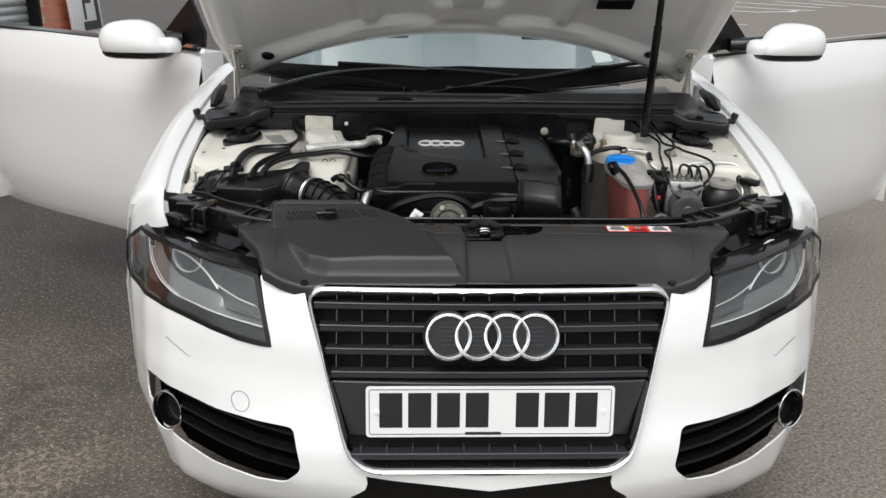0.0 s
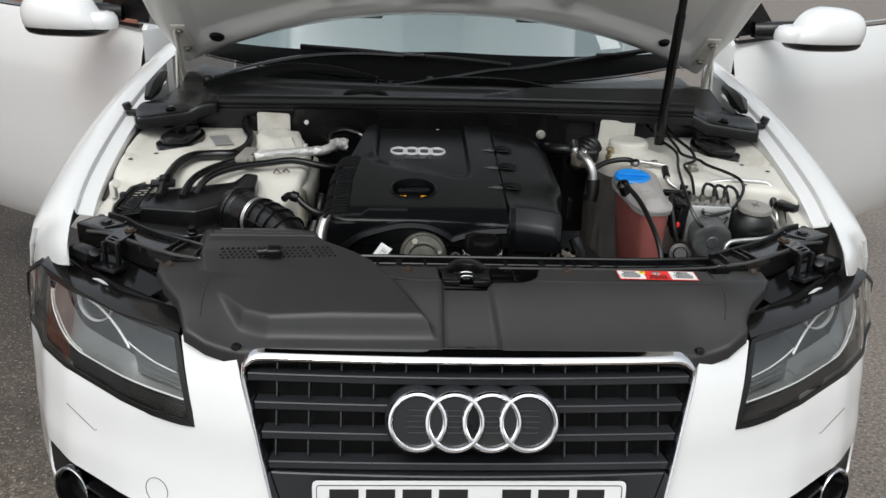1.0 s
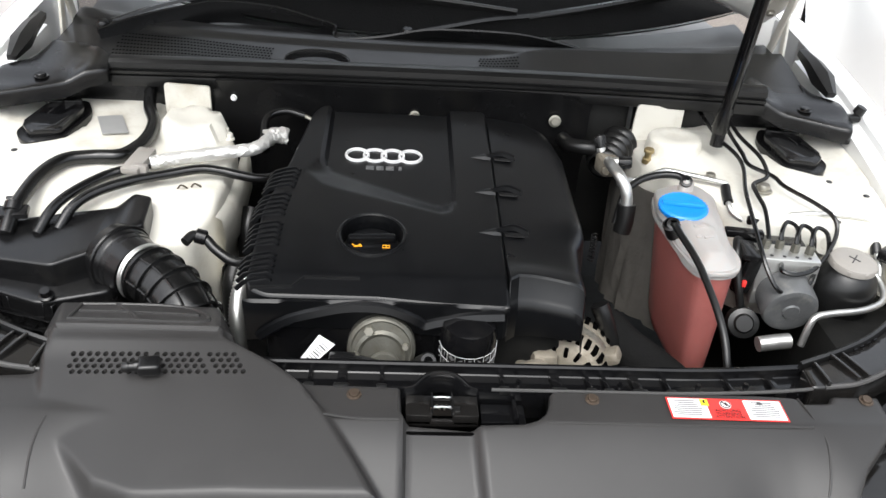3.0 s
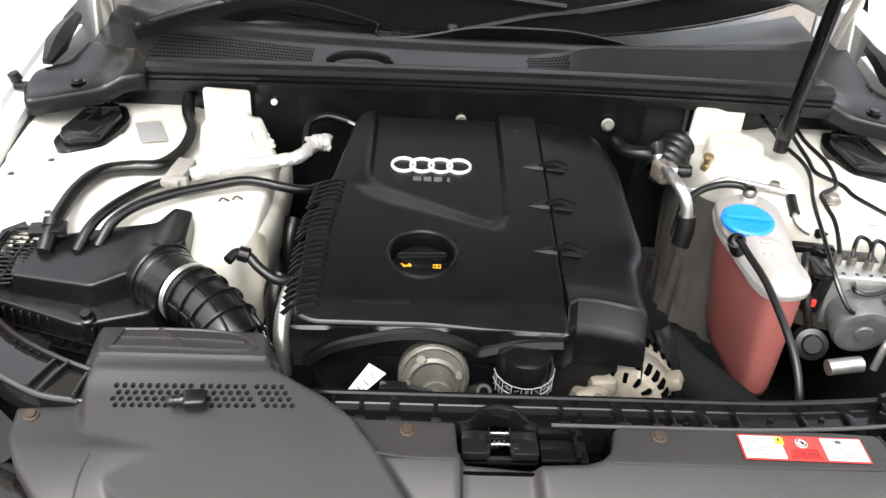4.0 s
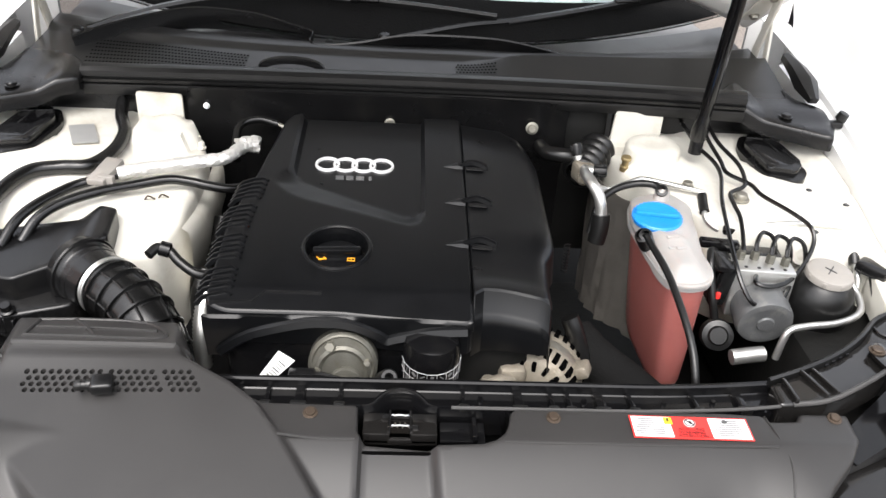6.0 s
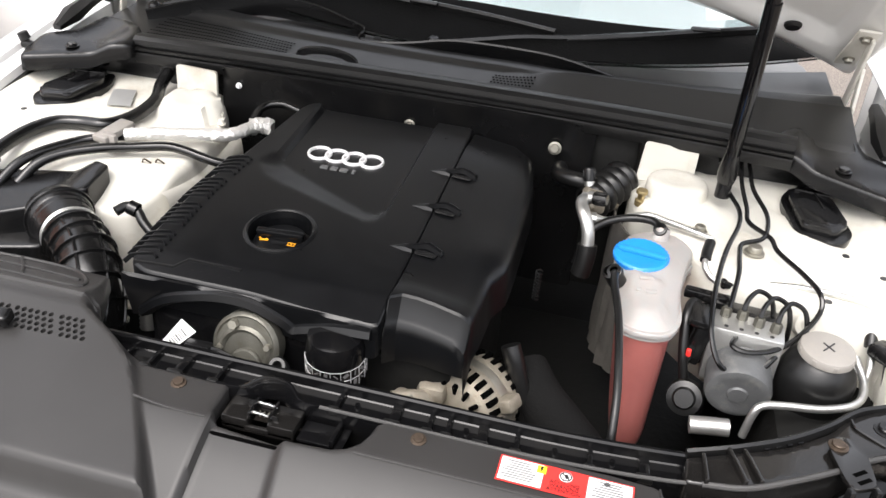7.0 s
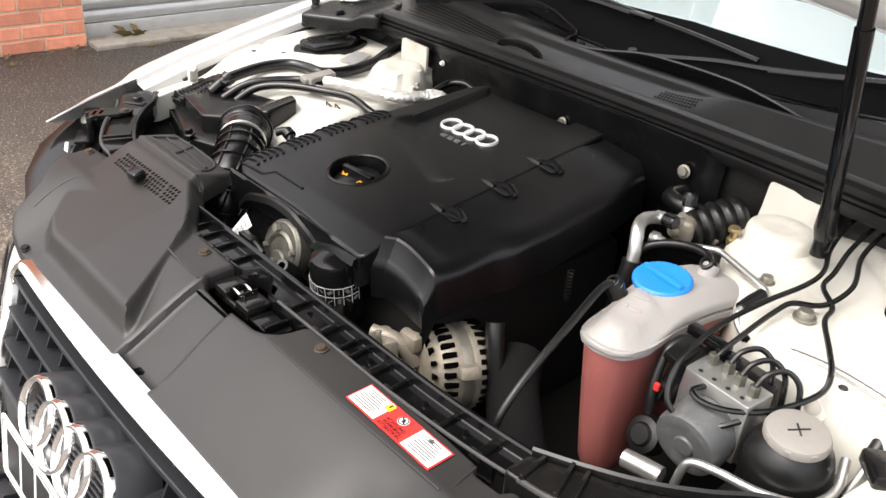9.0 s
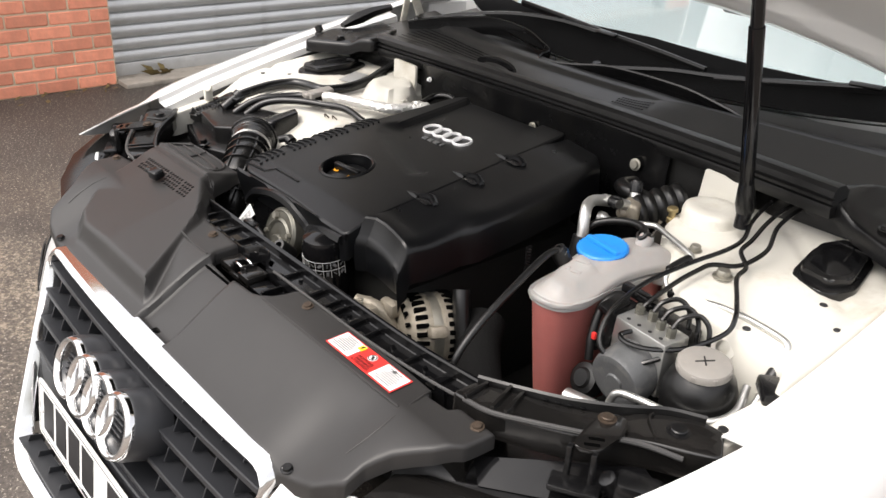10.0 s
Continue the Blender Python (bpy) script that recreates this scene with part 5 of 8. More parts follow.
for side, o in ((1, IR), (-1, IL)):
    iw = part("inner_wing", shell(rounded(o, 0.014, 3), [], wing_top(side), 0.016, 0.016, 0.17), INNER, car, "grubby white inner wing with strut dome", 60)
    x0, x1 = (0.378, 0.475) if side > 0 else (-0.49, -0.408)
    part("upper_face", thicken(sheet(rounded([(x0, 0.84), (x1, 0.84), (x1, 0.945), (x0 + 0.008 * (side > 0), 0.948)], 0.006, 2), [], lambda p: np.column_stack([p[:, 0], 0.962 - 0.18 * smoothstep(0.89, 0.85, p[:, 1]) * 0.2, p[:, 1]]), 0.02), 0.006), INNER, iw)
    for x, y, z, r in ((0.565, 0.749, 0.878, 0.015), (0.487, 0.795, 0.874, 0.012)) if side > 0 else ((-0.372, 0.90, 0.878, 0.008), (-0.362, 0.882, 0.875, 0.008)):
        bolt("wing_bolt", (x, y, z), (0, 0, 1), r, iw, STEEL if x > 0.4 else INNER, 0.012)
    if side > 0:
        part("strut_dome", lathe([(0.060, -0.008), (0.0535, -0.001), (0.0515, 0.006), (0.0495, 0.026), (0.0470, 0.0315), (0.0425, 0.034), (0.024, 0.0350), (0.020, 0.0335), (0, 0.0335)], axis((0.447, 0.898, 0.878), (0, -0.05, 1)) @ Matrix.Diagonal((1.0, 0.92, 1, 1)), 48), INNER, iw, "white pressed strut dome", 55)
        part("brass_nipple", lathe([(0, 0.022), (0.0085, 0.022), (0.0095, 0.020), (0.0095, 0.016), (0.006, 0.015), (0.006, 0.005), (0.009, 0.003), (0.009, -0.006)], axis((0.3926, 0.8666, 0.876), (0, -0.1, 1)), 14), BRASS, iw, "dull brass nipple")
    for x, y in ((0.70, 0.79), (0.66, 0.66), (0.745, 0.74)):
        part("wing_hole", lathe([(0, 0.0015), (0.005, 0.0015), (0.006, 0)], axis((side * x, y, float(wing_top(side)(np.array([[side * x, y]]))[0])), (0, 0, 1)), 10), INK, iw)
    # black drain cover
    po = [(0.630, 0.838), (0.692, 0.824), (0.718, 0.862), (0.697, 0.975), (0.640, 1.008), (0.613, 0.950)]
    po = [(side * x, y + 0.031) for x, y in po]
    cx, cy = side * 0.666, 0.939
    small = lambda k: rounded([(cx + (x - cx) * k, cy + (y - cy) * k) for x, y in po], 0.012 * k, 4)
    tilt = pose(0, 0, 0, 3.4, 0, 0) @ Matrix.Translation((0, 0, -0.0615))
    pad = part("drain_cover", prism(rounded(po, 0.020, 5), 0.870, 0.9015, 0.003, tilt), BLACKP, iw, "black ribbed plastic cover")
    part("raised_block", prism(small(0.80), 0.900, 0.915, 0.005, tilt), BLACKP, pad)
    part("pane", prism(small(0.62), 0.9135, 0.9158, 0.0008, tilt), GLOSSB, pad)
    part("rib", box((cx, cy, 0.9115), (0.004, 0.105, 0.003), 0.001, pose(0, 0, 0, 3.4, 0, 10 * side)), BLACKP, pad)
    part("rib", box((cx, cy, 0.9115), (0.062, 0.004, 0.003), 0.001, pose(0, 0, 0, 3.4, 0, -8 * side)), BLACKP, pad)
    # white front bracket between the inner wing and the lamp
    bo = [(0.740, 0.62), (0.722, 0.52), (0.716, 0.492), (0.722, 0.478), (0.752, 0.476), (0.764, 0.53), (0.768, 0.62)]
    br = part("wing_bracket", shell(rounded([(side * x, y) for x, y in bo], 0.01, 2), [], lambda p: 0.824 + 0.10 * (p[:, 1] - 0.5), 0.02, 0.004, 0.05), INNER, car, "white wing bracket")
    part("wing_hole", lathe([(0, 0.002), (0.006, 0.002), (0.007, 0)], axis((side * 0.735, 0.50, 0.8245), (0, 0, 1)), 8), INK, br)
part("foil_patch", prism([(-0.605, 0.968), (-0.563, 0.978), (-0.533, 0.908), (-0.575, 0.898)], 0.8895, 0.891, 0, pose(0, 0, 0, 3, 0, 0) @ Matrix.Translation((0, 0, -0.048))), GREYTAPE, car, "grey foil sticker")

# glossy radiator carrier across the front
def bow(x):
    """How far the carrier curves back towards its ends."""
    return 0.020 * max(0.0, (abs(x) - 0.30) / 0.23) ** 1.8 if abs(x) > 0.30 else 0.0


cxs = np.linspace(-0.52, 0.52, 53)
carrier = part("radiator_carrier", loft([[(x, 0.293 + bow(x) + (0.022 if abs(x) < 0.031 else 0.0), 0.760), (x, 0.293 + bow(x) + (0.022 if abs(x) < 0.031 else 0.0), 0.7985), (x, 0.327 + bow(x), 0.7990), (x, 0.3285 + bow(x), 0.8005), (x, 0.3295 + bow(x), 0.812), (x, 0.3315 + bow(x), 0.8145), (x, 0.3345 + bow(x), 0.8150), (x, 0.3372 + bow(x), 0.8125), (x, 0.338 + bow(x), 0.755)] for x in cxs]), GLOSSB, car, "glossy black radiator carrier with ribs", 25)
RIBS = (-0.36, -0.30, -0.20, -0.165, -0.125, -0.075, 0.078, 0.148, 0.190, 0.212, 0.252, 0.292, 0.375, 0.435)
for k, x in enumerate(RIBS):
    wide = 0.012 if k % 3 == 1 else 0.006
    part("rib", box((x, 0.311 + bow(x), 0.8015), (wide, 0.036, 0.007), 0.0015, pose(0, 0, 0, 0, 0, 4 if x > 0.1 else 0)), GLOSSB, carrier)
    part("edge_clip", box((x, 0.2915 + bow(x), 0.8055), (wide + 0.008, 0.0075, 0.011), 0.0025), RUBBER, carrier, "grey-black clip on the carrier edge")
for x in (-0.265, 0.100, 0.232, 0.335, 0.40):
    part("stud", lathe([(0, 0.005), (0.003, 0.005), (0.004, 0.0)], axis((x, 0.314 + bow(x), 0.7985), (0, 0, 1)), 10), GLOSSB, carrier)
hump = [(-0.21, 0.2905, 0.8065), (-0.12, 0.2905, 0.8075), (-0.062, 0.2905, 0.8080), (-0.043, 0.2910, 0.8085), (-0.034, 0.2935, 0.8105), (-0.026, 0.3005, 0.8140), (-0.016, 0.3075, 0.8165), (0.0, 0.3100, 0.8175), (0.016, 0.3075, 0.8165), (0.026, 0.3005, 0.8140), (0.034, 0.2935, 0.8105), (0.043, 0.2910, 0.8085), (0.062, 0.2905, 0.8080), (0.20, 0.2905, 0.8080), (0.30, 0.2905, 0.8085), (0.40, 0.2950, 0.8095), (0.46, 0.3010, 0.8105)]
part("front_lip", sweep(smooth_path(hump, 5), [(-0.0022, -0.030), (0.0022, -0.030), (0.0026, -0.002), (0.0014, 0.0014), (-0.0014, 0.0014), (-0.0026, -0.002)]), GLOSSB, carrier, "upright lip with a hump over the latch", 30)
part("edging", tube([(0.062, 0.2888, 0.8085), (0.20, 0.2885, 0.8088), (0.30, 0.2885, 0.8092), (0.40, 0.2930, 0.8102), (0.46, 0.2985, 0.8112), (0.50, 0.3030, 0.8140)], 0.0024, 8, 5), EDGING, carrier, "dull grey rubber edging")
for side in (1, -1):
    # wide end plate of the carrier with its bracket and bolts
    po = [(0.742, 0.492), (0.712, 0.490), (0.672, 0.462), (0.640, 0.426), (0.592, 0.388), (0.534, 0.357), (0.478, 0.338), (0.476, 0.297), (0.539, 0.302), (0.588, 0.326), (0.641, 0.358), (0.668, 0.384), (0.70, 0.406), (0.735, 0.425), (0.768, 0.445)]
    plate_h = lambda p: 0.8255 + 0.004 * smoothstep(0.60, 0.72, np.abs(p[:, 0])) - 0.008 * smoothstep(0.56, 0.48, np.abs(p[:, 0])) - 0.003 * smoothstep(0.655, 0.645, np.abs(p[:, 0])) * smoothstep(0.54, 0.55, np.abs(p[:, 0]))
    end = part("carrier_end", shell(rounded([(side * x, y) for x, y in po], 0.008, 3), [], plate_h, 0.010, 0.004, 0.035), CARRIER, carrier, "wide worn black end plate of the carrier")
    part("rear_lip", sweep(smooth_path([(side * x, y, z) for x, y, z in ((0.716, 0.492, 0.831), (0.676, 0.467, 0.832), (0.640, 0.430, 0.831), (0.592, 0.392, 0.829), (0.534, 0.361, 0.826), (0.478, 0.342, 0.819))], 5), [(-0.003, -0.01), (0.003, -0.01), (0.003, 0.003), (0.0, 0.0055), (-0.003, 0.003)]), RUBBER, end)
    part("edge_lip", tube([(side * x, y, z) for x, y, z in ((0.735, 0.418, 0.822), (0.690, 0.396, 0.826), (0.641, 0.358, 0.828), (0.588, 0.325, 0.826), (0.539, 0.303, 0.821), (0.495, 0.301, 0.815))], 0.0036, 8, 5), EDGING, end, "grey-black rubber edging")
    for x, y, ln in ((0.548, 0.335, 0.050), (0.531, 0.330, 0.052), (0.497, 0.320, 0.042)):
        part("rib", box((side * x, y, 0.8255 if x > 0.5 else 0.8215), (0.005, ln, 0.008), 0.001, pose(0, 0, 0, 0, 0, side * (18 if x > 0.51 else 4))), CARRIER, end)
    for k in range(4):
        part("moulded_mark", box((side * (0.566 + 0.013 * k), 0.372 + 0.008 * k, 0.8250), (0.007, 0.003, 0.002), 0.0006, pose(0, 0, 0, 0, 0, side * 30)), GLOSSB, end)
    part("rib", tube([(side * 0.70, 0.415, 0.8305), (side * 0.672, 0.438, 0.8305), (side * 0.668, 0.452, 0.8305)], 0.002, 6, 4), CARRIER, end)
    bolt("carrier_bolt", (side * 0.707, 0.448, 0.8285), (0, 0, 1), 0.015, end, BLACKP, 0.006)
    bk = [(0.676, 0.338), (0.674, 0.388), (0.665, 0.407), (0.651, 0.415), (0.636, 0.403), (0.634, 0.382), (0.641, 0.348), (0.648, 0.324)]
    brk = part("lamp_bracket", prism(rounded([(side * x, y) for x, y in bk], 0.009, 4), 0.828, 0.8335, 0.0015), CARRIER, end, "black lamp bracket with slots")
    for x, y in ((0.660, 0.354), (0.663, 0.342)):
        part("slot", box((side * x, y, 0.8335), (0.018, 0.005, 0.0010), 0.0, pose(0, 0, 0, 0, 0, side * 38)), VOID, brk)
    bolt("carrier_bolt", (side * 0.6435, 0.3935, 0.8335), (0, 0, 1), 0.0115, brk, RUSTY, 0.005)
    for dx in (-0.014, 0.014):
        part("bracket_leg", box((side * (0.661 + dx), 0.329 + 0.35 * dx, 0.808), (0.007, 0.010, 0.05), 0.002, pose(0, 0, 0, 0, 0, side * 22)), BLACKP, brk)
    part("bracket_foot", box((side * 0.665, 0.318, 0.788), (0.060, 0.030, 0.008), 0.003, pose(0, 0, 0, 0, 0, side * 30)), BLACKP, brk)
    # lamp top cover and filler behind the headlight
    part("lamp_top_cover", thicken(loft([[(side * x, y, z) for x, y, z in r] for r in ([(0.495, 0.145, 0.742), (0.61, 0.185, 0.760), (0.70, 0.245, 0.776), (0.80, 0.345, 0.782)], [(0.50, 0.190, 0.758), (0.62, 0.235, 0.770), (0.70, 0.290, 0.782), (0.80, 0.39, 0.785)], [(0.52, 0.225, 0.752), (0.63, 0.275, 0.758), (0.71, 0.34, 0.768), (0.80, 0.43, 0.775)])]), 0.004), CARRIER, car, "glossy black panel above the headlight")
    part("lamp_back", box((side * 0.63, 0.36, 0.68), (0.26, 0.14, 0.14), 0.03, pose(0, 0, 0, 0, 0, side * 28)), BLACKP, car)
    part("lamp_housing_top", thicken(loft([[(side * 0.545, 0.275, 0.772), (side * 0.60, 0.318, 0.782), (side * 0.70, 0.40, 0.795)], [(side * 0.575, 0.255, 0.758), (side * 0.64, 0.290, 0.768), (side * 0.76, 0.385, 0.782)]]), 0.004), GLOSSB, car, "smoky plastic top of the headlight housing")
    part("adjuster_cap", merged(box((side * 0.722, 0.358, 0.798), (0.055, 0.036, 0.030), 0.008, pose(0, 0, 0, 0, 6, side * 32)), lathe([(0, 0.022), (0.010, 0.020), (0.012, 0.0)], axis((side * 0.700, 0.345, 0.795), (side * -0.3, -0.5, 0.8)), 14)), BLACKP, car, "black lamp adjuster cap")

# bonnet latch in its pocket
latch = thing("bonnet_latch", (0, 0.275, 0.78), "black plastic bonnet latch with steel catch", "latch")
# pocket walls are coloured black for the shade below the latch
part("pocket", merged(box((0.038, 0.262, 0.752), (0.19, 0.074, 0.008), 0.002), box((0.038, 0.2255, 0.772), (0.19, 0.004, 0.044), 0.001), box((-0.055, 0.262, 0.772), (0.004, 0.074, 0.044), 0.001), box((0.132, 0.262, 0.772), (0.004, 0.074, 0.044), 0.001)), VOID, latch, "latch pocket coloured black for the shade inside")
part("housing", merged(box((-0.0285, 0.270, 0.790), (0.033, 0.038, 0.016), 0.0025), box((0.0285, 0.270, 0.790), (0.033, 0.038, 0.016), 0.0025), box((0, 0.284, 0.788), (0.09, 0.010, 0.012), 0.002), box((0, 0.254, 0.784), (0.09, 0.006, 0.010), 0.002)), CARRIER, latch, "satin black latch housing")
for x, hook in ((-0.0125, 0.280), (0.0125, 0.262)):
    part("guide", merged(box((x, 0.272, 0.7985), (0.0025, 0.030, 0.012), 0.0008), box((x * 1.36, hook, 0.800), (0.010, 0.0025, 0.007), 0.0008)), BLACKP, latch)
part("release_lever", merged(box((0.070, 0.268, 0.786), (0.044, 0.034, 0.006), 0.002), box((0.0905, 0.268, 0.7915), (0.006, 0.036, 0.012), 0.002), box((0.0985, 0.268, 0.786), (0.010, 0.036, 0.004), 0.0015)), GLOSSB, latch)
for dy in (-0.009, 0.009):
    part("catch", tube([(-0.013, 0.270 + dy, 0.800), (-0.006, 0.269 + dy, 0.8045), (0.006, 0.269 + dy, 0.8045), (0.013, 0.270 + dy, 0.800)], 0.0018, 8, 3), CHROME, latch)
part("striker_spring", tube([(-0.006 + 0.003 * k, 0.2705 + 0.004 * (-1) ** k, 0.7945) for k in range(5)], 0.0012, 6, 2), STEEL, latch)

# ---- moulded cover over the radiator, with the air scoop ----
rcover = thing("radiator_cover", (0, 0.2, 0.74), "satin dark grey plastic radiator cover with air scoop", "cover")
CO = [(-0.385, 0.098), (-0.30, 0.097), (-0.15, 0.096), (0.0, 0.095), (0.15, 0.096), (0.30, 0.097), (0.385, 0.098), (0.445, 0.108), (0.482, 0.130), (0.486, 0.155), (0.503, 0.182), (0.538, 0.216), (0.558, 0.246), (0.562, 0.291), (0.500, 0.291),
      (0.492, 0.278), (0.458, 0.276), (0.450, 0.287), (0.40, 0.290), (0.142, 0.290), (0.134, 0.282), (0.131, 0.265), (0.125, 0.249), (0.113, 0.237), (0.097, 0.232), (0.050, 0.230), (-0.040, 0.236), (-0.050, 0.246), (-0.052, 0.290), (-0.165, 0.292), (-0.205, 0.312), (-0.262, 0.352), (-0.298, 0.426),
      (-0.42, 0.436), (-0.515, 0.430), (-0.505, 0.355), (-0.500, 0.300), (-0.564, 0.294), (-0.556, 0.248), (-0.535, 0.212), (-0.503, 0.176), (-0.490, 0.145), (-0.482, 0.122), (-0.445, 0.106)]
SCOOP = [(-0.058, 0.121), (-0.20, 0.120), (-0.345, 0.122), (-0.395, 0.140), (-0.470, 0.235), (-0.500, 0.310), (-0.520, 0.45), (-0.29, 0.45), (-0.258, 0.350), (-0.200, 0.312), (-0.165, 0.282), (-0.128, 0.226), (-0.090, 0.178), (-0.062, 0.140)]


def cover_height(p):
    x, y = p[:, 0], p[:, 1]
    t = np.clip((y - 0.095) / 0.140, 0, 1)
    base = 0.735 + 0.0735 * (0.35 * t * t * (3 - 2 * t) + 0.65 * t) + 0.03 * np.clip(y - 0.235, 0, 0.06)
    end = np.abs(x)
    base = base + 0.013 * smoothstep(0.41, 0.49, end) * smoothstep(0.27, 0.16, y) - 0.006 * np.exp(-((end - 0.385) / 0.035) ** 2) * smoothstep(0.22, 0.15, y)
    lo, hi = 0.033 + 0.012 * smoothstep(0.24, 0.10, y), 0.047 + 0.009 * smoothstep(0.24, 0.10, y)
    base = base - 0.013 * np.where(x > 0, smoothstep(hi, lo, x), smoothstep(-0.050, -0.042, x)) * smoothstep(0.095, 0.12, y) * smoothstep(0.30, 0.22, y)
    ins = inside(p, SCOOP)
    d = np.where(ins, gap(p, SCOOP), 0)
    plane = np.where(y < 0.355, 0.852 - 0.005 * smoothstep(0.33, 0.345, y) - (0.355 - y) * 0.31, 0.847 - (y - 0.355) * 0.28)
    plane = plane - 0.045 * np.clip(-x - 0.24, 0, 0.25) * smoothstep(0.36, 0.30, y)
    up = np.clip(plane - base, 0, None)
    rise = 1.7 * d * np.clip(0.25 + d / 0.016, 0, 1)
    k = 0.006
    h = np.clip(0.5 + 0.5 * (rise - up) / k, 0, 1)
    lift = np.where(ins, rise * (1 - h) + up * h - k * h * (1 - h), 0)
    lift = np.where(y > 0.355, np.maximum(lift, up * smoothstep(0.0, 0.05, d + 0.02)), lift)
    return base + np.clip(lift, 0, None)


vents = []
for first, count in ((0, 10), (10.6, 6), (17.2, 4)):
    for i in range(count):
        for j in range(4):
            x = -0.451 + (first + i) * 0.0097 + ((0.0 if j % 2 else 0.0048) if first == 0 else (3 - j) * 0.0050 - 0.002)
            y = 0.2885 + j * 0.0080 - (x + 0.452) * 0.012
            vents.append([(x + 0.0034 * math.cos(a), y + 0.0034 * math.sin(a)) for a in np.linspace(0, 2 * math.pi, 11)[:-1]])
part("moulding", shell(CO, [rounded([(-0.009, 0.109), (0.009, 0.109), (0.009, 0.120), (-0.009, 0.120)], 0.006, 4)] + vents, cover_height, 0.0043, 0.006, 0.018, 0.006), SATIN, rcover, "", 40)
# black block under the vents paints the shade seen through the holes
part("vent_backing", box((-0.347, 0.30, 0.785), (0.235, 0.06, 0.02), 0.004, pose(0, 0, 0, 14, 0, 0)), VOID, rcover, "black backing that paints the shade behind the vent holes")


def ch(x, y):
    return float(cover_height(np.array([[x, y]]))[0])


part("plug", merged(lathe([(0, 0.012), (0.0055, 0.012), (0.0068, 0.010), (0.0068, 0.004), (0.0060, 0.003), (0.0060, -0.002), (0.0078, -0.003), (0.0078, -0.014)], axis((-0.371, 0.281, 0.838), (-1, -0.10, -0.05)), 18), box((-0.352, 0.283, 0.838), (0.026, 0.022, 0.017), 0.004, pose(0, 0, 0, 12, 0, 8), 3)), BLACKP, rcover, "black vacuum valve plug")
for pts in ([(-0.475, 0.366), (-0.40, 0.366), (-0.33, 0.364), (-0.300, 0.372), (-0.315, 0.400), (-0.350, 0.420), (-0.42, 0.424), (-0.478, 0.420)],
            [(-0.470, 0.394), (-0.42, 0.395), (-0.36, 0.393), (-0.315, 0.388)], [(-0.474, 0.368), (-0.476, 0.420)], [(-0.432, 0.424), (-0.405, 0.394), (-0.385, 0.366)]):
    part("rib", tube([(x, y, ch(x, y) + 0.0005) for x, y in pts], 0.0026, 8, 4), SATIN, rcover)
for x, y, m in ((-0.108, 0.272, RUSTY), (0.186, 0.272, RUSTY), (-0.541, 0.280, RUSTY), (0.541, 0.281, RUSTY), (-0.393, 0.108, BLACKP), (0.393, 0.108, BLACKP)):
    bolt("screw", (x, y, ch(x, y) + 0.0005), (0, -0.15, 1), 0.0092, rcover, m, 0.005)
for pts, r in (([(0.124, 0.2325), (0.20, 0.2322), (0.32, 0.2318), (0.452, 0.2312)], 0.0019), ([(-0.142, 0.2325), (-0.10, 0.2325), (-0.053, 0.2325)], 0.0019), ([(0.452, 0.283), (0.457, 0.250), (0.461, 0.210), (0.455, 0.175), (0.448, 0.155)], 0.0015), ([(-0.457, 0.226), (-0.461, 0.200), (-0.461, 0.174), (-0.459, 0.150)], 0.0015)):
    part("moulded_line", tube([(x, y, ch(x, y) - r * 0.25) for x, y in pts], r, 8, 8), SATIN, rcover)
part("ridge_bead", sweep([Vector((x, 0.352, ch(x, 0.352) + 0.0002)) for x in np.linspace(-0.497, -0.268, 16)], [(-0.007, -0.004), (-0.0035, 0.0012), (0.0, 0.0022), (0.004, 0.0), (0.006, -0.004)]), SATIN, rcover, "", 20)
# warning label
lm = Matrix.Translation((0.352, 0.2585, ch(0.352, 0.2585) + 0.0018)) @ pose(0, 0, 0, math.degrees(math.atan2(ch(0.352, 0.272) - ch(0.352, 0.245), 0.027)), 0, -1)


def flat_on(m, x, y, w, h, lift):
    return box((0, 0, 0), (w, h, 0.0006), 0, m @ Matrix.Translation((x, y, lift)))


lab = part("warning_label", flat_on(lm, 0, 0, 0.146, 0.0375, 0), RED, rcover, "red and white warning label")
part("white_field", flat_on(lm, -0.0475, 0, 0.047, 0.0335, 0.0005), WHITEP, lab)
part("white_field", flat_on(lm, 0.0475, 0, 0.047, 0.0335, 0.0005), WHITEP, lab)
part("yellow_square", flat_on(lm, -0.0265, 0.010, 0.010, 0.011, 0.0010), YELLOW, lab)
part("flash_sign", prism([(-0.001, 0.004), (0.002, 0.004), (0.0005, 0.0005), (0.002, 0.0005), (-0.001, -0.004), (0, -0.0005), (-0.0018, -0.0005)], 0, 0.0004, 0, lm @ Matrix.Translation((-0.0265, 0.010, 0.0014))), INK, lab)
for x0 in (-0.0500, 0.0475):
    for k in range(8):
        part("text_bar", flat_on(lm, x0 - 0.001 + 0.0012 * (k % 3), 0.0125 - 0.0035 * k, 0.036 - 0.005 * (k % 2) - (0.010 if k < 3 else 0), 0.0014, 0.0012), GREYINK, lab)
part("sign_disc", lathe([(0, 0.0006), (0.0072, 0.0006), (0.0072, 0)], lm @ Matrix.Translation((0, 0.008, 0.0005)), 20), WHITEP, lab)
part("sign_ring", lathe([(0.0052, 0.0010), (0.0066, 0.0010), (0.0066, 0.0005)], lm @ Matrix.Translation((0, 0.008, 0.0005)), 20), INK, lab)
part("sign_symbol", box((0, 0, 0), (0.010, 0.0016, 0.0004), 0, lm @ pose(0, 0.008, 0.0016, 0, 0, -40)), INK, lab)
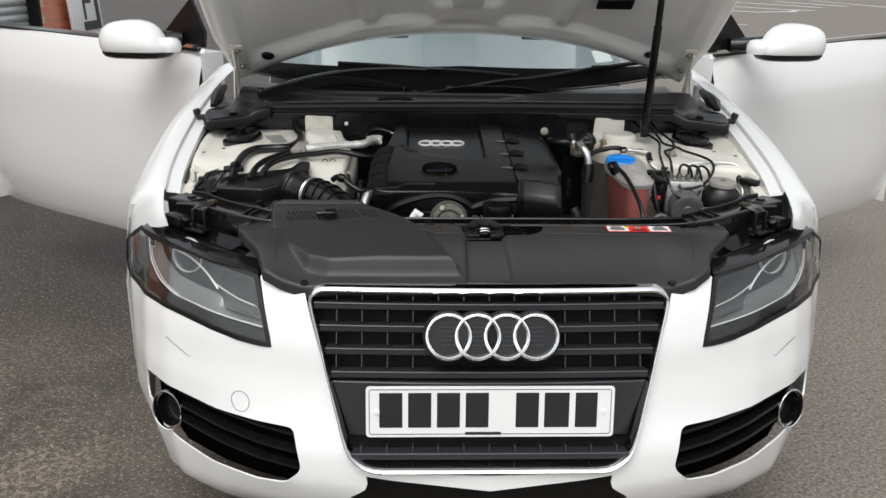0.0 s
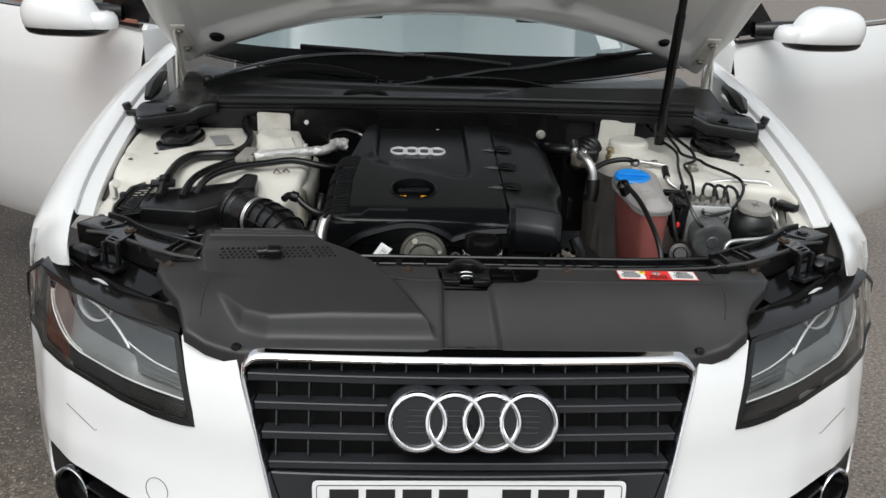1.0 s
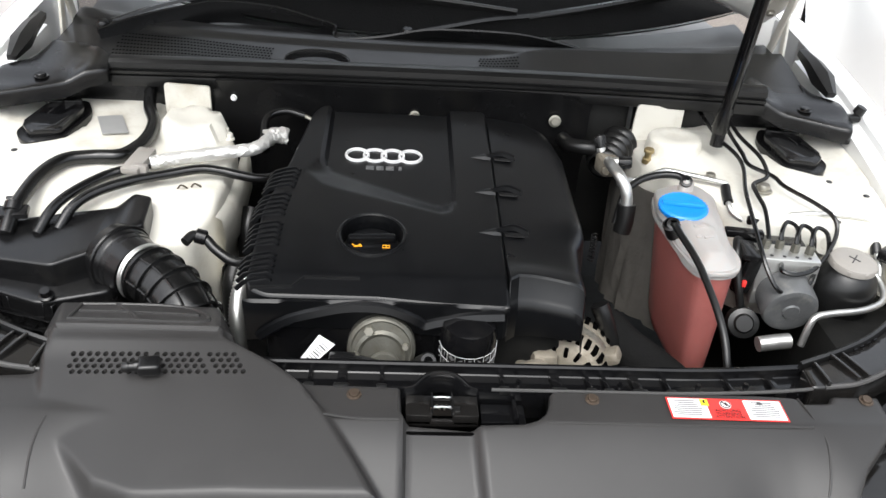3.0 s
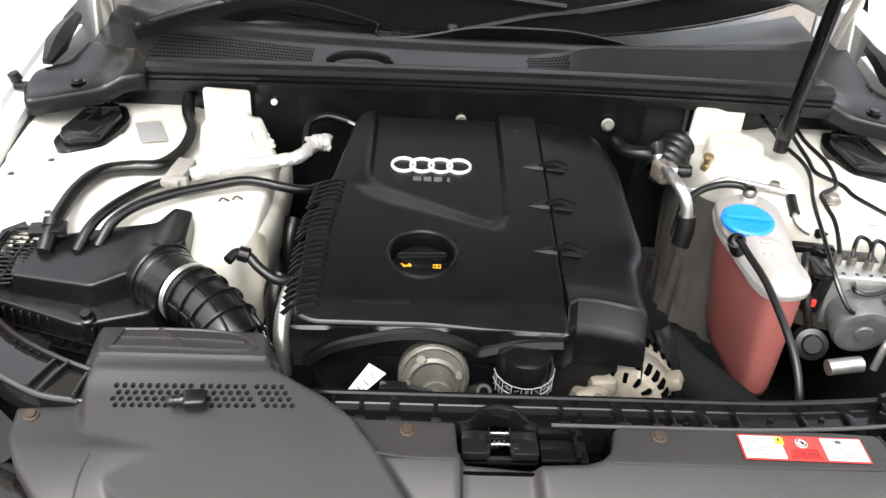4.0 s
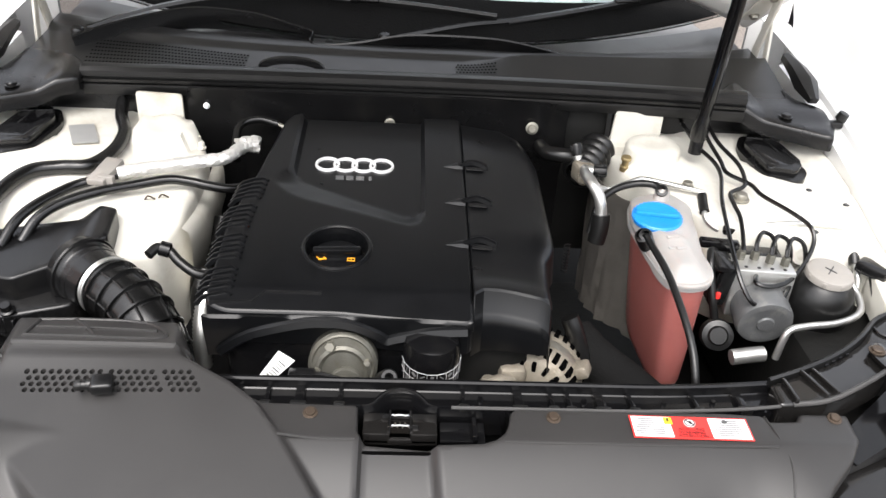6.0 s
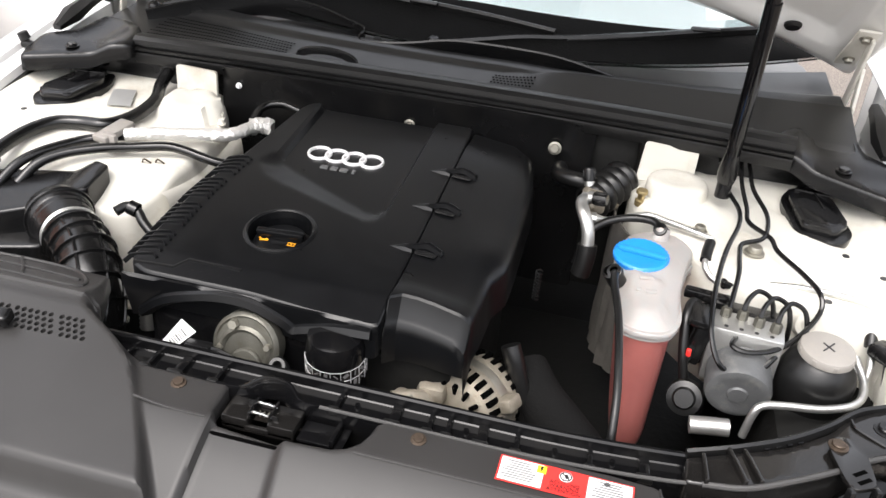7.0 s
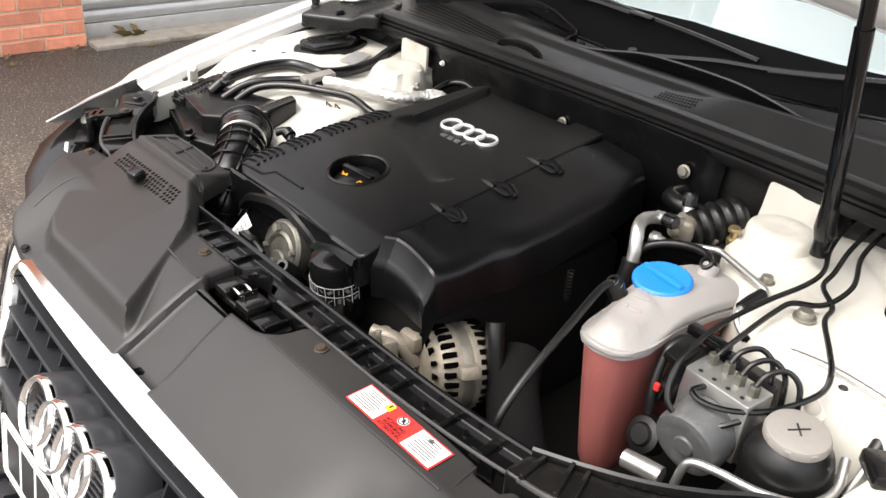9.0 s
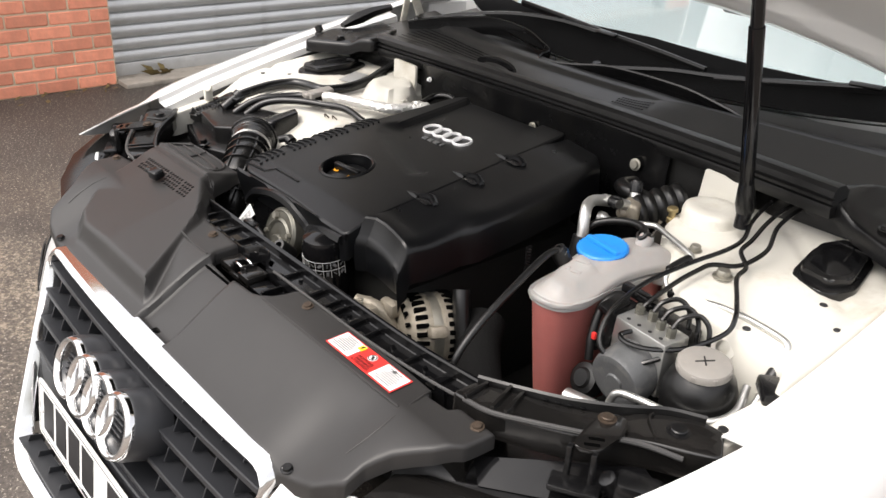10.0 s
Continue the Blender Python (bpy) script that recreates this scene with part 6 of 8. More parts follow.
part("sign_symbol", box((0, 0, 0), (0.004, 0.006, 0.0004), 0.0001, lm @ pose(0.0008, 0.008, 0.0014, 0, 0, 20)), INK, lab)
part("sign_symbol", lathe([(0, 0.0004), (0.0035, 0.0004), (0.0035, 0)], lm @ Matrix.Translation((0.044, 0.0115, 0.0008)), 14), INK, lab)


def text(words, size, m, material, parent, name="lettering"):
    cu = bpy.data.curves.new(name, "FONT")
    cu.body, cu.size, cu.align_x, cu.align_y, cu.extrude = words, size, "CENTER", "CENTER", 0.0002
    tmp = new(name, cu)
    me = bpy.data.meshes.new_from_object(tmp.evaluated_get(bpy.context.evaluated_depsgraph_get()))
    bpy.data.objects.remove(tmp)
    me.transform(m)
    me.materials.clear()
    me.materials.append(material)
    ob = new(name, me)
    ob.parent = parent
    return ob


for k, w in enumerate(("ACHTUNG", "WARNING", "ATTENTION")):
    text(w, 0.0066, lm @ Matrix.Translation((0, -0.0030 - 0.0056 * k, 0.0010)), INK, lab)

# ---- engine cover ----
ecover = thing("engine_cover", (-0.03, 0.65, 0.80), "matt black plastic engine cover with four-ring emblem", "engine cover")
EM = [(-0.262, 0.425), (-0.235, 0.412), (-0.085, 0.412), (0.0, 0.405), (0.0938, 0.402), (0.0945, 0.60), (0.0945, 0.928), (-0.20, 0.928), (-0.215, 0.90), (-0.237, 0.735), (-0.262, 0.60)]
PANEL_IN = [(-0.181, 0.945), (-0.180, 0.745), (-0.171, 0.724), (0.0, 0.634), (0.014, 0.634), (0.025, 0.65), (0.025, 0.945)]
PANEL_OUT = [(-0.185, 0.946), (-0.186, 0.745), (-0.203, 0.722), (-0.208, 0.705), (-0.184, 0.674), (-0.154, 0.658), (0.008, 0.600), (0.025, 0.612), (0.030, 0.65), (0.029, 0.946)]


def deck(p):
    x, y = p[:, 0], p[:, 1]
    z = 0.8665 + 0.128 * (y - 0.42)
    z = z - 0.22 * np.clip(0.452 - y, 0, 1)
    out, inn = gap(p, PANEL_OUT), gap(p, PANEL_IN)
    f = np.where(inside(p, PANEL_IN), 1.0, np.where(inside(p, PANEL_OUT), out / (out + inn + 1e-9), 0.0))
    return z - 0.011 * f


def side_row(y, z, drop):
    """One row across the side deck: flat top, rounded shoulder, hanging side."""
    xr = float(np.interp(y, (0.40, 0.47, 0.545, 0.575, 0.60, 0.80, 0.90, 0.93), (0.198, 0.206, 0.210, 0.224, 0.226, 0.224, 0.206, 0.18)))
    lift = 0.004 * math.exp(-((y - 0.60) / 0.035) ** 2)
    out = [(0.0948, y, z - 0.022), (0.0948, y, z - 0.0025), (0.0962, y, z)]
    for f in (0.10, 0.30, 0.5, 0.65, 0.75):
        out.append((0.0985 + (xr - 0.0985) * f, y, z - 0.0115 * f + lift * smoothstep(0.4, 0.8, f)))
    zs = z - 0.0115 * 0.75 + lift
    for a in (0.3, 0.6, 0.9, 1.2, 1.5):
        out.append((xr - (xr - 0.0985) * 0.25 + (xr - 0.0985) * 0.25 * math.sin(a), y, zs - 0.020 * (1 - math.cos(a))))
    return out + [(xr + 0.004, y + 0.002, zs - 0.020 - drop)]


def top_z(y):
    return 0.8665 + 0.128 * (y - 0.42)


OILC = (-0.097, 0.541)
hole = [(OILC[0] + 0.0455 * math.cos(a), OILC[1] + 0.0475 * math.sin(a)) for a in np.linspace(0, 2 * math.pi, 29)[:-1]]
part("main_deck", shell(rounded(EM, 0.012, 4), [hole], deck, 0.0065, 0.005, 0.045, 0.026), COVER, ecover, "", 17)
rows_r = [side_row(y, top_z(y) - 0.012 * float(smoothstep(0.84, 0.93, np.array(y))), 0.05) for y in (0.928, 0.90, 0.86, 0.80, 0.74, 0.68, 0.64, 0.61, 0.59, 0.575, 0.56, 0.545, 0.52, 0.495)]
rows_r += [side_row(y, z, 0.05) for y, z in ((0.480, 0.8765), (0.464, 0.8785), (0.457, 0.8780), (0.4535, 0.8755), (0.4515, 0.8700), (0.4430, 0.8500), (0.4405, 0.8462), (0.4375, 0.8425), (0.4340, 0.8300))]
rows_r.append([(x, 0.438, 0.784) for x, y, z in rows_r[-1]])
rows_r = [[(x, y - float(smoothstep(0.52, 0.455, y)) * (0.016 * float(smoothstep(0.114, 0.092, x)) + 0.010 * float(smoothstep(0.13, 0.205, x))), z) for x, y, z in r] for r in rows_r]
part("side_deck", loft(rows_r), COVER, ecover, "", 24)
# front visor with two arches
curve = [(q.x, q.y) for q in smooth_path([(-0.243, 0.790, 0), (-0.237, 0.798, 0), (-0.200, 0.827, 0), (-0.142, 0.847, 0), (-0.099, 0.8515, 0), (-0.064, 0.847, 0), (-0.034, 0.832, 0), (-0.020, 0.821, 0), (-0.004, 0.826, 0), (0.038, 0.838, 0), (0.086, 0.842, 0)], 3)]
arch = [(-0.262, 0.8545), (-0.262, 0.780), (-0.247, 0.782)] + curve + [(0.0935, 0.842), (0.0935, 0.8545), (-0.10, 0.8575)]


def visor(p):
    return np.column_stack([p[:, 0], 0.404 + 0.25 * (0.853 - p[:, 1]) + 0.004 * smoothstep(0.84, 0.86, p[:, 1]), p[:, 1]])


part("visor", thicken(sheet(arch, [], visor, 0.012), 0.004), COVER, ecover, "", 45)
rimp = [Vector(visor(np.array([q]))[0]) + Vector((0, -0.002, 0.001)) for q in curve]
part("arch_rim", sweep(rimp, [(-0.007, -0.010), (0.008, -0.010), (0.010, -0.001), (0.007, 0.0035), (-0.002, 0.0045), (-0.006, 0.002)], up=(0, 0.1, 1)), COVER, ecover, "", 28)


def dk(x, y):
    return float(deck(np.array([[x, y]]))[0])


for k in range(24):
    if k % 6 == 5:
        continue
    y = 0.438 + k * 0.0122
    x = -0.251 + 0.10 * max(0, y - 0.60)
    part("louvre", sweep([Vector((x + a, y + b, dk(x, y) + c)) for a, b, c in ((-0.026, -0.006, -0.012), (-0.016, -0.003, -0.002), (0.0, 0.0, 0.0022), (0.014, 0.0035, 0.0030), (0.019, 0.0015, 0.0025), (0.023, -0.0025, 0.001))], [(-0.0024, -0.005), (0.0024, -0.005), (0.0016, 0.0012), (-0.0016, 0.0012)]), COVER, ecover)
for y in (0.768, 0.664, 0.558):
    z = dk(0.09, y)
    lt = Matrix.Translation((0.094, y, z)) @ pose(0, 0, 0, -5, 4, 2)
    part("lug", loft([[lt @ Vector((a + da, b + db, c + dc)) for da, db, dc in ((0, -0.0042, -0.006), (0, -0.0042, 0.0008), (0.001, 0.0, 0.0026), (0.002, 0.0050, 0.0008), (0.002, 0.0050, -0.006))] for a, b, c in ((-0.012, 0.0, 0.002), (-0.002, 0.0028, 0.0050), (0.010, 0.0070, 0.0080), (0.018, 0.0080, 0.0085), (0.028, 0.0040, 0.0072), (0.038, -0.0005, 0.0045), (0.040, -0.0015, 0.000))]), COVER, ecover, "", 30)
    part("lug_tip", loft([[(0.058, y - 0.002, z - 0.0005)] * 5, [(0.082, y - 0.009, z - 0.002), (0.083, y - 0.006, z + 0.0045), (0.083, y, z + 0.0060), (0.083, y + 0.005, z + 0.0045), (0.082, y + 0.008, z - 0.002)], [(0.0925, y - 0.010, z - 0.004), (0.0925, y - 0.006, z + 0.0020), (0.0925, y, z + 0.0030), (0.0925, y + 0.004, z + 0.0020), (0.0925, y + 0.008, z - 0.004)]], closed=True, cap=True), COVER, ecover, "", 30)
    part("pocket", prism(rounded([(0.003, -0.014), (0.032, -0.015), (0.035, -0.004), (0.030, 0.000), (0.003, 0.001)], 0.003, 3), -0.0005, 0.0006, 0.0004, lt @ Matrix.Translation((0, 0, 0.0002))), BLACKP, ecover, "recessed pocket under the lug")
tm = pose(0, 0, 0, 7.3, 0, 0)
for i in range(4):
    x = -0.1305 + 0.0297 * i
    m = Matrix.Translation((x, 0.776, dk(x, 0.776) + 0.002)) @ tm
    pr = [(0.0185 + a, b) for a, b in ((-0.0023, -0.002), (-0.0018, 0.0018), (0, 0.0028), (0.0018, 0.0018), (0.0023, -0.002))]
    part("emblem_ring", lathe(pr, m, 40), SILVER, ecover, "chrome ring")
for i, w in enumerate((0.013, 0.012, 0.013, 0.005)):
    part("emblem_bar", box((-0.108 + 0.0165 * i, 0.738, dk(-0.09, 0.738) + 0.001), (w, 0.010, 0.003), 0.0008, tm), GREYM, ecover)
for i in range(5):
    part("emblem_bar", box((-0.17 + 0.013 * i, 0.428, dk(-0.15, 0.428) - 0.0012), (0.010, 0.006, 0.002), 0.0008, pose(0, 0, 0, 25, 0, 0)), COVER, ecover)
part("step_line", sweep([Vector((x, y, dk(x, y))) for x, y in ((-0.255, 0.425), (-0.20, 0.428), (-0.185, 0.444), (-0.11, 0.444))], [(-0.003, -0.003), (0.003, -0.003), (0.002, 0.002), (-0.002, 0.002)]), COVER, ecover)
part("rim", lathe([(0.044, -0.010), (0.0450, 0.001), (0.0475, 0.0025), (0.051, 0.0010), (0.052, -0.003)], Matrix.Translation((*OILC, dk(*OILC) + 0.0005)) @ tm @ Matrix.Diagonal((1, 1.04, 1, 1)), 40), COVER, ecover)
cap = thing("oil_filler_cap", (*OILC, 0.84), "black oil filler cap with orange symbols in a recess", "cap")
cm = Matrix.Translation((*OILC, dk(*OILC) - 0.018)) @ tm
part("disc", lathe([(0, 0.006), (0.034, 0.006), (0.038, 0.003), (0.038, -0.012), (0, -0.012)], cm, 32), COVER, cap)
part("dark_well", lathe([(0, 0), (0.050, 0), (0.050, -0.004), (0, -0.004)], cm @ Matrix.Translation((0, 0, -0.010)), 24), DARK, cap)
part("grip", box((0, 0, 0), (0.070, 0.012, 0.014), 0.004, cm @ pose(0, 0.002, 0.011, 0, 0, 4)), COVER, cap)
part("oil_symbol", merged(box((0, 0, 0), (0.012, 0.0030, 0.0010), 0, cm @ pose(-0.020, -0.011, 0.0070, 0, 0, 10)), box((0, 0, 0), (0.0022, 0.0060, 0.0010), 0, cm @ pose(-0.0165, -0.009, 0.0069, 0, 0, 35)), box((0, 0, 0), (0.004, 0.0016, 0.0010), 0, cm @ pose(-0.027, -0.008, 0.0069, 0, 0, -30))), ORANGE, cap, "orange printed symbol")
part("manual_symbol", merged(*[box((0, 0, 0), q, 0, cm @ Matrix.Translation(c)) for c, q in (((0.021, -0.0075, 0.0070), (0.011, 0.0012, 0.0010)), ((0.021, -0.0135, 0.0070), (0.011, 0.0012, 0.0010)), ((0.0160, -0.0105, 0.0070), (0.0012, 0.006, 0.0010)), ((0.0260, -0.0105, 0.0070), (0.0012, 0.006, 0.0010)), ((0.021, -0.0105, 0.0070), (0.0012, 0.005, 0.0010)))]), ORANGE, cap, "orange printed symbol")

# engine under the cover
engine = thing("engine", (0, 0.66, 0.5), "dark oily engine block under its plastic cover", "engine")
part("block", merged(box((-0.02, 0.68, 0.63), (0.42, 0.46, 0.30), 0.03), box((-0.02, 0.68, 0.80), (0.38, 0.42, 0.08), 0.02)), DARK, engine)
part("timing_cover", box((-0.10, 0.44, 0.72), (0.28, 0.05, 0.20), 0.02), GLOSSB, engine, "black front timing cover")
dm = axis((-0.0775, 0.386, 0.794), (0, -1, 0.30)) @ Matrix.Diagonal((1.07, 1.07, 1, 1))
pump = thing("fuel_pump", (-0.078, 0.40, 0.80), "round zinc-plated pump flange on the engine front", "pump")
part("flange", merged(lathe([(0, 0.004), (0.0405, 0.004), (0.043, 0.001), (0.043, -0.02), (0, -0.02)], dm, 40), lathe([(0, 0.022), (0.009, 0.022), (0.010, 0.020), (0.010, 0.013), (0.019, 0.012), (0.021, 0.009), (0.021, 0.004)], dm @ Matrix.Translation((0.004, -0.022, 0)), 28)), ZINC, pump, "", 25)
part("dish", lathe([(0.026, 0.0052), (0.030, 0.0085), (0.034, 0.0052)], dm @ Matrix.Translation((0, -0.008, 0)), 32), ZINC, pump)
for dx, dy, r in ((-0.016, 0.026, 0.006), (0.030, 0.006, 0.004), (-0.031, -0.006, 0.004)):
    part("bolt_head", lathe([(0, 0.012), (r, 0.012), (r * 1.15, 0.005)], dm @ Matrix.Translation((dx, dy, 0)), 6), STEEL, pump)
part("stamped_step", lathe([(0.0365, 0.0045), (0.0385, 0.0062), (0.0405, 0.0045)], dm, 40), ZINC, pump)
part("pipe_stub", lathe([(0.006, 0.012), (0.010, 0.012), (0.012, 0.008), (0.012, -0.03), (0, -0.03)], axis((-0.018, 0.352, 0.800), (0.2, -0.7, 0.7)), 20), RUBBER, pump)
part("connector", merged(box((-0.128, 0.356, 0.799), (0.035, 0.016, 0.014), 0.003), tube([(-0.112, 0.356, 0.799), (-0.10, 0.354, 0.800), (-0.08, 0.352, 0.795)], 0.005, 8, 3)), BLACKP, pump)
tag = thing("paper_tag", (-0.18, 0.33, 0.80), "white barcode tag beside the pump", "tag")
gm = Matrix(((1, 0, 0, 0), (0, 0.25, -1, 0.166), (0, 1, 0.25, 0), (0, 0, 0, 1)))
part("paper", prism([(-0.214, 0.750), (-0.199, 0.752), (-0.138, 0.812), (-0.159, 0.825)], 0, 0.0008, 0, gm), WHITEP, tag)
for k in range(14):
    c = Vector((-0.152, 0.8105)).lerp(Vector((-0.187, 0.773)), k / 13)
    part("barcode_bar", box((0, 0, 0), (0.012 - 0.0003 * k, 0.0008 + 0.0008 * (k % 3 == 1), 0.0003), 0, gm @ Matrix.Translation((c.x, c.y, 0.0010)) @ pose(0, 0, 0, 0, 0, -43)), INK, tag)
ofil = thing("oil_filter", (0.052, 0.39, 0.74), "black oil filter canister with pale printed band", "filter")
fm2 = axis((0.040, 0.408, 0.736), (0, -0.10, 1))
part("canister", lathe([(0, 0.0), (0.036, 0.0), (0.039, 0.006), (0.039, 0.085), (0.035, 0.098), (0.020, 0.104), (0, 0.104)], fm2, 36), GLOSSB, ofil)
for k in range(10):
    a = radians(-165 + k * 19)
    for h in (0.045, 0.060):
        part("printed_frame", merged(*[box((0, 0, 0), sz, 0, fm2 @ pose(0.0393 * math.cos(a), 0.0393 * math.sin(a), h, 0, 0, math.degrees(a)) @ Matrix.Translation(at)) for at, sz in (((0, 0, 0.0068), (0.0006, 0.0125, 0.0006)), ((0, 0.0062, 0), (0.0006, 0.0006, 0.0136)))]), PALEINK, ofil)
        part("printed_mark", box((0, 0, 0), (0.0006, 0.0075, 0.0016 + 0.003 * ((k + (h > 0.05)) % 2)), 0, fm2 @ pose(0.0393 * math.cos(a), 0.0393 * math.sin(a), h, 35 + 50 * (k % 3), 0, math.degrees(a))), GREYINK, ofil)
alt = thing("alternator", (0.215, 0.49, 0.66), "weathered cast alternator with slotted housing", "alternator")
am = axis((0.208, 0.490, 0.700), (-0.42, -1, 0.06))
part("stator", lathe([(0.062, -0.012), (0.064, 0.0), (0.062, 0.012)], am, 40), STEEL, alt, "laminated steel ring")
for sgn in (1, -1):
    part("housing", lathe([(0.063, 0.008 * sgn), (0.064, 0.020 * sgn), (0.060, 0.034 * sgn), (0.046, 0.046 * sgn), (0.020, 0.050 * sgn), (0, 0.050 * sgn)], am, 40), CAST, alt)
# slots are black blocks, with the shade of openings as their colour
for k in range(28):
    a = 2 * math.pi * k / 28
    for h in (0.027, -0.027):
        part("slot", box((0, 0, 0), (0.008, 0.0078, 0.020), 0.001, am @ pose(0.0615 * math.cos(a), 0.0615 * math.sin(a), h, 0, 0, math.degrees(a)), 1), VOID, alt)
for k in range(16):
    a = 2 * math.pi * k / 16
    part("slot", box((0, 0, 0), (0.026, 0.0060, 0.008), 0.001, am @ pose(0.040 * math.cos(a), 0.040 * math.sin(a), 0.0445, 0, -20, math.degrees(a)), 1), VOID, alt)
part("copper_winding", lathe([(0.030, 0.0385), (0.050, 0.0330)], am, 30), RUSTY, alt, "dark copper winding behind the slots")
for a0 in (0.5, 2.6, 4.7):
    part("ear", box((0, 0, 0), (0.026, 0.020, 0.030), 0.005, am @ pose(0.070 * math.cos(a0), 0.070 * math.sin(a0), 0.006, 0, 0, math.degrees(a0))), CAST, alt, "cast fixing ear")
part("bracket", merged(box((0.135, 0.42, 0.725), (0.05, 0.03, 0.04), 0.01, pose(0, 0, 0, 0, 0, -20)), box((0.16, 0.455, 0.735), (0.04, 0.04, 0.03), 0.01), tube([(0.115, 0.41, 0.74), (0.15, 0.43, 0.735), (0.17, 0.45, 0.70)], 0.012, 10, 4)), CAST, alt)
part("spring", tube([(0.142 + 0.006 * math.cos(k * 1.3), 0.398 + 0.006 * math.sin(k * 1.3), 0.760 - 0.0009 * k) for k in range(42)], 0.0013, 5, 1), STEEL, alt)

# ---- coolant tank ----
tank = thing("coolant_tank", (0.42, 0.65, 0.62), "milky plastic expansion tank of red coolant with blue cap", "tank")
TO = [(0.374, 0.600), (0.380, 0.548), (0.388, 0.522), (0.420, 0.515), (0.452, 0.526), (0.465, 0.562), (0.462, 0.625), (0.470, 0.690), (0.482, 0.745), (0.468, 0.778), (0.430, 0.790), (0.382, 0.770), (0.368, 0.700)]
tcx, tcy = 0.414, 0.650


def scaled(pts, k, kx=None):
    return [(tcx + (x - tcx) * (kx or k), tcy + (y - tcy) * k) for x, y in pts]


TR = rounded(TO, 0.02, 3)


def tank_top(p):
    x, y = p[:, 0], p[:, 1]
    z = 0.862 + 0.018 * smoothstep(0.56, 0.66, y) - 0.004 * smoothstep(0.70, 0.79, y)
    d = np.where(inside(p, TR), gap(p, TR), 0)
    z = z - 0.010 * smoothstep(0.024, 0.004, d)
    blk = [(0.380, 0.592), (0.392, 0.632), (0.436, 0.622), (0.446, 0.560), (0.436, 0.540), (0.402, 0.538)]
    e = np.where(inside(p, blk), gap(p, blk), 0)
    return z + 0.007 * smoothstep(0.0, 0.008, e)


part("upper_half", shell(TR, [], tank_top, 0.009, 0.008, 0.006), MILKY, tank, "milky translucent upper half", 50)
for a, b, ln in ((0.412, 0.612, 0.020), (0.420, 0.588, 0.016), (0.404, 0.588, 0.008)):
    part("embossed_mark", box((a, b, float(tank_top(np.array([[a, b]]))[0]) + 0.0006), (ln, 0.007, 0.002), 0.0008, pose(0, 0, 0, 12, 0, 14)), MILKY, tank)
part("weld_flange", prism(rounded(scaled(TO, 1.022, 1.03), 0.02, 3), 0.843, 0.851, 0.0025), MILKY, tank, "welded seam flange")
rings = []
for z, k, kx in ((0.845, 0.955, 0.87), (0.83, 0.95, 0.84), (0.77, 0.925, 0.75), (0.70, 0.88, 0.66), (0.655, 0.845, 0.60), (0.640, 0.80, 0.56), (0.634, 0.70, 0.48)):
    rings.append([(x + 0.010 * (0.845 - z) / 0.2, y - 0.004, z) for x, y in rounded(scaled(TO, k, kx), 0.016, 3)])
part("lower_half", loft(rings, closed=True, cap=True), FLUID, tank, "tank body tinted red by coolant", 50)
for z, w in ((0.815, 0.030), (0.785, 0.026)):
    part("level_mark", box((0.415, 0.530 + (0.815 - z) * 0.12, z), (w, 0.004, 0.003), 0.001), FLUID, tank)
cpm = axis((0.402, 0.671, 0.876), (-0.02, -0.12, 1)) @ Matrix.Scale(0.86, 4)
bcap = part("cap", merged(lathe([(0, 0.0085), (0.030, 0.0085), (0.037, 0.011), (0.043, 0.0105), (0.0465, 0.007), (0.045, 0.0), (0, 0)], cpm, 40), box((0, 0, 0), (0.082, 0.012, 0.010), 0.004, cpm @ Matrix.Translation((0, 0, 0.012)))), BLUE, tank, "blue screw cap with grip bar")
for k in range(30):
    a = 2 * math.pi * k / 30
    part("knurl", box((0, 0, 0), (0.0012, 0.003, 0.008), 0.0003, cpm @ pose(0.0460 * math.cos(a), 0.0460 * math.sin(a), 0.005, 0, 0, math.degrees(a)), 1), BLUE, bcap)
part("neck", lathe([(0.036, 0.004), (0.040, -0.002), (0.043, -0.014)], cpm, 32), MILKY, tank)
part("rear_nozzle", lathe([(0.010, 0.03), (0.012, 0.026), (0.014, 0.0), (0.015, -0.01)], axis((0.424, 0.738, 0.866), (0.2, 0.3, 1)), 18), MILKY, tank)
part("tank_lug", prism(rounded([(0.455, 0.71), (0.515, 0.752), (0.520, 0.772), (0.470, 0.780)], 0.008, 3), 0.832, 0.848, 0.003), MILKY, tank)
part("front_nozzle", merged(lathe([(0.010, 0.020), (0.013, 0.018), (0.013, -0.01), (0, -0.01)], axis((0.3715, 0.613, 0.868), (-0.45, -0.35, 0.8)), 18)), RUBBER, tank)
for n_, (pts, r, material, label) in enumerate((
        ([(0.371, 0.616, 0.872), (0.369, 0.603, 0.882), (0.370, 0.575, 0.882), (0.383, 0.508, 0.866), (0.394, 0.419, 0.828), (0.397, 0.374, 0.787), (0.40, 0.36, 0.74)], 0.0054, RUBBER, "thin black coolant hose from the tank"),
        ([(0.426, 0.742, 0.893), (0.412, 0.756, 0.897), (0.380, 0.762, 0.893), (0.345, 0.752, 0.884), (0.322, 0.735, 0.868), (0.31, 0.72, 0.82)], 0.0062, RUBBER, "black coolant hose looping behind the tank"))):
    solo("coolant_hose", tube(pts, r, 10, 6), material, label, "hose", "coolant hoses")
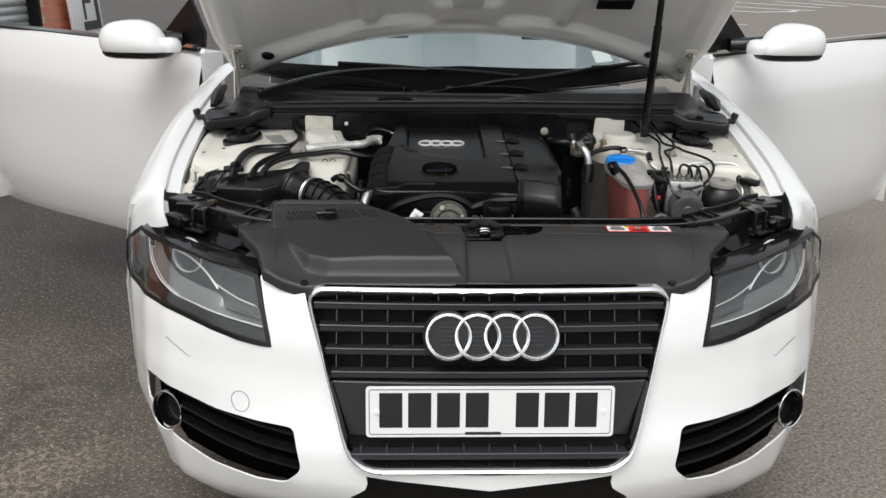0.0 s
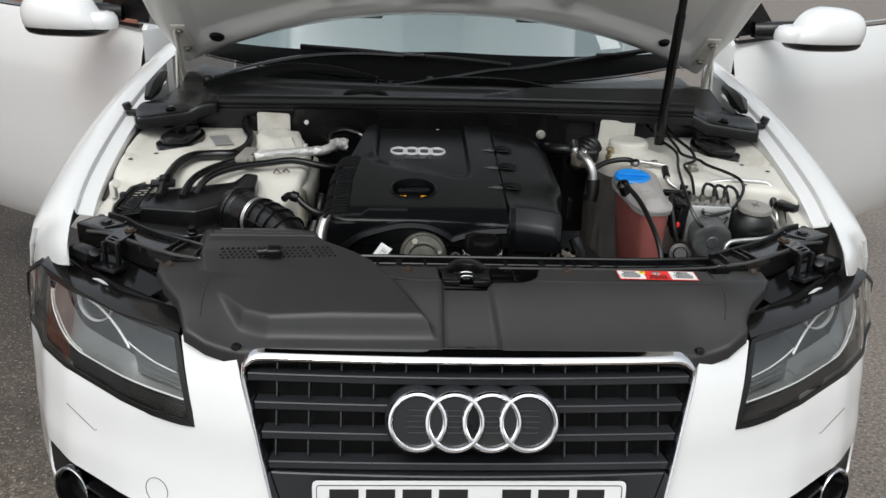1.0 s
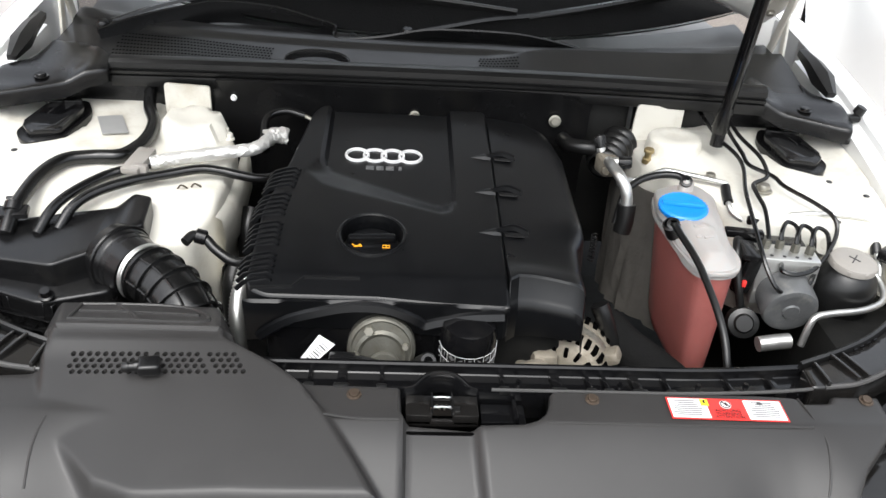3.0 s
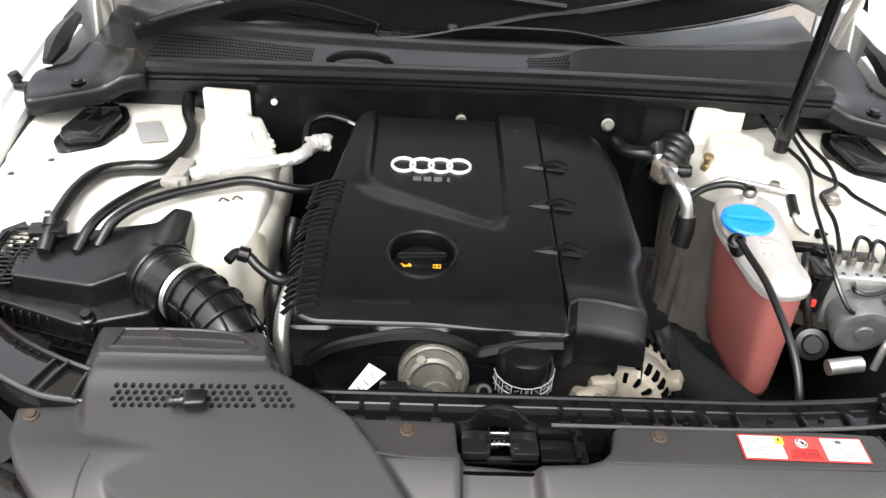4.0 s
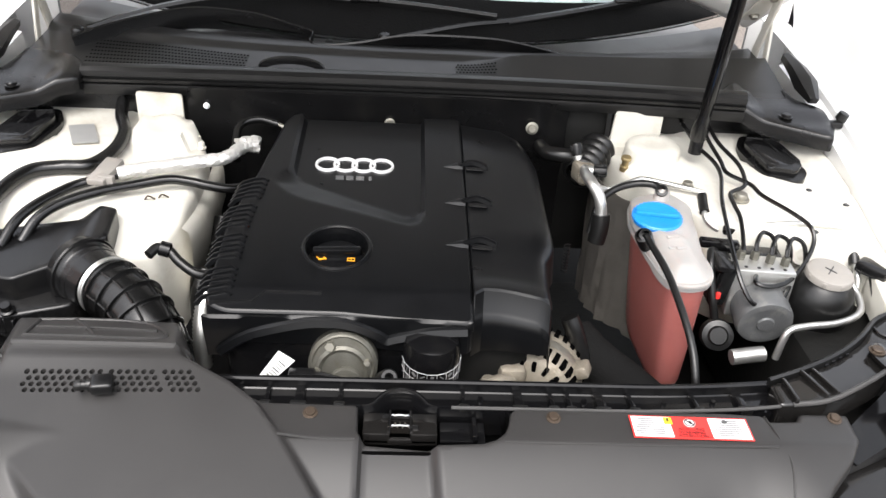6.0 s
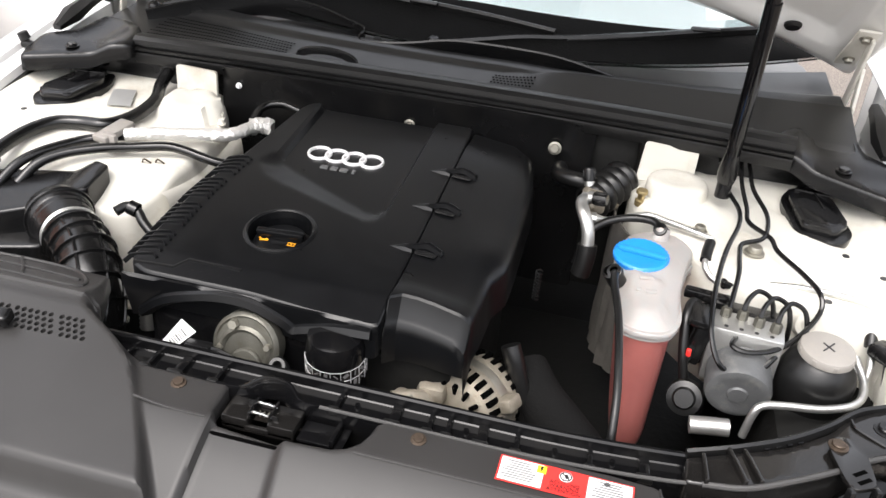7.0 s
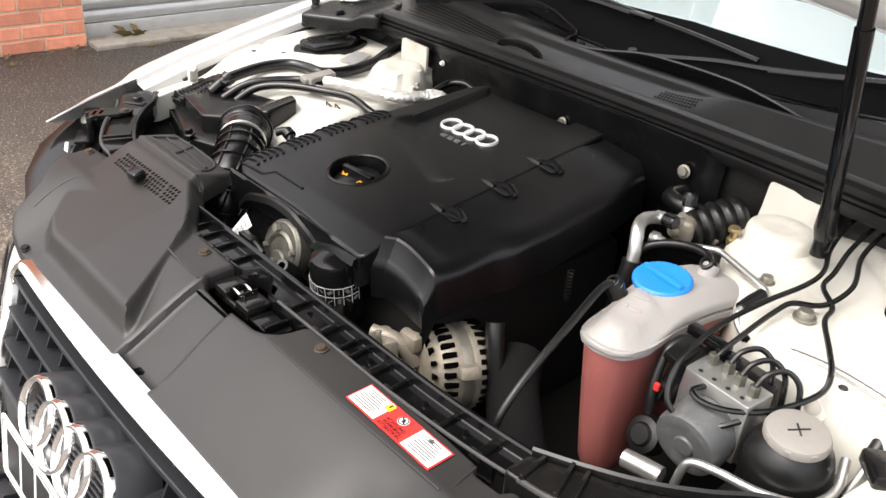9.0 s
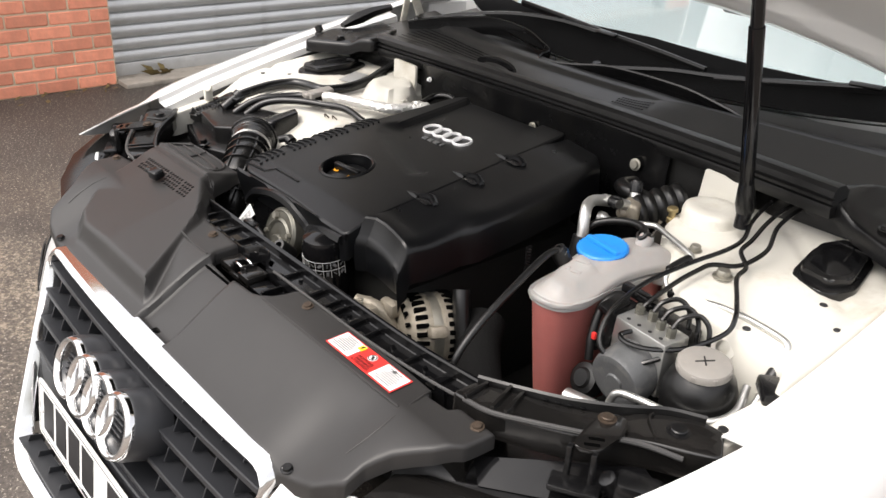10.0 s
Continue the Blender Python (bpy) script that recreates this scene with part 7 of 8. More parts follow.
for x, y, z in ((0.3695, 0.611, 0.8775), (0.426, 0.742, 0.890)):
    solo("hose_clip", lathe([(0.0065, -0.008), (0.0105, -0.007), (0.0115, -0.003), (0.0115, 0.000), (0.009, 0.001), (0.009, 0.004), (0.0105, 0.005), (0.0100, 0.009), (0.0060, 0.010)], axis((x, y, z), (-0.25, -0.6, 0.7)), 20), RUBBER, "black hose end clip on the coolant tank", "clip")

# ---- brake unit, pipes and reservoir ----
absu = thing("brake_control_unit", (0.555, 0.59, 0.75), "aluminium brake hydraulic block with grey motor", "brake unit")
bmx = Matrix.Translation((0.556, 0.597, 0.802)) @ pose(0, 0, 0, 0, 0, -6)
part("block", box((0, 0, 0), (0.094, 0.050, 0.086), 0.003, bmx), ALU, absu)
for i, (x, y) in enumerate(((-0.032, 0.010), (-0.010, 0.012), (0.012, 0.004), (0.034, 0.000))):
    part("port", lathe([(0, 0.014), (0.0055, 0.014), (0.0075, 0.011), (0.0075, 0.0)], bmx @ Matrix.Translation((x, y, 0.043)), 6), ZINC, absu)
    part("port_hole", lathe([(0, 0.0006), (0.003, 0.0006), (0.003, 0)], bmx @ Matrix.Translation((x * 0.9, -0.016, 0.0432)), 10), INK, absu)
mt = axis((0.556, 0.578, 0.785), (-0.04, -1, -0.20))
part("motor", lathe([(0.043, 0.0), (0.0435, 0.040), (0.041, 0.047), (0.034, 0.049), (0.028, 0.0475), (0.014, 0.0475), (0.012, 0.050), (0, 0.050)], mt, 40), GREYM, absu, "grey cylindrical pump motor")
part("controller", box((0.550, 0.640, 0.795), (0.105, 0.040, 0.095), 0.006, pose(0, 0, 0, 0, 0, -6)), BLACKP, absu, "black control box")
plug = part("connector", merged(box((0.497, 0.604, 0.812), (0.022, 0.056, 0.070), 0.004, pose(0, 0, 0, 0, 10, 0)), box((0.491, 0.596, 0.846), (0.026, 0.044, 0.012), 0.003, pose(0, 0, 0, 8, 12, 0)), box((0.486, 0.588, 0.792), (0.012, 0.038, 0.030), 0.003, pose(0, 0, 0, 0, 10, 0))), BLACKP, absu, "black loom connector")
part("lever", merged(box((0.484, 0.606, 0.826), (0.006, 0.012, 0.050), 0.002, pose(0, 0, 0, 18, 10, 0)), box((0.500, 0.642, 0.852), (0.062, 0.016, 0.014), 0.003, pose(0, 0, 0, 0, 0, -8))), GLOSSB, plug)
for k in range(4):
    part("plug_rib", box((0.4845, 0.584 + 0.011 * k, 0.818), (0.003, 0.004, 0.030), 0.001, pose(0, 0, 0, 0, 10, 0)), BLACKP, plug)
part("plug_cable", tube([(0.490, 0.628, 0.845), (0.479, 0.615, 0.852), (0.474, 0.590, 0.838), (0.478, 0.570, 0.80), (0.486, 0.560, 0.765)], 0.0065, 10, 5), RUBBER, plug)
part("red_lock", box((0.4850, 0.566, 0.803), (0.007, 0.006, 0.011), 0.0015), RED, absu, "red locking tab")
pipes = (
    [(0.512, 1.005, 0.935), (0.515, 0.94, 0.926), (0.524, 0.884, 0.915), (0.541, 0.835, 0.906), (0.540, 0.790, 0.900), (0.522, 0.722, 0.890), (0.508, 0.640, 0.878), (0.504, 0.580, 0.858), (0.508, 0.550, 0.838), (0.520, 0.533, 0.818), (0.538, 0.535, 0.806), (0.558, 0.545, 0.803), (0.578, 0.550, 0.812), (0.596, 0.572, 0.822)],
    [(0.548, 1.005, 0.940), (0.545, 0.945, 0.932), (0.546, 0.892, 0.921), (0.553, 0.840, 0.908), (0.556, 0.806, 0.900), (0.586, 0.772, 0.896), (0.594, 0.735, 0.894), (0.625, 0.685, 0.890), (0.645, 0.652, 0.882), (0.646, 0.630, 0.864), (0.618, 0.592, 0.842), (0.585, 0.562, 0.834), (0.553, 0.550, 0.832), (0.535, 0.556, 0.834), (0.540, 0.575, 0.836)],
    [(0.560, 1.005, 0.935), (0.560, 0.945, 0.929), (0.564, 0.890, 0.919), (0.583, 0.835, 0.906), (0.582, 0.790, 0.898), (0.572, 0.765, 0.894), (0.545, 0.748, 0.890), (0.540, 0.715, 0.887), (0.538, 0.670, 0.882), (0.530, 0.620, 0.862), (0.526, 0.606, 0.848)])
for pts in pipes:
    solo("brake_pipe", tube(pts, 0.0037, 8, 5), HOSE, "thin black coated steel brake pipe", "pipe", "brake pipes")
for i, (x, y) in enumerate(((-0.010, 0.012), (0.012, 0.004), (0.034, 0.0))):
    b0 = bmx @ Vector((x, y, 0.056))
    pts = [b0, b0 + Vector((0.004, 0.012, 0.013)), b0 + Vector((0.018, 0.030, 0.018)), b0 + Vector((0.036, 0.030, 0.009)), b0 + Vector((0.044, 0.024, -0.016)), b0 + Vector((0.046, 0.024, -0.05))]
    solo("brake_pipe", tube(pts, 0.0036, 8, 5), HOSE, "short looped black brake pipe on the hydraulic block", "pipe", "brake pipes")
solo("pipe_clip", merged(box((0.543, 0.691, 0.8535), (0.046, 0.022, 0.016), 0.004, pose(0, 0, 0, 0, 0, 2)), box((0.543, 0.678, 0.8555), (0.040, 0.006, 0.010), 0.002)), BLACKP, "black plastic clip holding brake pipes", "clip")
res = thing("fluid_reservoir", (0.655, 0.575, 0.74), "black rubber-bodied fluid reservoir with beige ribbed cap", "reservoir")
rm = axis((0.655, 0.577, 0.836), (0.02, -0.10, 1)) @ Matrix.Diagonal((0.86, 0.86, 1, 1))
part("body", lathe([(0.030, 0.004), (0.040, -0.004), (0.052, -0.016), (0.058, -0.034), (0.058, -0.085), (0.050, -0.10), (0, -0.10)], rm, 40), RUBBER, res)
rcap = part("cap", lathe([(0, 0.0125), (0.034, 0.0125), (0.040, 0.0105), (0.042, 0.007), (0.042, 0.0), (0, 0.0)], rm, 40), BEIGE, res, "beige plastic cap with a cross mark")
part("cross_mark", merged(box((0, 0, 0), (0.030, 0.0022, 0.0012), 0, rm @ pose(0, 0, 0.0128, 0, 0, 40)), box((0, 0, 0), (0.022, 0.0022, 0.0012), 0, rm @ pose(0, 0, 0.0128, 0, 0, -60))), INK, rcap)
for k in range(8):
    a = 2 * math.pi * k / 8
    part("lug", box((0, 0, 0), (0.005, 0.009, 0.009), 0.002, rm @ pose(0.0400 * math.cos(a), 0.0400 * math.sin(a), 0.0045, 0, 0, math.degrees(a))), BEIGE, rcap)
solo("silver_pipe", tube([(0.568, 0.500, 0.735), (0.573, 0.502, 0.772), (0.582, 0.506, 0.785), (0.61, 0.512, 0.788), (0.66, 0.520, 0.790), (0.70, 0.540, 0.795), (0.712, 0.575, 0.803), (0.702, 0.61, 0.82)], 0.0055, 10, 6), ALU, "bent bare aluminium pipe", "pipe")
solo("silver_connector", tube([(0.500, 0.500, 0.735), (0.525, 0.502, 0.738), (0.550, 0.504, 0.740)], 0.012, 14, 3), ALU, "short aluminium hose connector", "pipe")
solo("wiring_loom", tube([(0.60, 0.47, 0.74), (0.63, 0.46, 0.765), (0.68, 0.465, 0.77), (0.72, 0.50, 0.775), (0.735, 0.56, 0.80), (0.742, 0.615, 0.835)], 0.006, 8, 5), RUBBER, "thin black wiring loom in the engine bay", "cable", "wiring")
solo("wiring_loom", tube([(0.58, 0.455, 0.73), (0.62, 0.445, 0.75), (0.68, 0.450, 0.755), (0.73, 0.49, 0.77)], 0.005, 8, 5), RUBBER, "thin black wiring loom in the engine bay", "cable", "wiring")
solo("cable_tie_block", box((0.738, 0.600, 0.838), (0.03, 0.05, 0.02), 0.005, pose(0, 0, 0, 0, 0, 40)), BLACKP, "black cable connector by the wing", "connector")
solo("round_grommet", lathe([(0.010, 0.012), (0.018, 0.012), (0.021, 0.004), (0.021, -0.02)], axis((0.640, 0.655, 0.832), (0.1, -0.9, 0.3)), 20), INNER, "white round pressing with dark centre hole", "bracket")
solo("rubber_mount", lathe([(0, 0.006), (0.013, 0.006), (0.016, 0.002), (0.024, 0.0), (0.026, -0.02), (0, -0.02)], axis((0.492, 0.545, 0.742), (-0.2, -0.9, 0.5)), 24), RUBBER, "black rubber mount bush", "mount")

# ---- air conditioning pipes by the tank ----
solo("aircon_pipe", tube([(0.324, 0.714, 0.835), (0.3235, 0.718, 0.862), (0.318, 0.725, 0.886), (0.308, 0.741, 0.901), (0.303, 0.765, 0.903), (0.307, 0.80, 0.895), (0.316, 0.842, 0.880)], 0.0097, 14, 6), ALU, "bent bare aluminium air conditioning pipe", "pipe", "aircon pipes")
pipe = solo("aircon_pipe", tube([(0.322, 0.767, 0.878), (0.345, 0.770, 0.879), (0.352, 0.773, 0.880), (0.400, 0.797, 0.886), (0.409, 0.799, 0.886), (0.420, 0.796, 0.886), (0.496, 0.763, 0.884), (0.502, 0.757, 0.880), (0.498, 0.735, 0.873), (0.496, 0.715, 0.866), (0.500, 0.705, 0.858), (0.512, 0.697, 0.850), (0.528, 0.693, 0.846), (0.56, 0.686, 0.856), (0.584, 0.682, 0.866), (0.640, 0.677, 0.874), (0.700, 0.669, 0.874), (0.718, 0.662, 0.870), (0.722, 0.650, 0.856), (0.721, 0.632, 0.836), (0.722, 0.606, 0.815), (0.718, 0.592, 0.79)], 0.0048, 10, 4), ALU, "thin bare aluminium air conditioning pipe", "pipe", "aircon pipes")
part("pipe_sleeve", tube([(0.502, 0.758, 0.878), (0.498, 0.737, 0.8735), (0.496, 0.717, 0.8685)], 0.0082, 14, 3), RUBBER, pipe, "black rubber sleeve")
part("pipe_sleeve", tube([(0.722, 0.652, 0.858), (0.721, 0.640, 0.845), (0.721, 0.626, 0.831)], 0.0088, 14, 3), RUBBER, pipe, "black rubber sleeve")
part("pipe_end", lathe([(0, 0.010), (0.009, 0.010), (0.0105, 0.008), (0.0105, -0.002), (0.008, -0.004), (0.005, -0.016)], axis((0.326, 0.767, 0.878), (-1, -0.15, 0)), 16), ALU, pipe)
fit = thing("aircon_valve", (0.304, 0.86, 0.87), "aluminium service valves with black caps", "valve")
part("valve_body", merged(box((0.318, 0.856, 0.868), (0.034, 0.042, 0.036), 0.008, pose(0, 0, 0, 0, 0, 18), 3), tube([(0.322, 0.868, 0.862), (0.336, 0.886, 0.856), (0.352, 0.900, 0.850)], 0.013, 14, 4), lathe([(0, 0.006), (0.007, 0.006), (0.010, 0.002), (0.010, -0.01)], axis((0.312, 0.834, 0.866), (-0.3, -1, 0)), 12)), CAST, fit)
for at, d in (((0.309, 0.871, 0.879), (-0.2, 0.3, 0.93)), ((0.305, 0.795, 0.900), (0.9, -0.25, 0.12))):
    part("valve_stem", lathe([(0.0075, -0.004), (0.0075, 0.006), (0.0088, 0.007), (0.0088, 0.016), (0, 0.016)], axis(at, d), 14), ALU, fit)
    valve_cap = part("valve_cap", lathe([(0.0085, 0.014), (0.0102, 0.016), (0.0102, 0.034), (0.0085, 0.037), (0, 0.037)], axis(at, d), 14), BLACKP, fit, "black valve cap")
    for k in range(10):
        part("grip_rib", box((0, 0, 0), (0.0014, 0.0016, 0.017), 0.0004, axis(at, d) @ pose(0.0103 * math.cos(0.628 * k), 0.0103 * math.sin(0.628 * k), 0.0255, 0, 0, 36 * k), 1), BLACKP, valve_cap)
solo("bulkhead_hose", lathe([(0.024, -0.045)] + [(0.0345 - 0.005 * abs(((i % 6) - 3) / 3) ** 1.5, -0.043 + 0.0031 * i) for i in range(31)], axis((0.335, 0.905, 0.868), (0.5, 0.75, 0.25)), 28), RUBBER, "black ribbed rubber hose at the bulkhead", "hose")
solo("heater_hose", tube([(0.25, 0.95, 0.875), (0.255, 0.905, 0.882), (0.29, 0.885, 0.886), (0.32, 0.905, 0.876)], 0.014, 12, 5), RUBBER, "black heater hose at the bulkhead", "hose")
solo("rubber_hose", tube([(0.3237, 0.717, 0.858), (0.324, 0.714, 0.845), (0.323, 0.711, 0.828), (0.320, 0.709, 0.810)], 0.0150, 12, 4), RUBBER, "black rubber hose running down beside the engine", "hose")
solo("turbo_hose", tube([(0.27, 0.56, 0.72), (0.30, 0.52, 0.705), (0.342, 0.482, 0.69), (0.39, 0.45, 0.66), (0.44, 0.42, 0.60)], 0.036, 18, 6), MAT, "thick black rubber charge hose beside the alternator", "hose")
solo("turbo_hose", tube([(0.249, 0.522, 0.785), (0.258, 0.515, 0.765), (0.275, 0.505, 0.72), (0.30, 0.49, 0.66)], 0.014, 14, 5), RUBBER, "black hose beside the alternator", "hose")
solo("dipstick_spring", tube([(0.262 + 0.005 * math.cos(k * 1.25), 0.66 + 0.005 * math.sin(k * 1.25), 0.83 - 0.0011 * k) for k in range(46)], 0.0012, 5, 1), BLACKP, "small coiled cable sleeve beside the cover", "cable")

# grey creased sheet added so the white inner wing side looks shaded
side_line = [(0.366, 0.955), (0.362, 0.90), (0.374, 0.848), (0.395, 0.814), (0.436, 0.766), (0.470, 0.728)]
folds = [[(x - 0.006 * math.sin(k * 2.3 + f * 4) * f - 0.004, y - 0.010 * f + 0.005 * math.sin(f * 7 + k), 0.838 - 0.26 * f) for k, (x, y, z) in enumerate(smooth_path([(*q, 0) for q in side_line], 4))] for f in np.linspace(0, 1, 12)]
solo("wing_side_sheet", thicken(loft(folds), 0.003), CLOTH, "creased grey sheet added to darken the inner wing side", "heat shield", angle=60)

# ---- air filter box and intake ----
abox = thing("air_filter_box", (-0.58, 0.57, 0.72), "matt black plastic air filter housing with ribs", "air filter")
LID = [(-0.668, 0.530), (-0.548, 0.505), (-0.500, 0.533), (-0.436, 0.584), (-0.440, 0.652), (-0.470, 0.662), (-0.490, 0.640), (-0.560, 0.628), (-0.640, 0.612), (-0.676, 0.590)]


def lid_h(p):
    x, y = p[:, 0], p[:, 1]
    return 0.838 + 0.16 * (y - 0.52) + 0.05 * (x + 0.56) + 0.010 * smoothstep(-0.50, -0.46, x)


part("lid", shell(rounded(LID, 0.006, 3), [], lid_h, 0.010, 0.004, 0.055), BLACKP, abox, "sloping moulded lid", 50)
BASE = [(-0.728, 0.548), (-0.700, 0.520), (-0.560, 0.470), (-0.470, 0.500), (-0.435, 0.580), (-0.455, 0.665), (-0.690, 0.640)]
part("base", shell(rounded(BASE, 0.012, 3), [], lambda p: 0.800 + 0.10 * (p[:, 1] - 0.52), 0.02, 0.006, 0.12), BLACKP, abox, "ribbed lower tray")
part("border_rail", tube([(-0.720, 0.527, 0.815), (-0.708, 0.575, 0.833), (-0.696, 0.622, 0.850), (-0.652, 0.616, 0.856)], 0.0035, 8, 4), GLOSSB, abox)
part("border_rail", tube([(-0.682, 0.522, 0.822), (-0.672, 0.565, 0.838), (-0.660, 0.610, 0.853)], 0.0028, 8, 4), GLOSSB, abox)
for k in range(13):
    f = k / 12
    a, b = Vector((-0.720, 0.527, 0.815)).lerp(Vector((-0.696, 0.620, 0.850)), f), Vector((-0.662, 0.519, 0.827)).lerp(Vector((-0.650, 0.606, 0.856)), f)
    part("ladder_rib", tube([a, b], 0.0016, 5, 1), GLOSSB, abox)
for k in range(12):
    part("rib", box((-0.700 + 0.005 * (k % 2) + 0.002 * k, 0.535 + 0.0075 * k, 0.812 + 0.0008 * k), (0.040, 0.0025, 0.030), 0.0005, pose(0, 0, 0, 0, 20, 14), 1), BLACKP, abox)
part("side_ridge", sweep([Vector(p) for p in ((-0.735, 0.545, 0.812), (-0.706, 0.618, 0.846), (-0.68, 0.632, 0.852))], [(-0.004, -0.008), (0.004, -0.008), (0.004, 0.006), (-0.004, 0.006)]), BLACKP, abox)
for k in range(16):
    f = k / 15
    a = Vector((-0.700, 0.522, 0.800)).lerp(Vector((-0.500, 0.470, 0.790)), f)
    part("rib", box(a + Vector((0, -0.006, -0.030)), (0.003, 0.012, 0.055), 0.0008, pose(0, 0, 0, 0, 0, -15), 1), BLACKP, abox)
for at in ((-0.548, 0.478, 0.800), (-0.72, 0.60, 0.83)):
    bolt("lid_screw", at, (0, -0.3, 1), 0.011, abox, BLACKP, 0.014)
part("outlet", lathe([(0.036, -0.040), (0.047, -0.030), (0.0525, -0.012), (0.0515, -0.009), (0.0485, -0.008), (0.048, -0.001), (0.0470, 0.001), (0.0460, 0.002), (0.0455, 0.010), (0.0445, 0.011), (0.044, 0.034), (0.040, 0.034)], axis((-0.456, 0.545, 0.822), (0.77, -0.62, -0.10)), 40), BLACKP, abox, "stepped round outlet spigot", 28)
for k in range(9):
    f = k / 8
    a = Vector((-0.690, 0.518, 0.792)).lerp(Vector((-0.505, 0.466, 0.782)), f)
    part("lattice_rib", tube([a, a + Vector((0.030, -0.012, -0.040))], 0.0014, 5, 1), BLACKP, abox)
    part("lattice_rib", tube([a + Vector((0.030, -0.008, 0.0)), a + Vector((0.0, -0.014, -0.040))], 0.0014, 5, 1), BLACKP, abox)
for z in (0.772, 0.752):
    part("lattice_rib", tube([(-0.692, 0.506, z), (-0.50, 0.452, z - 0.008)], 0.0018, 5, 1), BLACKP, abox)
hpath = smooth_path([(-0.431, 0.526, 0.820), (-0.407, 0.507, 0.818), (-0.376, 0.483, 0.811), (-0.348, 0.453, 0.795), (-0.331, 0.429, 0.766), (-0.326, 0.415, 0.715), (-0.326, 0.41, 0.66)], 10)
ihose = thing("intake_hose", (-0.38, 0.48, 0.74), "black ribbed rubber intake hose with steel clamp", "hose")
part("hose", sweep(hpath, circle(0.041, 24)), HOSE, ihose)
for i in range(8, len(hpath) - 6, 6):
    d = (hpath[i + 1] - hpath[i - 1])
    part("rib", lathe([(0.0405, -0.0028), (0.0460, -0.0016), (0.0460, 0.0016), (0.0405, 0.0028)], axis(hpath[i], d), 32), HOSE, ihose)
for a in (0.3, 1.2, 2.1, 3.0):
    pts = []
    for i in range(8, len(hpath) - 6, 3):
        d = (hpath[i + 1] - hpath[i - 1]).normalized()
        m = axis(hpath[i], d)
        side_v = d.cross(Vector((0, 0, 1))).normalized()
        up_v = side_v.cross(d)
        pts.append(hpath[i] + side_v * 0.042 * math.cos(a) + up_v * 0.042 * math.sin(a))
    part("rib", tube(pts, 0.0024, 6, 2), HOSE, ihose)
clampm = axis(hpath[4], hpath[5] - hpath[3])
part("clamp", lathe([(0.0420, -0.0042), (0.0440, -0.0042), (0.0446, -0.003), (0.0440, -0.002), (0.0440, 0.002), (0.0446, 0.003), (0.0440, 0.0042), (0.0420, 0.0042)], clampm, 36), ALU, ihose, "steel hose clamp band")
part("clamp_screw", box((0, 0, 0), (0.016, 0.012, 0.012), 0.003, clampm @ Matrix.Translation((0.012, -0.046, 0))), STEEL, ihose)
part("elbow", tube([(-0.372, 0.560, 0.848), (-0.362, 0.575, 0.852), (-0.345, 0.575, 0.846), (-0.33, 0.565, 0.835), (-0.305, 0.555, 0.822), (-0.285, 0.56, 0.818), (-0.272, 0.575, 0.82)], 0.0075, 12, 5), RUBBER, ihose, "black breather elbow")
part("elbow_collar", lathe([(0.008, -0.009), (0.0115, -0.007), (0.0115, 0.007), (0.008, 0.009)], axis((-0.352, 0.576, 0.849), (1, 0, -0.3)), 16), BLACKP, ihose)
flex = smooth_path([(-0.278, 0.565, 0.815), (-0.286, 0.545, 0.80), (-0.292, 0.520, 0.775), (-0.292, 0.500, 0.745), (-0.290, 0.49, 0.70)], 14)
solo("flexible_duct", sweep(flex, circle(0.0115, 16), scales=[1.0 + 0.16 * (i % 2) for i in range(len(flex))]), ALU, "corrugated silver flexible duct beside the engine", "duct", angle=80)

# ---- hoses and wiring over the inner wing ----
for pts, r, label in (
        ([(-0.634, 0.572, 0.845), (-0.632, 0.598, 0.862), (-0.629, 0.622, 0.872), (-0.622, 0.687, 0.884), (-0.601, 0.738, 0.889), (-0.562, 0.757, 0.889), (-0.520, 0.762, 0.890), (-0.502, 0.795, 0.890), (-0.492, 0.835, 0.894), (-0.494, 0.886, 0.901), (-0.513, 0.935, 0.909), (-0.524, 0.985, 0.918)], 0.0115, "thick black taped wiring loom over the inner wing"),
        ([(-0.590, 0.575, 0.845), (-0.577, 0.612, 0.868), (-0.557, 0.648, 0.879), (-0.526, 0.697, 0.883), (-0.500, 0.716, 0.886), (-0.472, 0.732, 0.889), (-0.455, 0.738, 0.890)], 0.0080, "black rubber vacuum hose over the inner wing"),
        ([(-0.565, 0.590, 0.845), (-0.550, 0.622, 0.868), (-0.523, 0.652, 0.879), (-0.478, 0.684, 0.884), (-0.430, 0.712, 0.884), (-0.383, 0.731, 0.886), (-0.350, 0.735, 0.882), (-0.321, 0.735, 0.876), (-0.286, 0.742, 0.868), (-0.262, 0.765, 0.864)], 0.0080, "black rubber vacuum hose over the inner wing"),
        ([(-0.292, 0.835, 0.878), (-0.302, 0.885, 0.892), (-0.300, 0.925, 0.905), (-0.270, 0.942, 0.910), (-0.235, 0.942, 0.902)], 0.0075, "black rubber hose at the back of the engine")):
    solo("engine_hose", tube(pts, r, 12, 6, None), HOSE, label, "hose", "engine hoses")
solo("loom_collar", merged(box((-0.634, 0.600, 0.866), (0.052, 0.026, 0.010), 0.003, pose(0, 0, 0, 10, 0, 10)), lathe([(0.0115, -0.006), (0.0150, -0.005), (0.0150, 0.008), (0.0115, 0.010)], axis((-0.631, 0.608, 0.868), (0, 0.7, 0.5)), 20)), BLACKP, "black plastic loom collar behind the filter box", "collar")


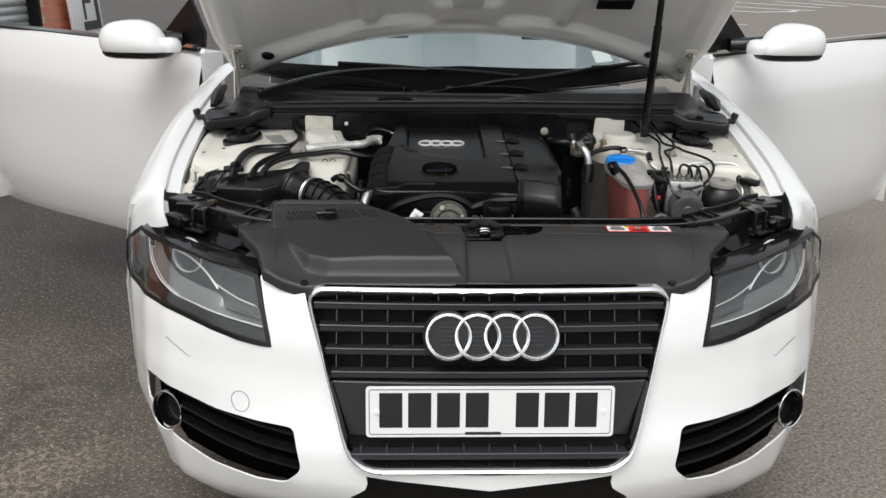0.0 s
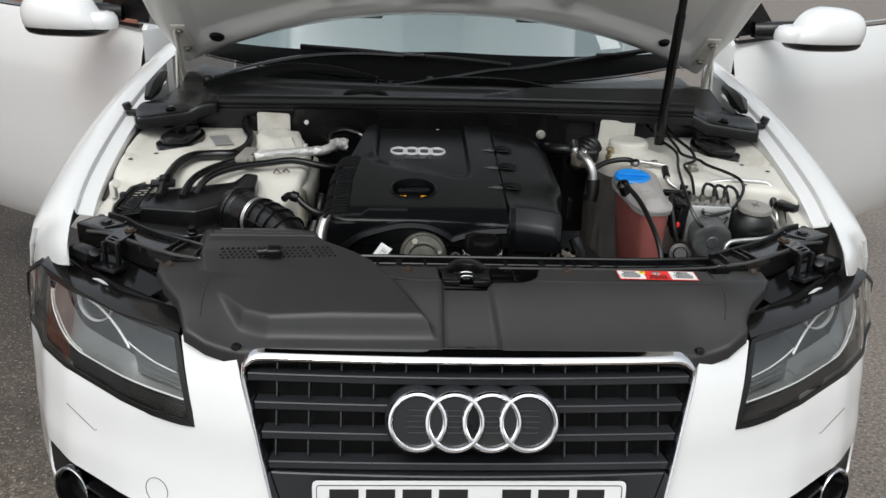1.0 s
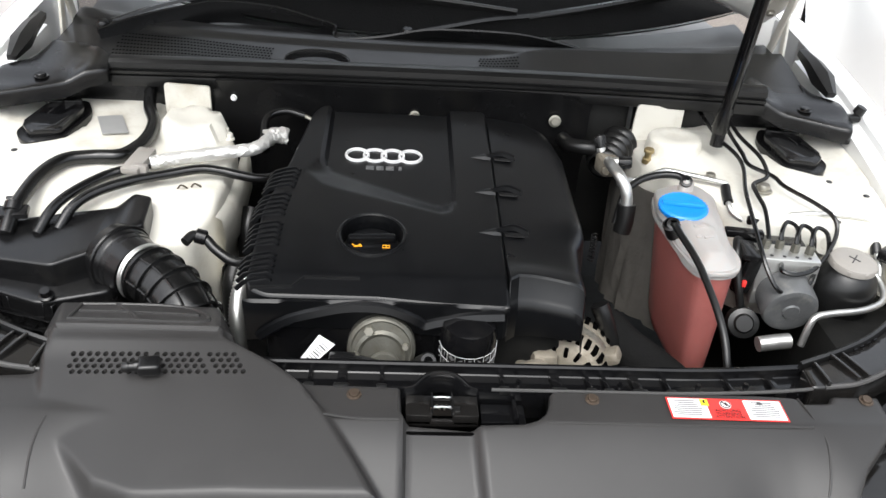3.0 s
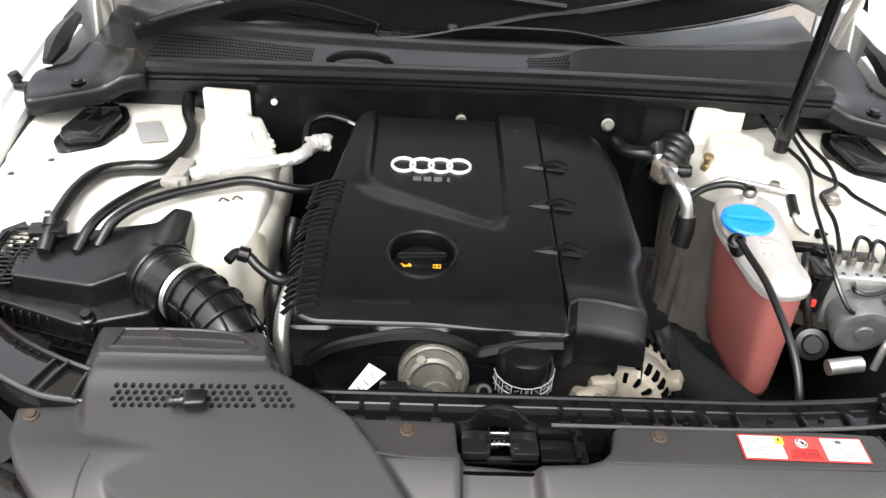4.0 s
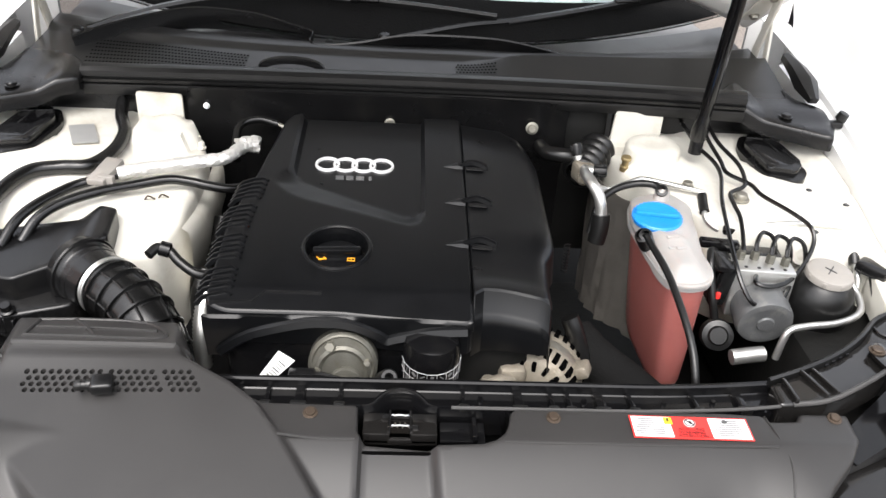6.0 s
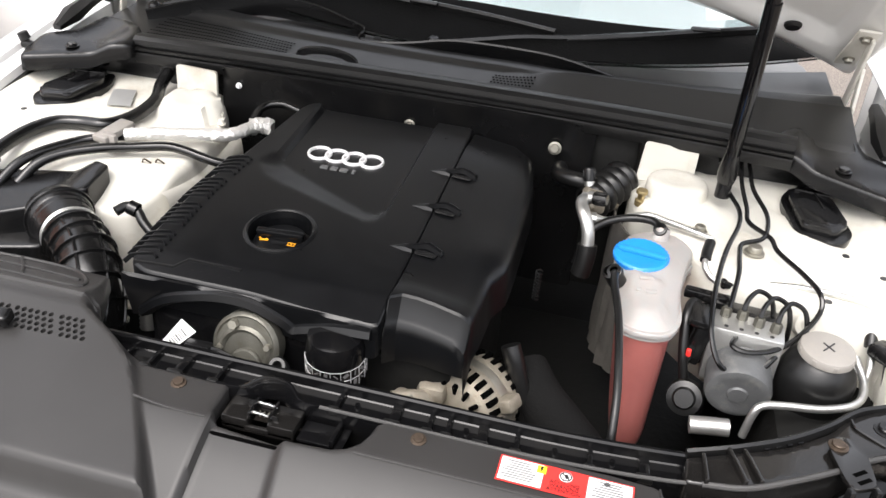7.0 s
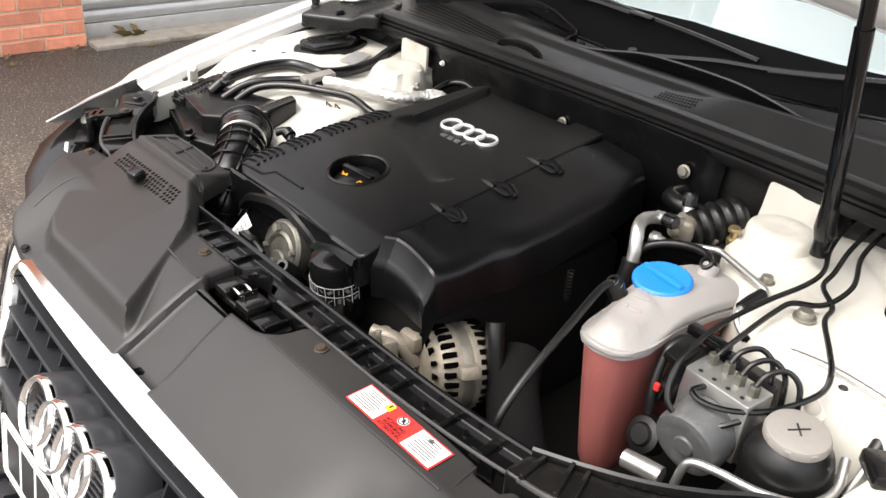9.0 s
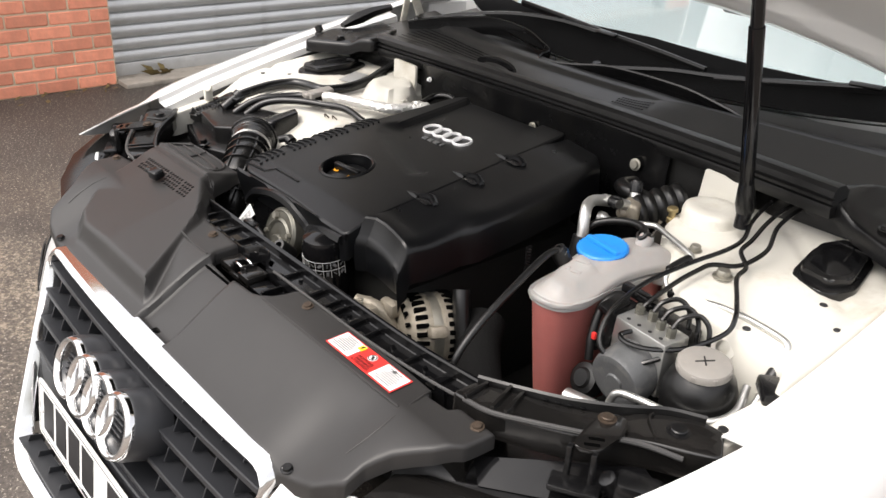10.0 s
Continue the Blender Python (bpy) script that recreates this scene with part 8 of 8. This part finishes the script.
def crumple(bm, by=0.0022):
    rc = random.Random(11)
    for v in bm.verts:
        v.co += Vector((rc.uniform(-by, by), rc.uniform(-by, by), rc.uniform(-by, by)))
    return bm


solo("foil_pipe", crumple(tube([(-0.462, 0.735, 0.892), (-0.44, 0.744, 0.894), (-0.40, 0.763, 0.894), (-0.35, 0.786, 0.893), (-0.312, 0.802, 0.893), (-0.296, 0.822, 0.894), (-0.288, 0.848, 0.894), (-0.274, 0.866, 0.893)], 0.0108, 18, 9, None), 0.0010), FOIL, "pipe wrapped in crumpled silver foil", "pipe", angle=20)
solo("foil_pipe", crumple(tube([(-0.292, 0.858, 0.893), (-0.275, 0.870, 0.893), (-0.258, 0.872, 0.890)], 0.0145, 10, 4, None)), FOIL, "crumpled silver foil end of a pipe", "pipe", angle=15)
solo("hose_clip", merged(box((-0.478, 0.728, 0.898), (0.030, 0.068, 0.012), 0.003, pose(0, 0, 0, 8, 0, -12)), box((-0.470, 0.705, 0.888), (0.026, 0.010, 0.03), 0.002, pose(0, 0, 0, 0, 0, -12))), BEIGE, "beige plastic clip holding two hoses", "clip")
solo("pipe_end", tube([(-0.235, 0.942, 0.902), (-0.226, 0.941, 0.898), (-0.212, 0.938, 0.892)], 0.004, 8, 3), STEEL, "small steel pipe end at the engine", "pipe")
for x, y in ((-0.415, 0.705), (-0.395, 0.712)):
    solo("wire_clip", tube([(x, y, 0.862), (x + 0.008, y - 0.006, 0.872), (x + 0.016, y, 0.864)], 0.0015, 6, 3), RUSTY, "small rusty wire clip on the inner wing", "clip")
solo("bay_bracket", merged(box((-0.735, 0.585, 0.855), (0.012, 0.020, 0.035), 0.003), lathe([(0, 0.006), (0.009, 0.005), (0.010, 0)], axis((-0.728, 0.582, 0.868), (0.6, -0.6, 0.5)), 12)), INNER, "small white bracket at the wing edge", "bracket")
for k, (x, y, z, s) in enumerate(((-0.318, 0.66, 0.70, 0.06), (-0.316, 0.80, 0.72, 0.06))):
    solo("engine_pipe", tube([(x, y, z + s), (x - 0.006, y - 0.03, z + s * 0.4), (x, y - 0.05, z - s)], 0.016, 12, 4), RUBBER, "black hose between the engine and inner wing", "hose", "engine hoses")

rail = [[Vector((-0.3435 + dx, y, z0 - 0.012 * math.sin((y - 0.66) * 16))) for y in np.linspace(0.64, 0.90, 16)] for dx, z0 in ((0.0, 0.845), (0.010, 0.838), (0.013, 0.815), (0.012, 0.765), (0.004, 0.752), (0.0, 0.72))]
part("chassis_rail", loft(rail), INNER, car, "grubby white pressed chassis rail", 60)

# ---- bricks of the pier, each its own piece ----
bk = bmesh.new()
bmesh.ops.create_cube(bk, size=1)
bmesh.ops.scale(bk, vec=(0.10, 0.215, 0.065), verts=bk.verts)
bmesh.ops.bevel(bk, geom=bk.edges[:], offset=0.005, segments=1, affect="EDGES")
brick0 = part("brick", bk, BRICK, wall)
brick_me, first = brick0.data, True
hk = bmesh.new()
bmesh.ops.create_cube(hk, size=1)
bmesh.ops.scale(hk, vec=(0.10, 0.1025, 0.065), verts=hk.verts)
bmesh.ops.bevel(hk, geom=hk.edges[:], offset=0.005, segments=1, affect="EDGES")
half0 = part("brick", hk, BRICK, wall)
half_me = half0.data
rb_ = random.Random(8)
spots = []
for course in range(18):
    z = 0.035 + course * 0.075
    end = 1.495
    if course % 2:
        spots.append((half_me, end - 0.051, z))
        end -= 0.1125
    for k in range(7):
        spots.append((brick_me, end - 0.1075 - 0.225 * k, z))
for i, (me, y, z) in enumerate(spots):
    ob = brick0 if (me is brick_me and first) else new("brick", me)
    first = first and me is not brick_me
    ob.parent = wall
    ob.location = (WALL_X - 0.054 + rb_.uniform(-0.0015, 0.002), y, z)
bpy.data.objects.remove(half0)
far = bmesh.new()
for course in range(39):
    z = 0.035 + course * 0.075
    for y0, n in ((7.07, 6), (0.03, 7)):
        for k in range(n):
            y = y0 + 0.225 * k + (0.1125 if course % 2 else 0)
            if y < 1.40 or 7.0 < y < 8.35:
                if -0.19 < y < 1.6 and course < 18:
                    continue
                v = [far.verts.new((WALL_X - 0.054 + a * 0.05, y + b * 0.1075, z + c * 0.0325)) for a in (-1, 1) for b in (-1, 1) for c in (-1, 1)]
                for f in ((4, 6, 7, 5), (0, 4, 5, 1), (2, 3, 7, 6), (1, 5, 7, 3), (0, 2, 6, 4)):
                    far.faces.new([v[j] for j in f])
tagged(part("brickwork", far, BRICK, wall), kind="stuff")
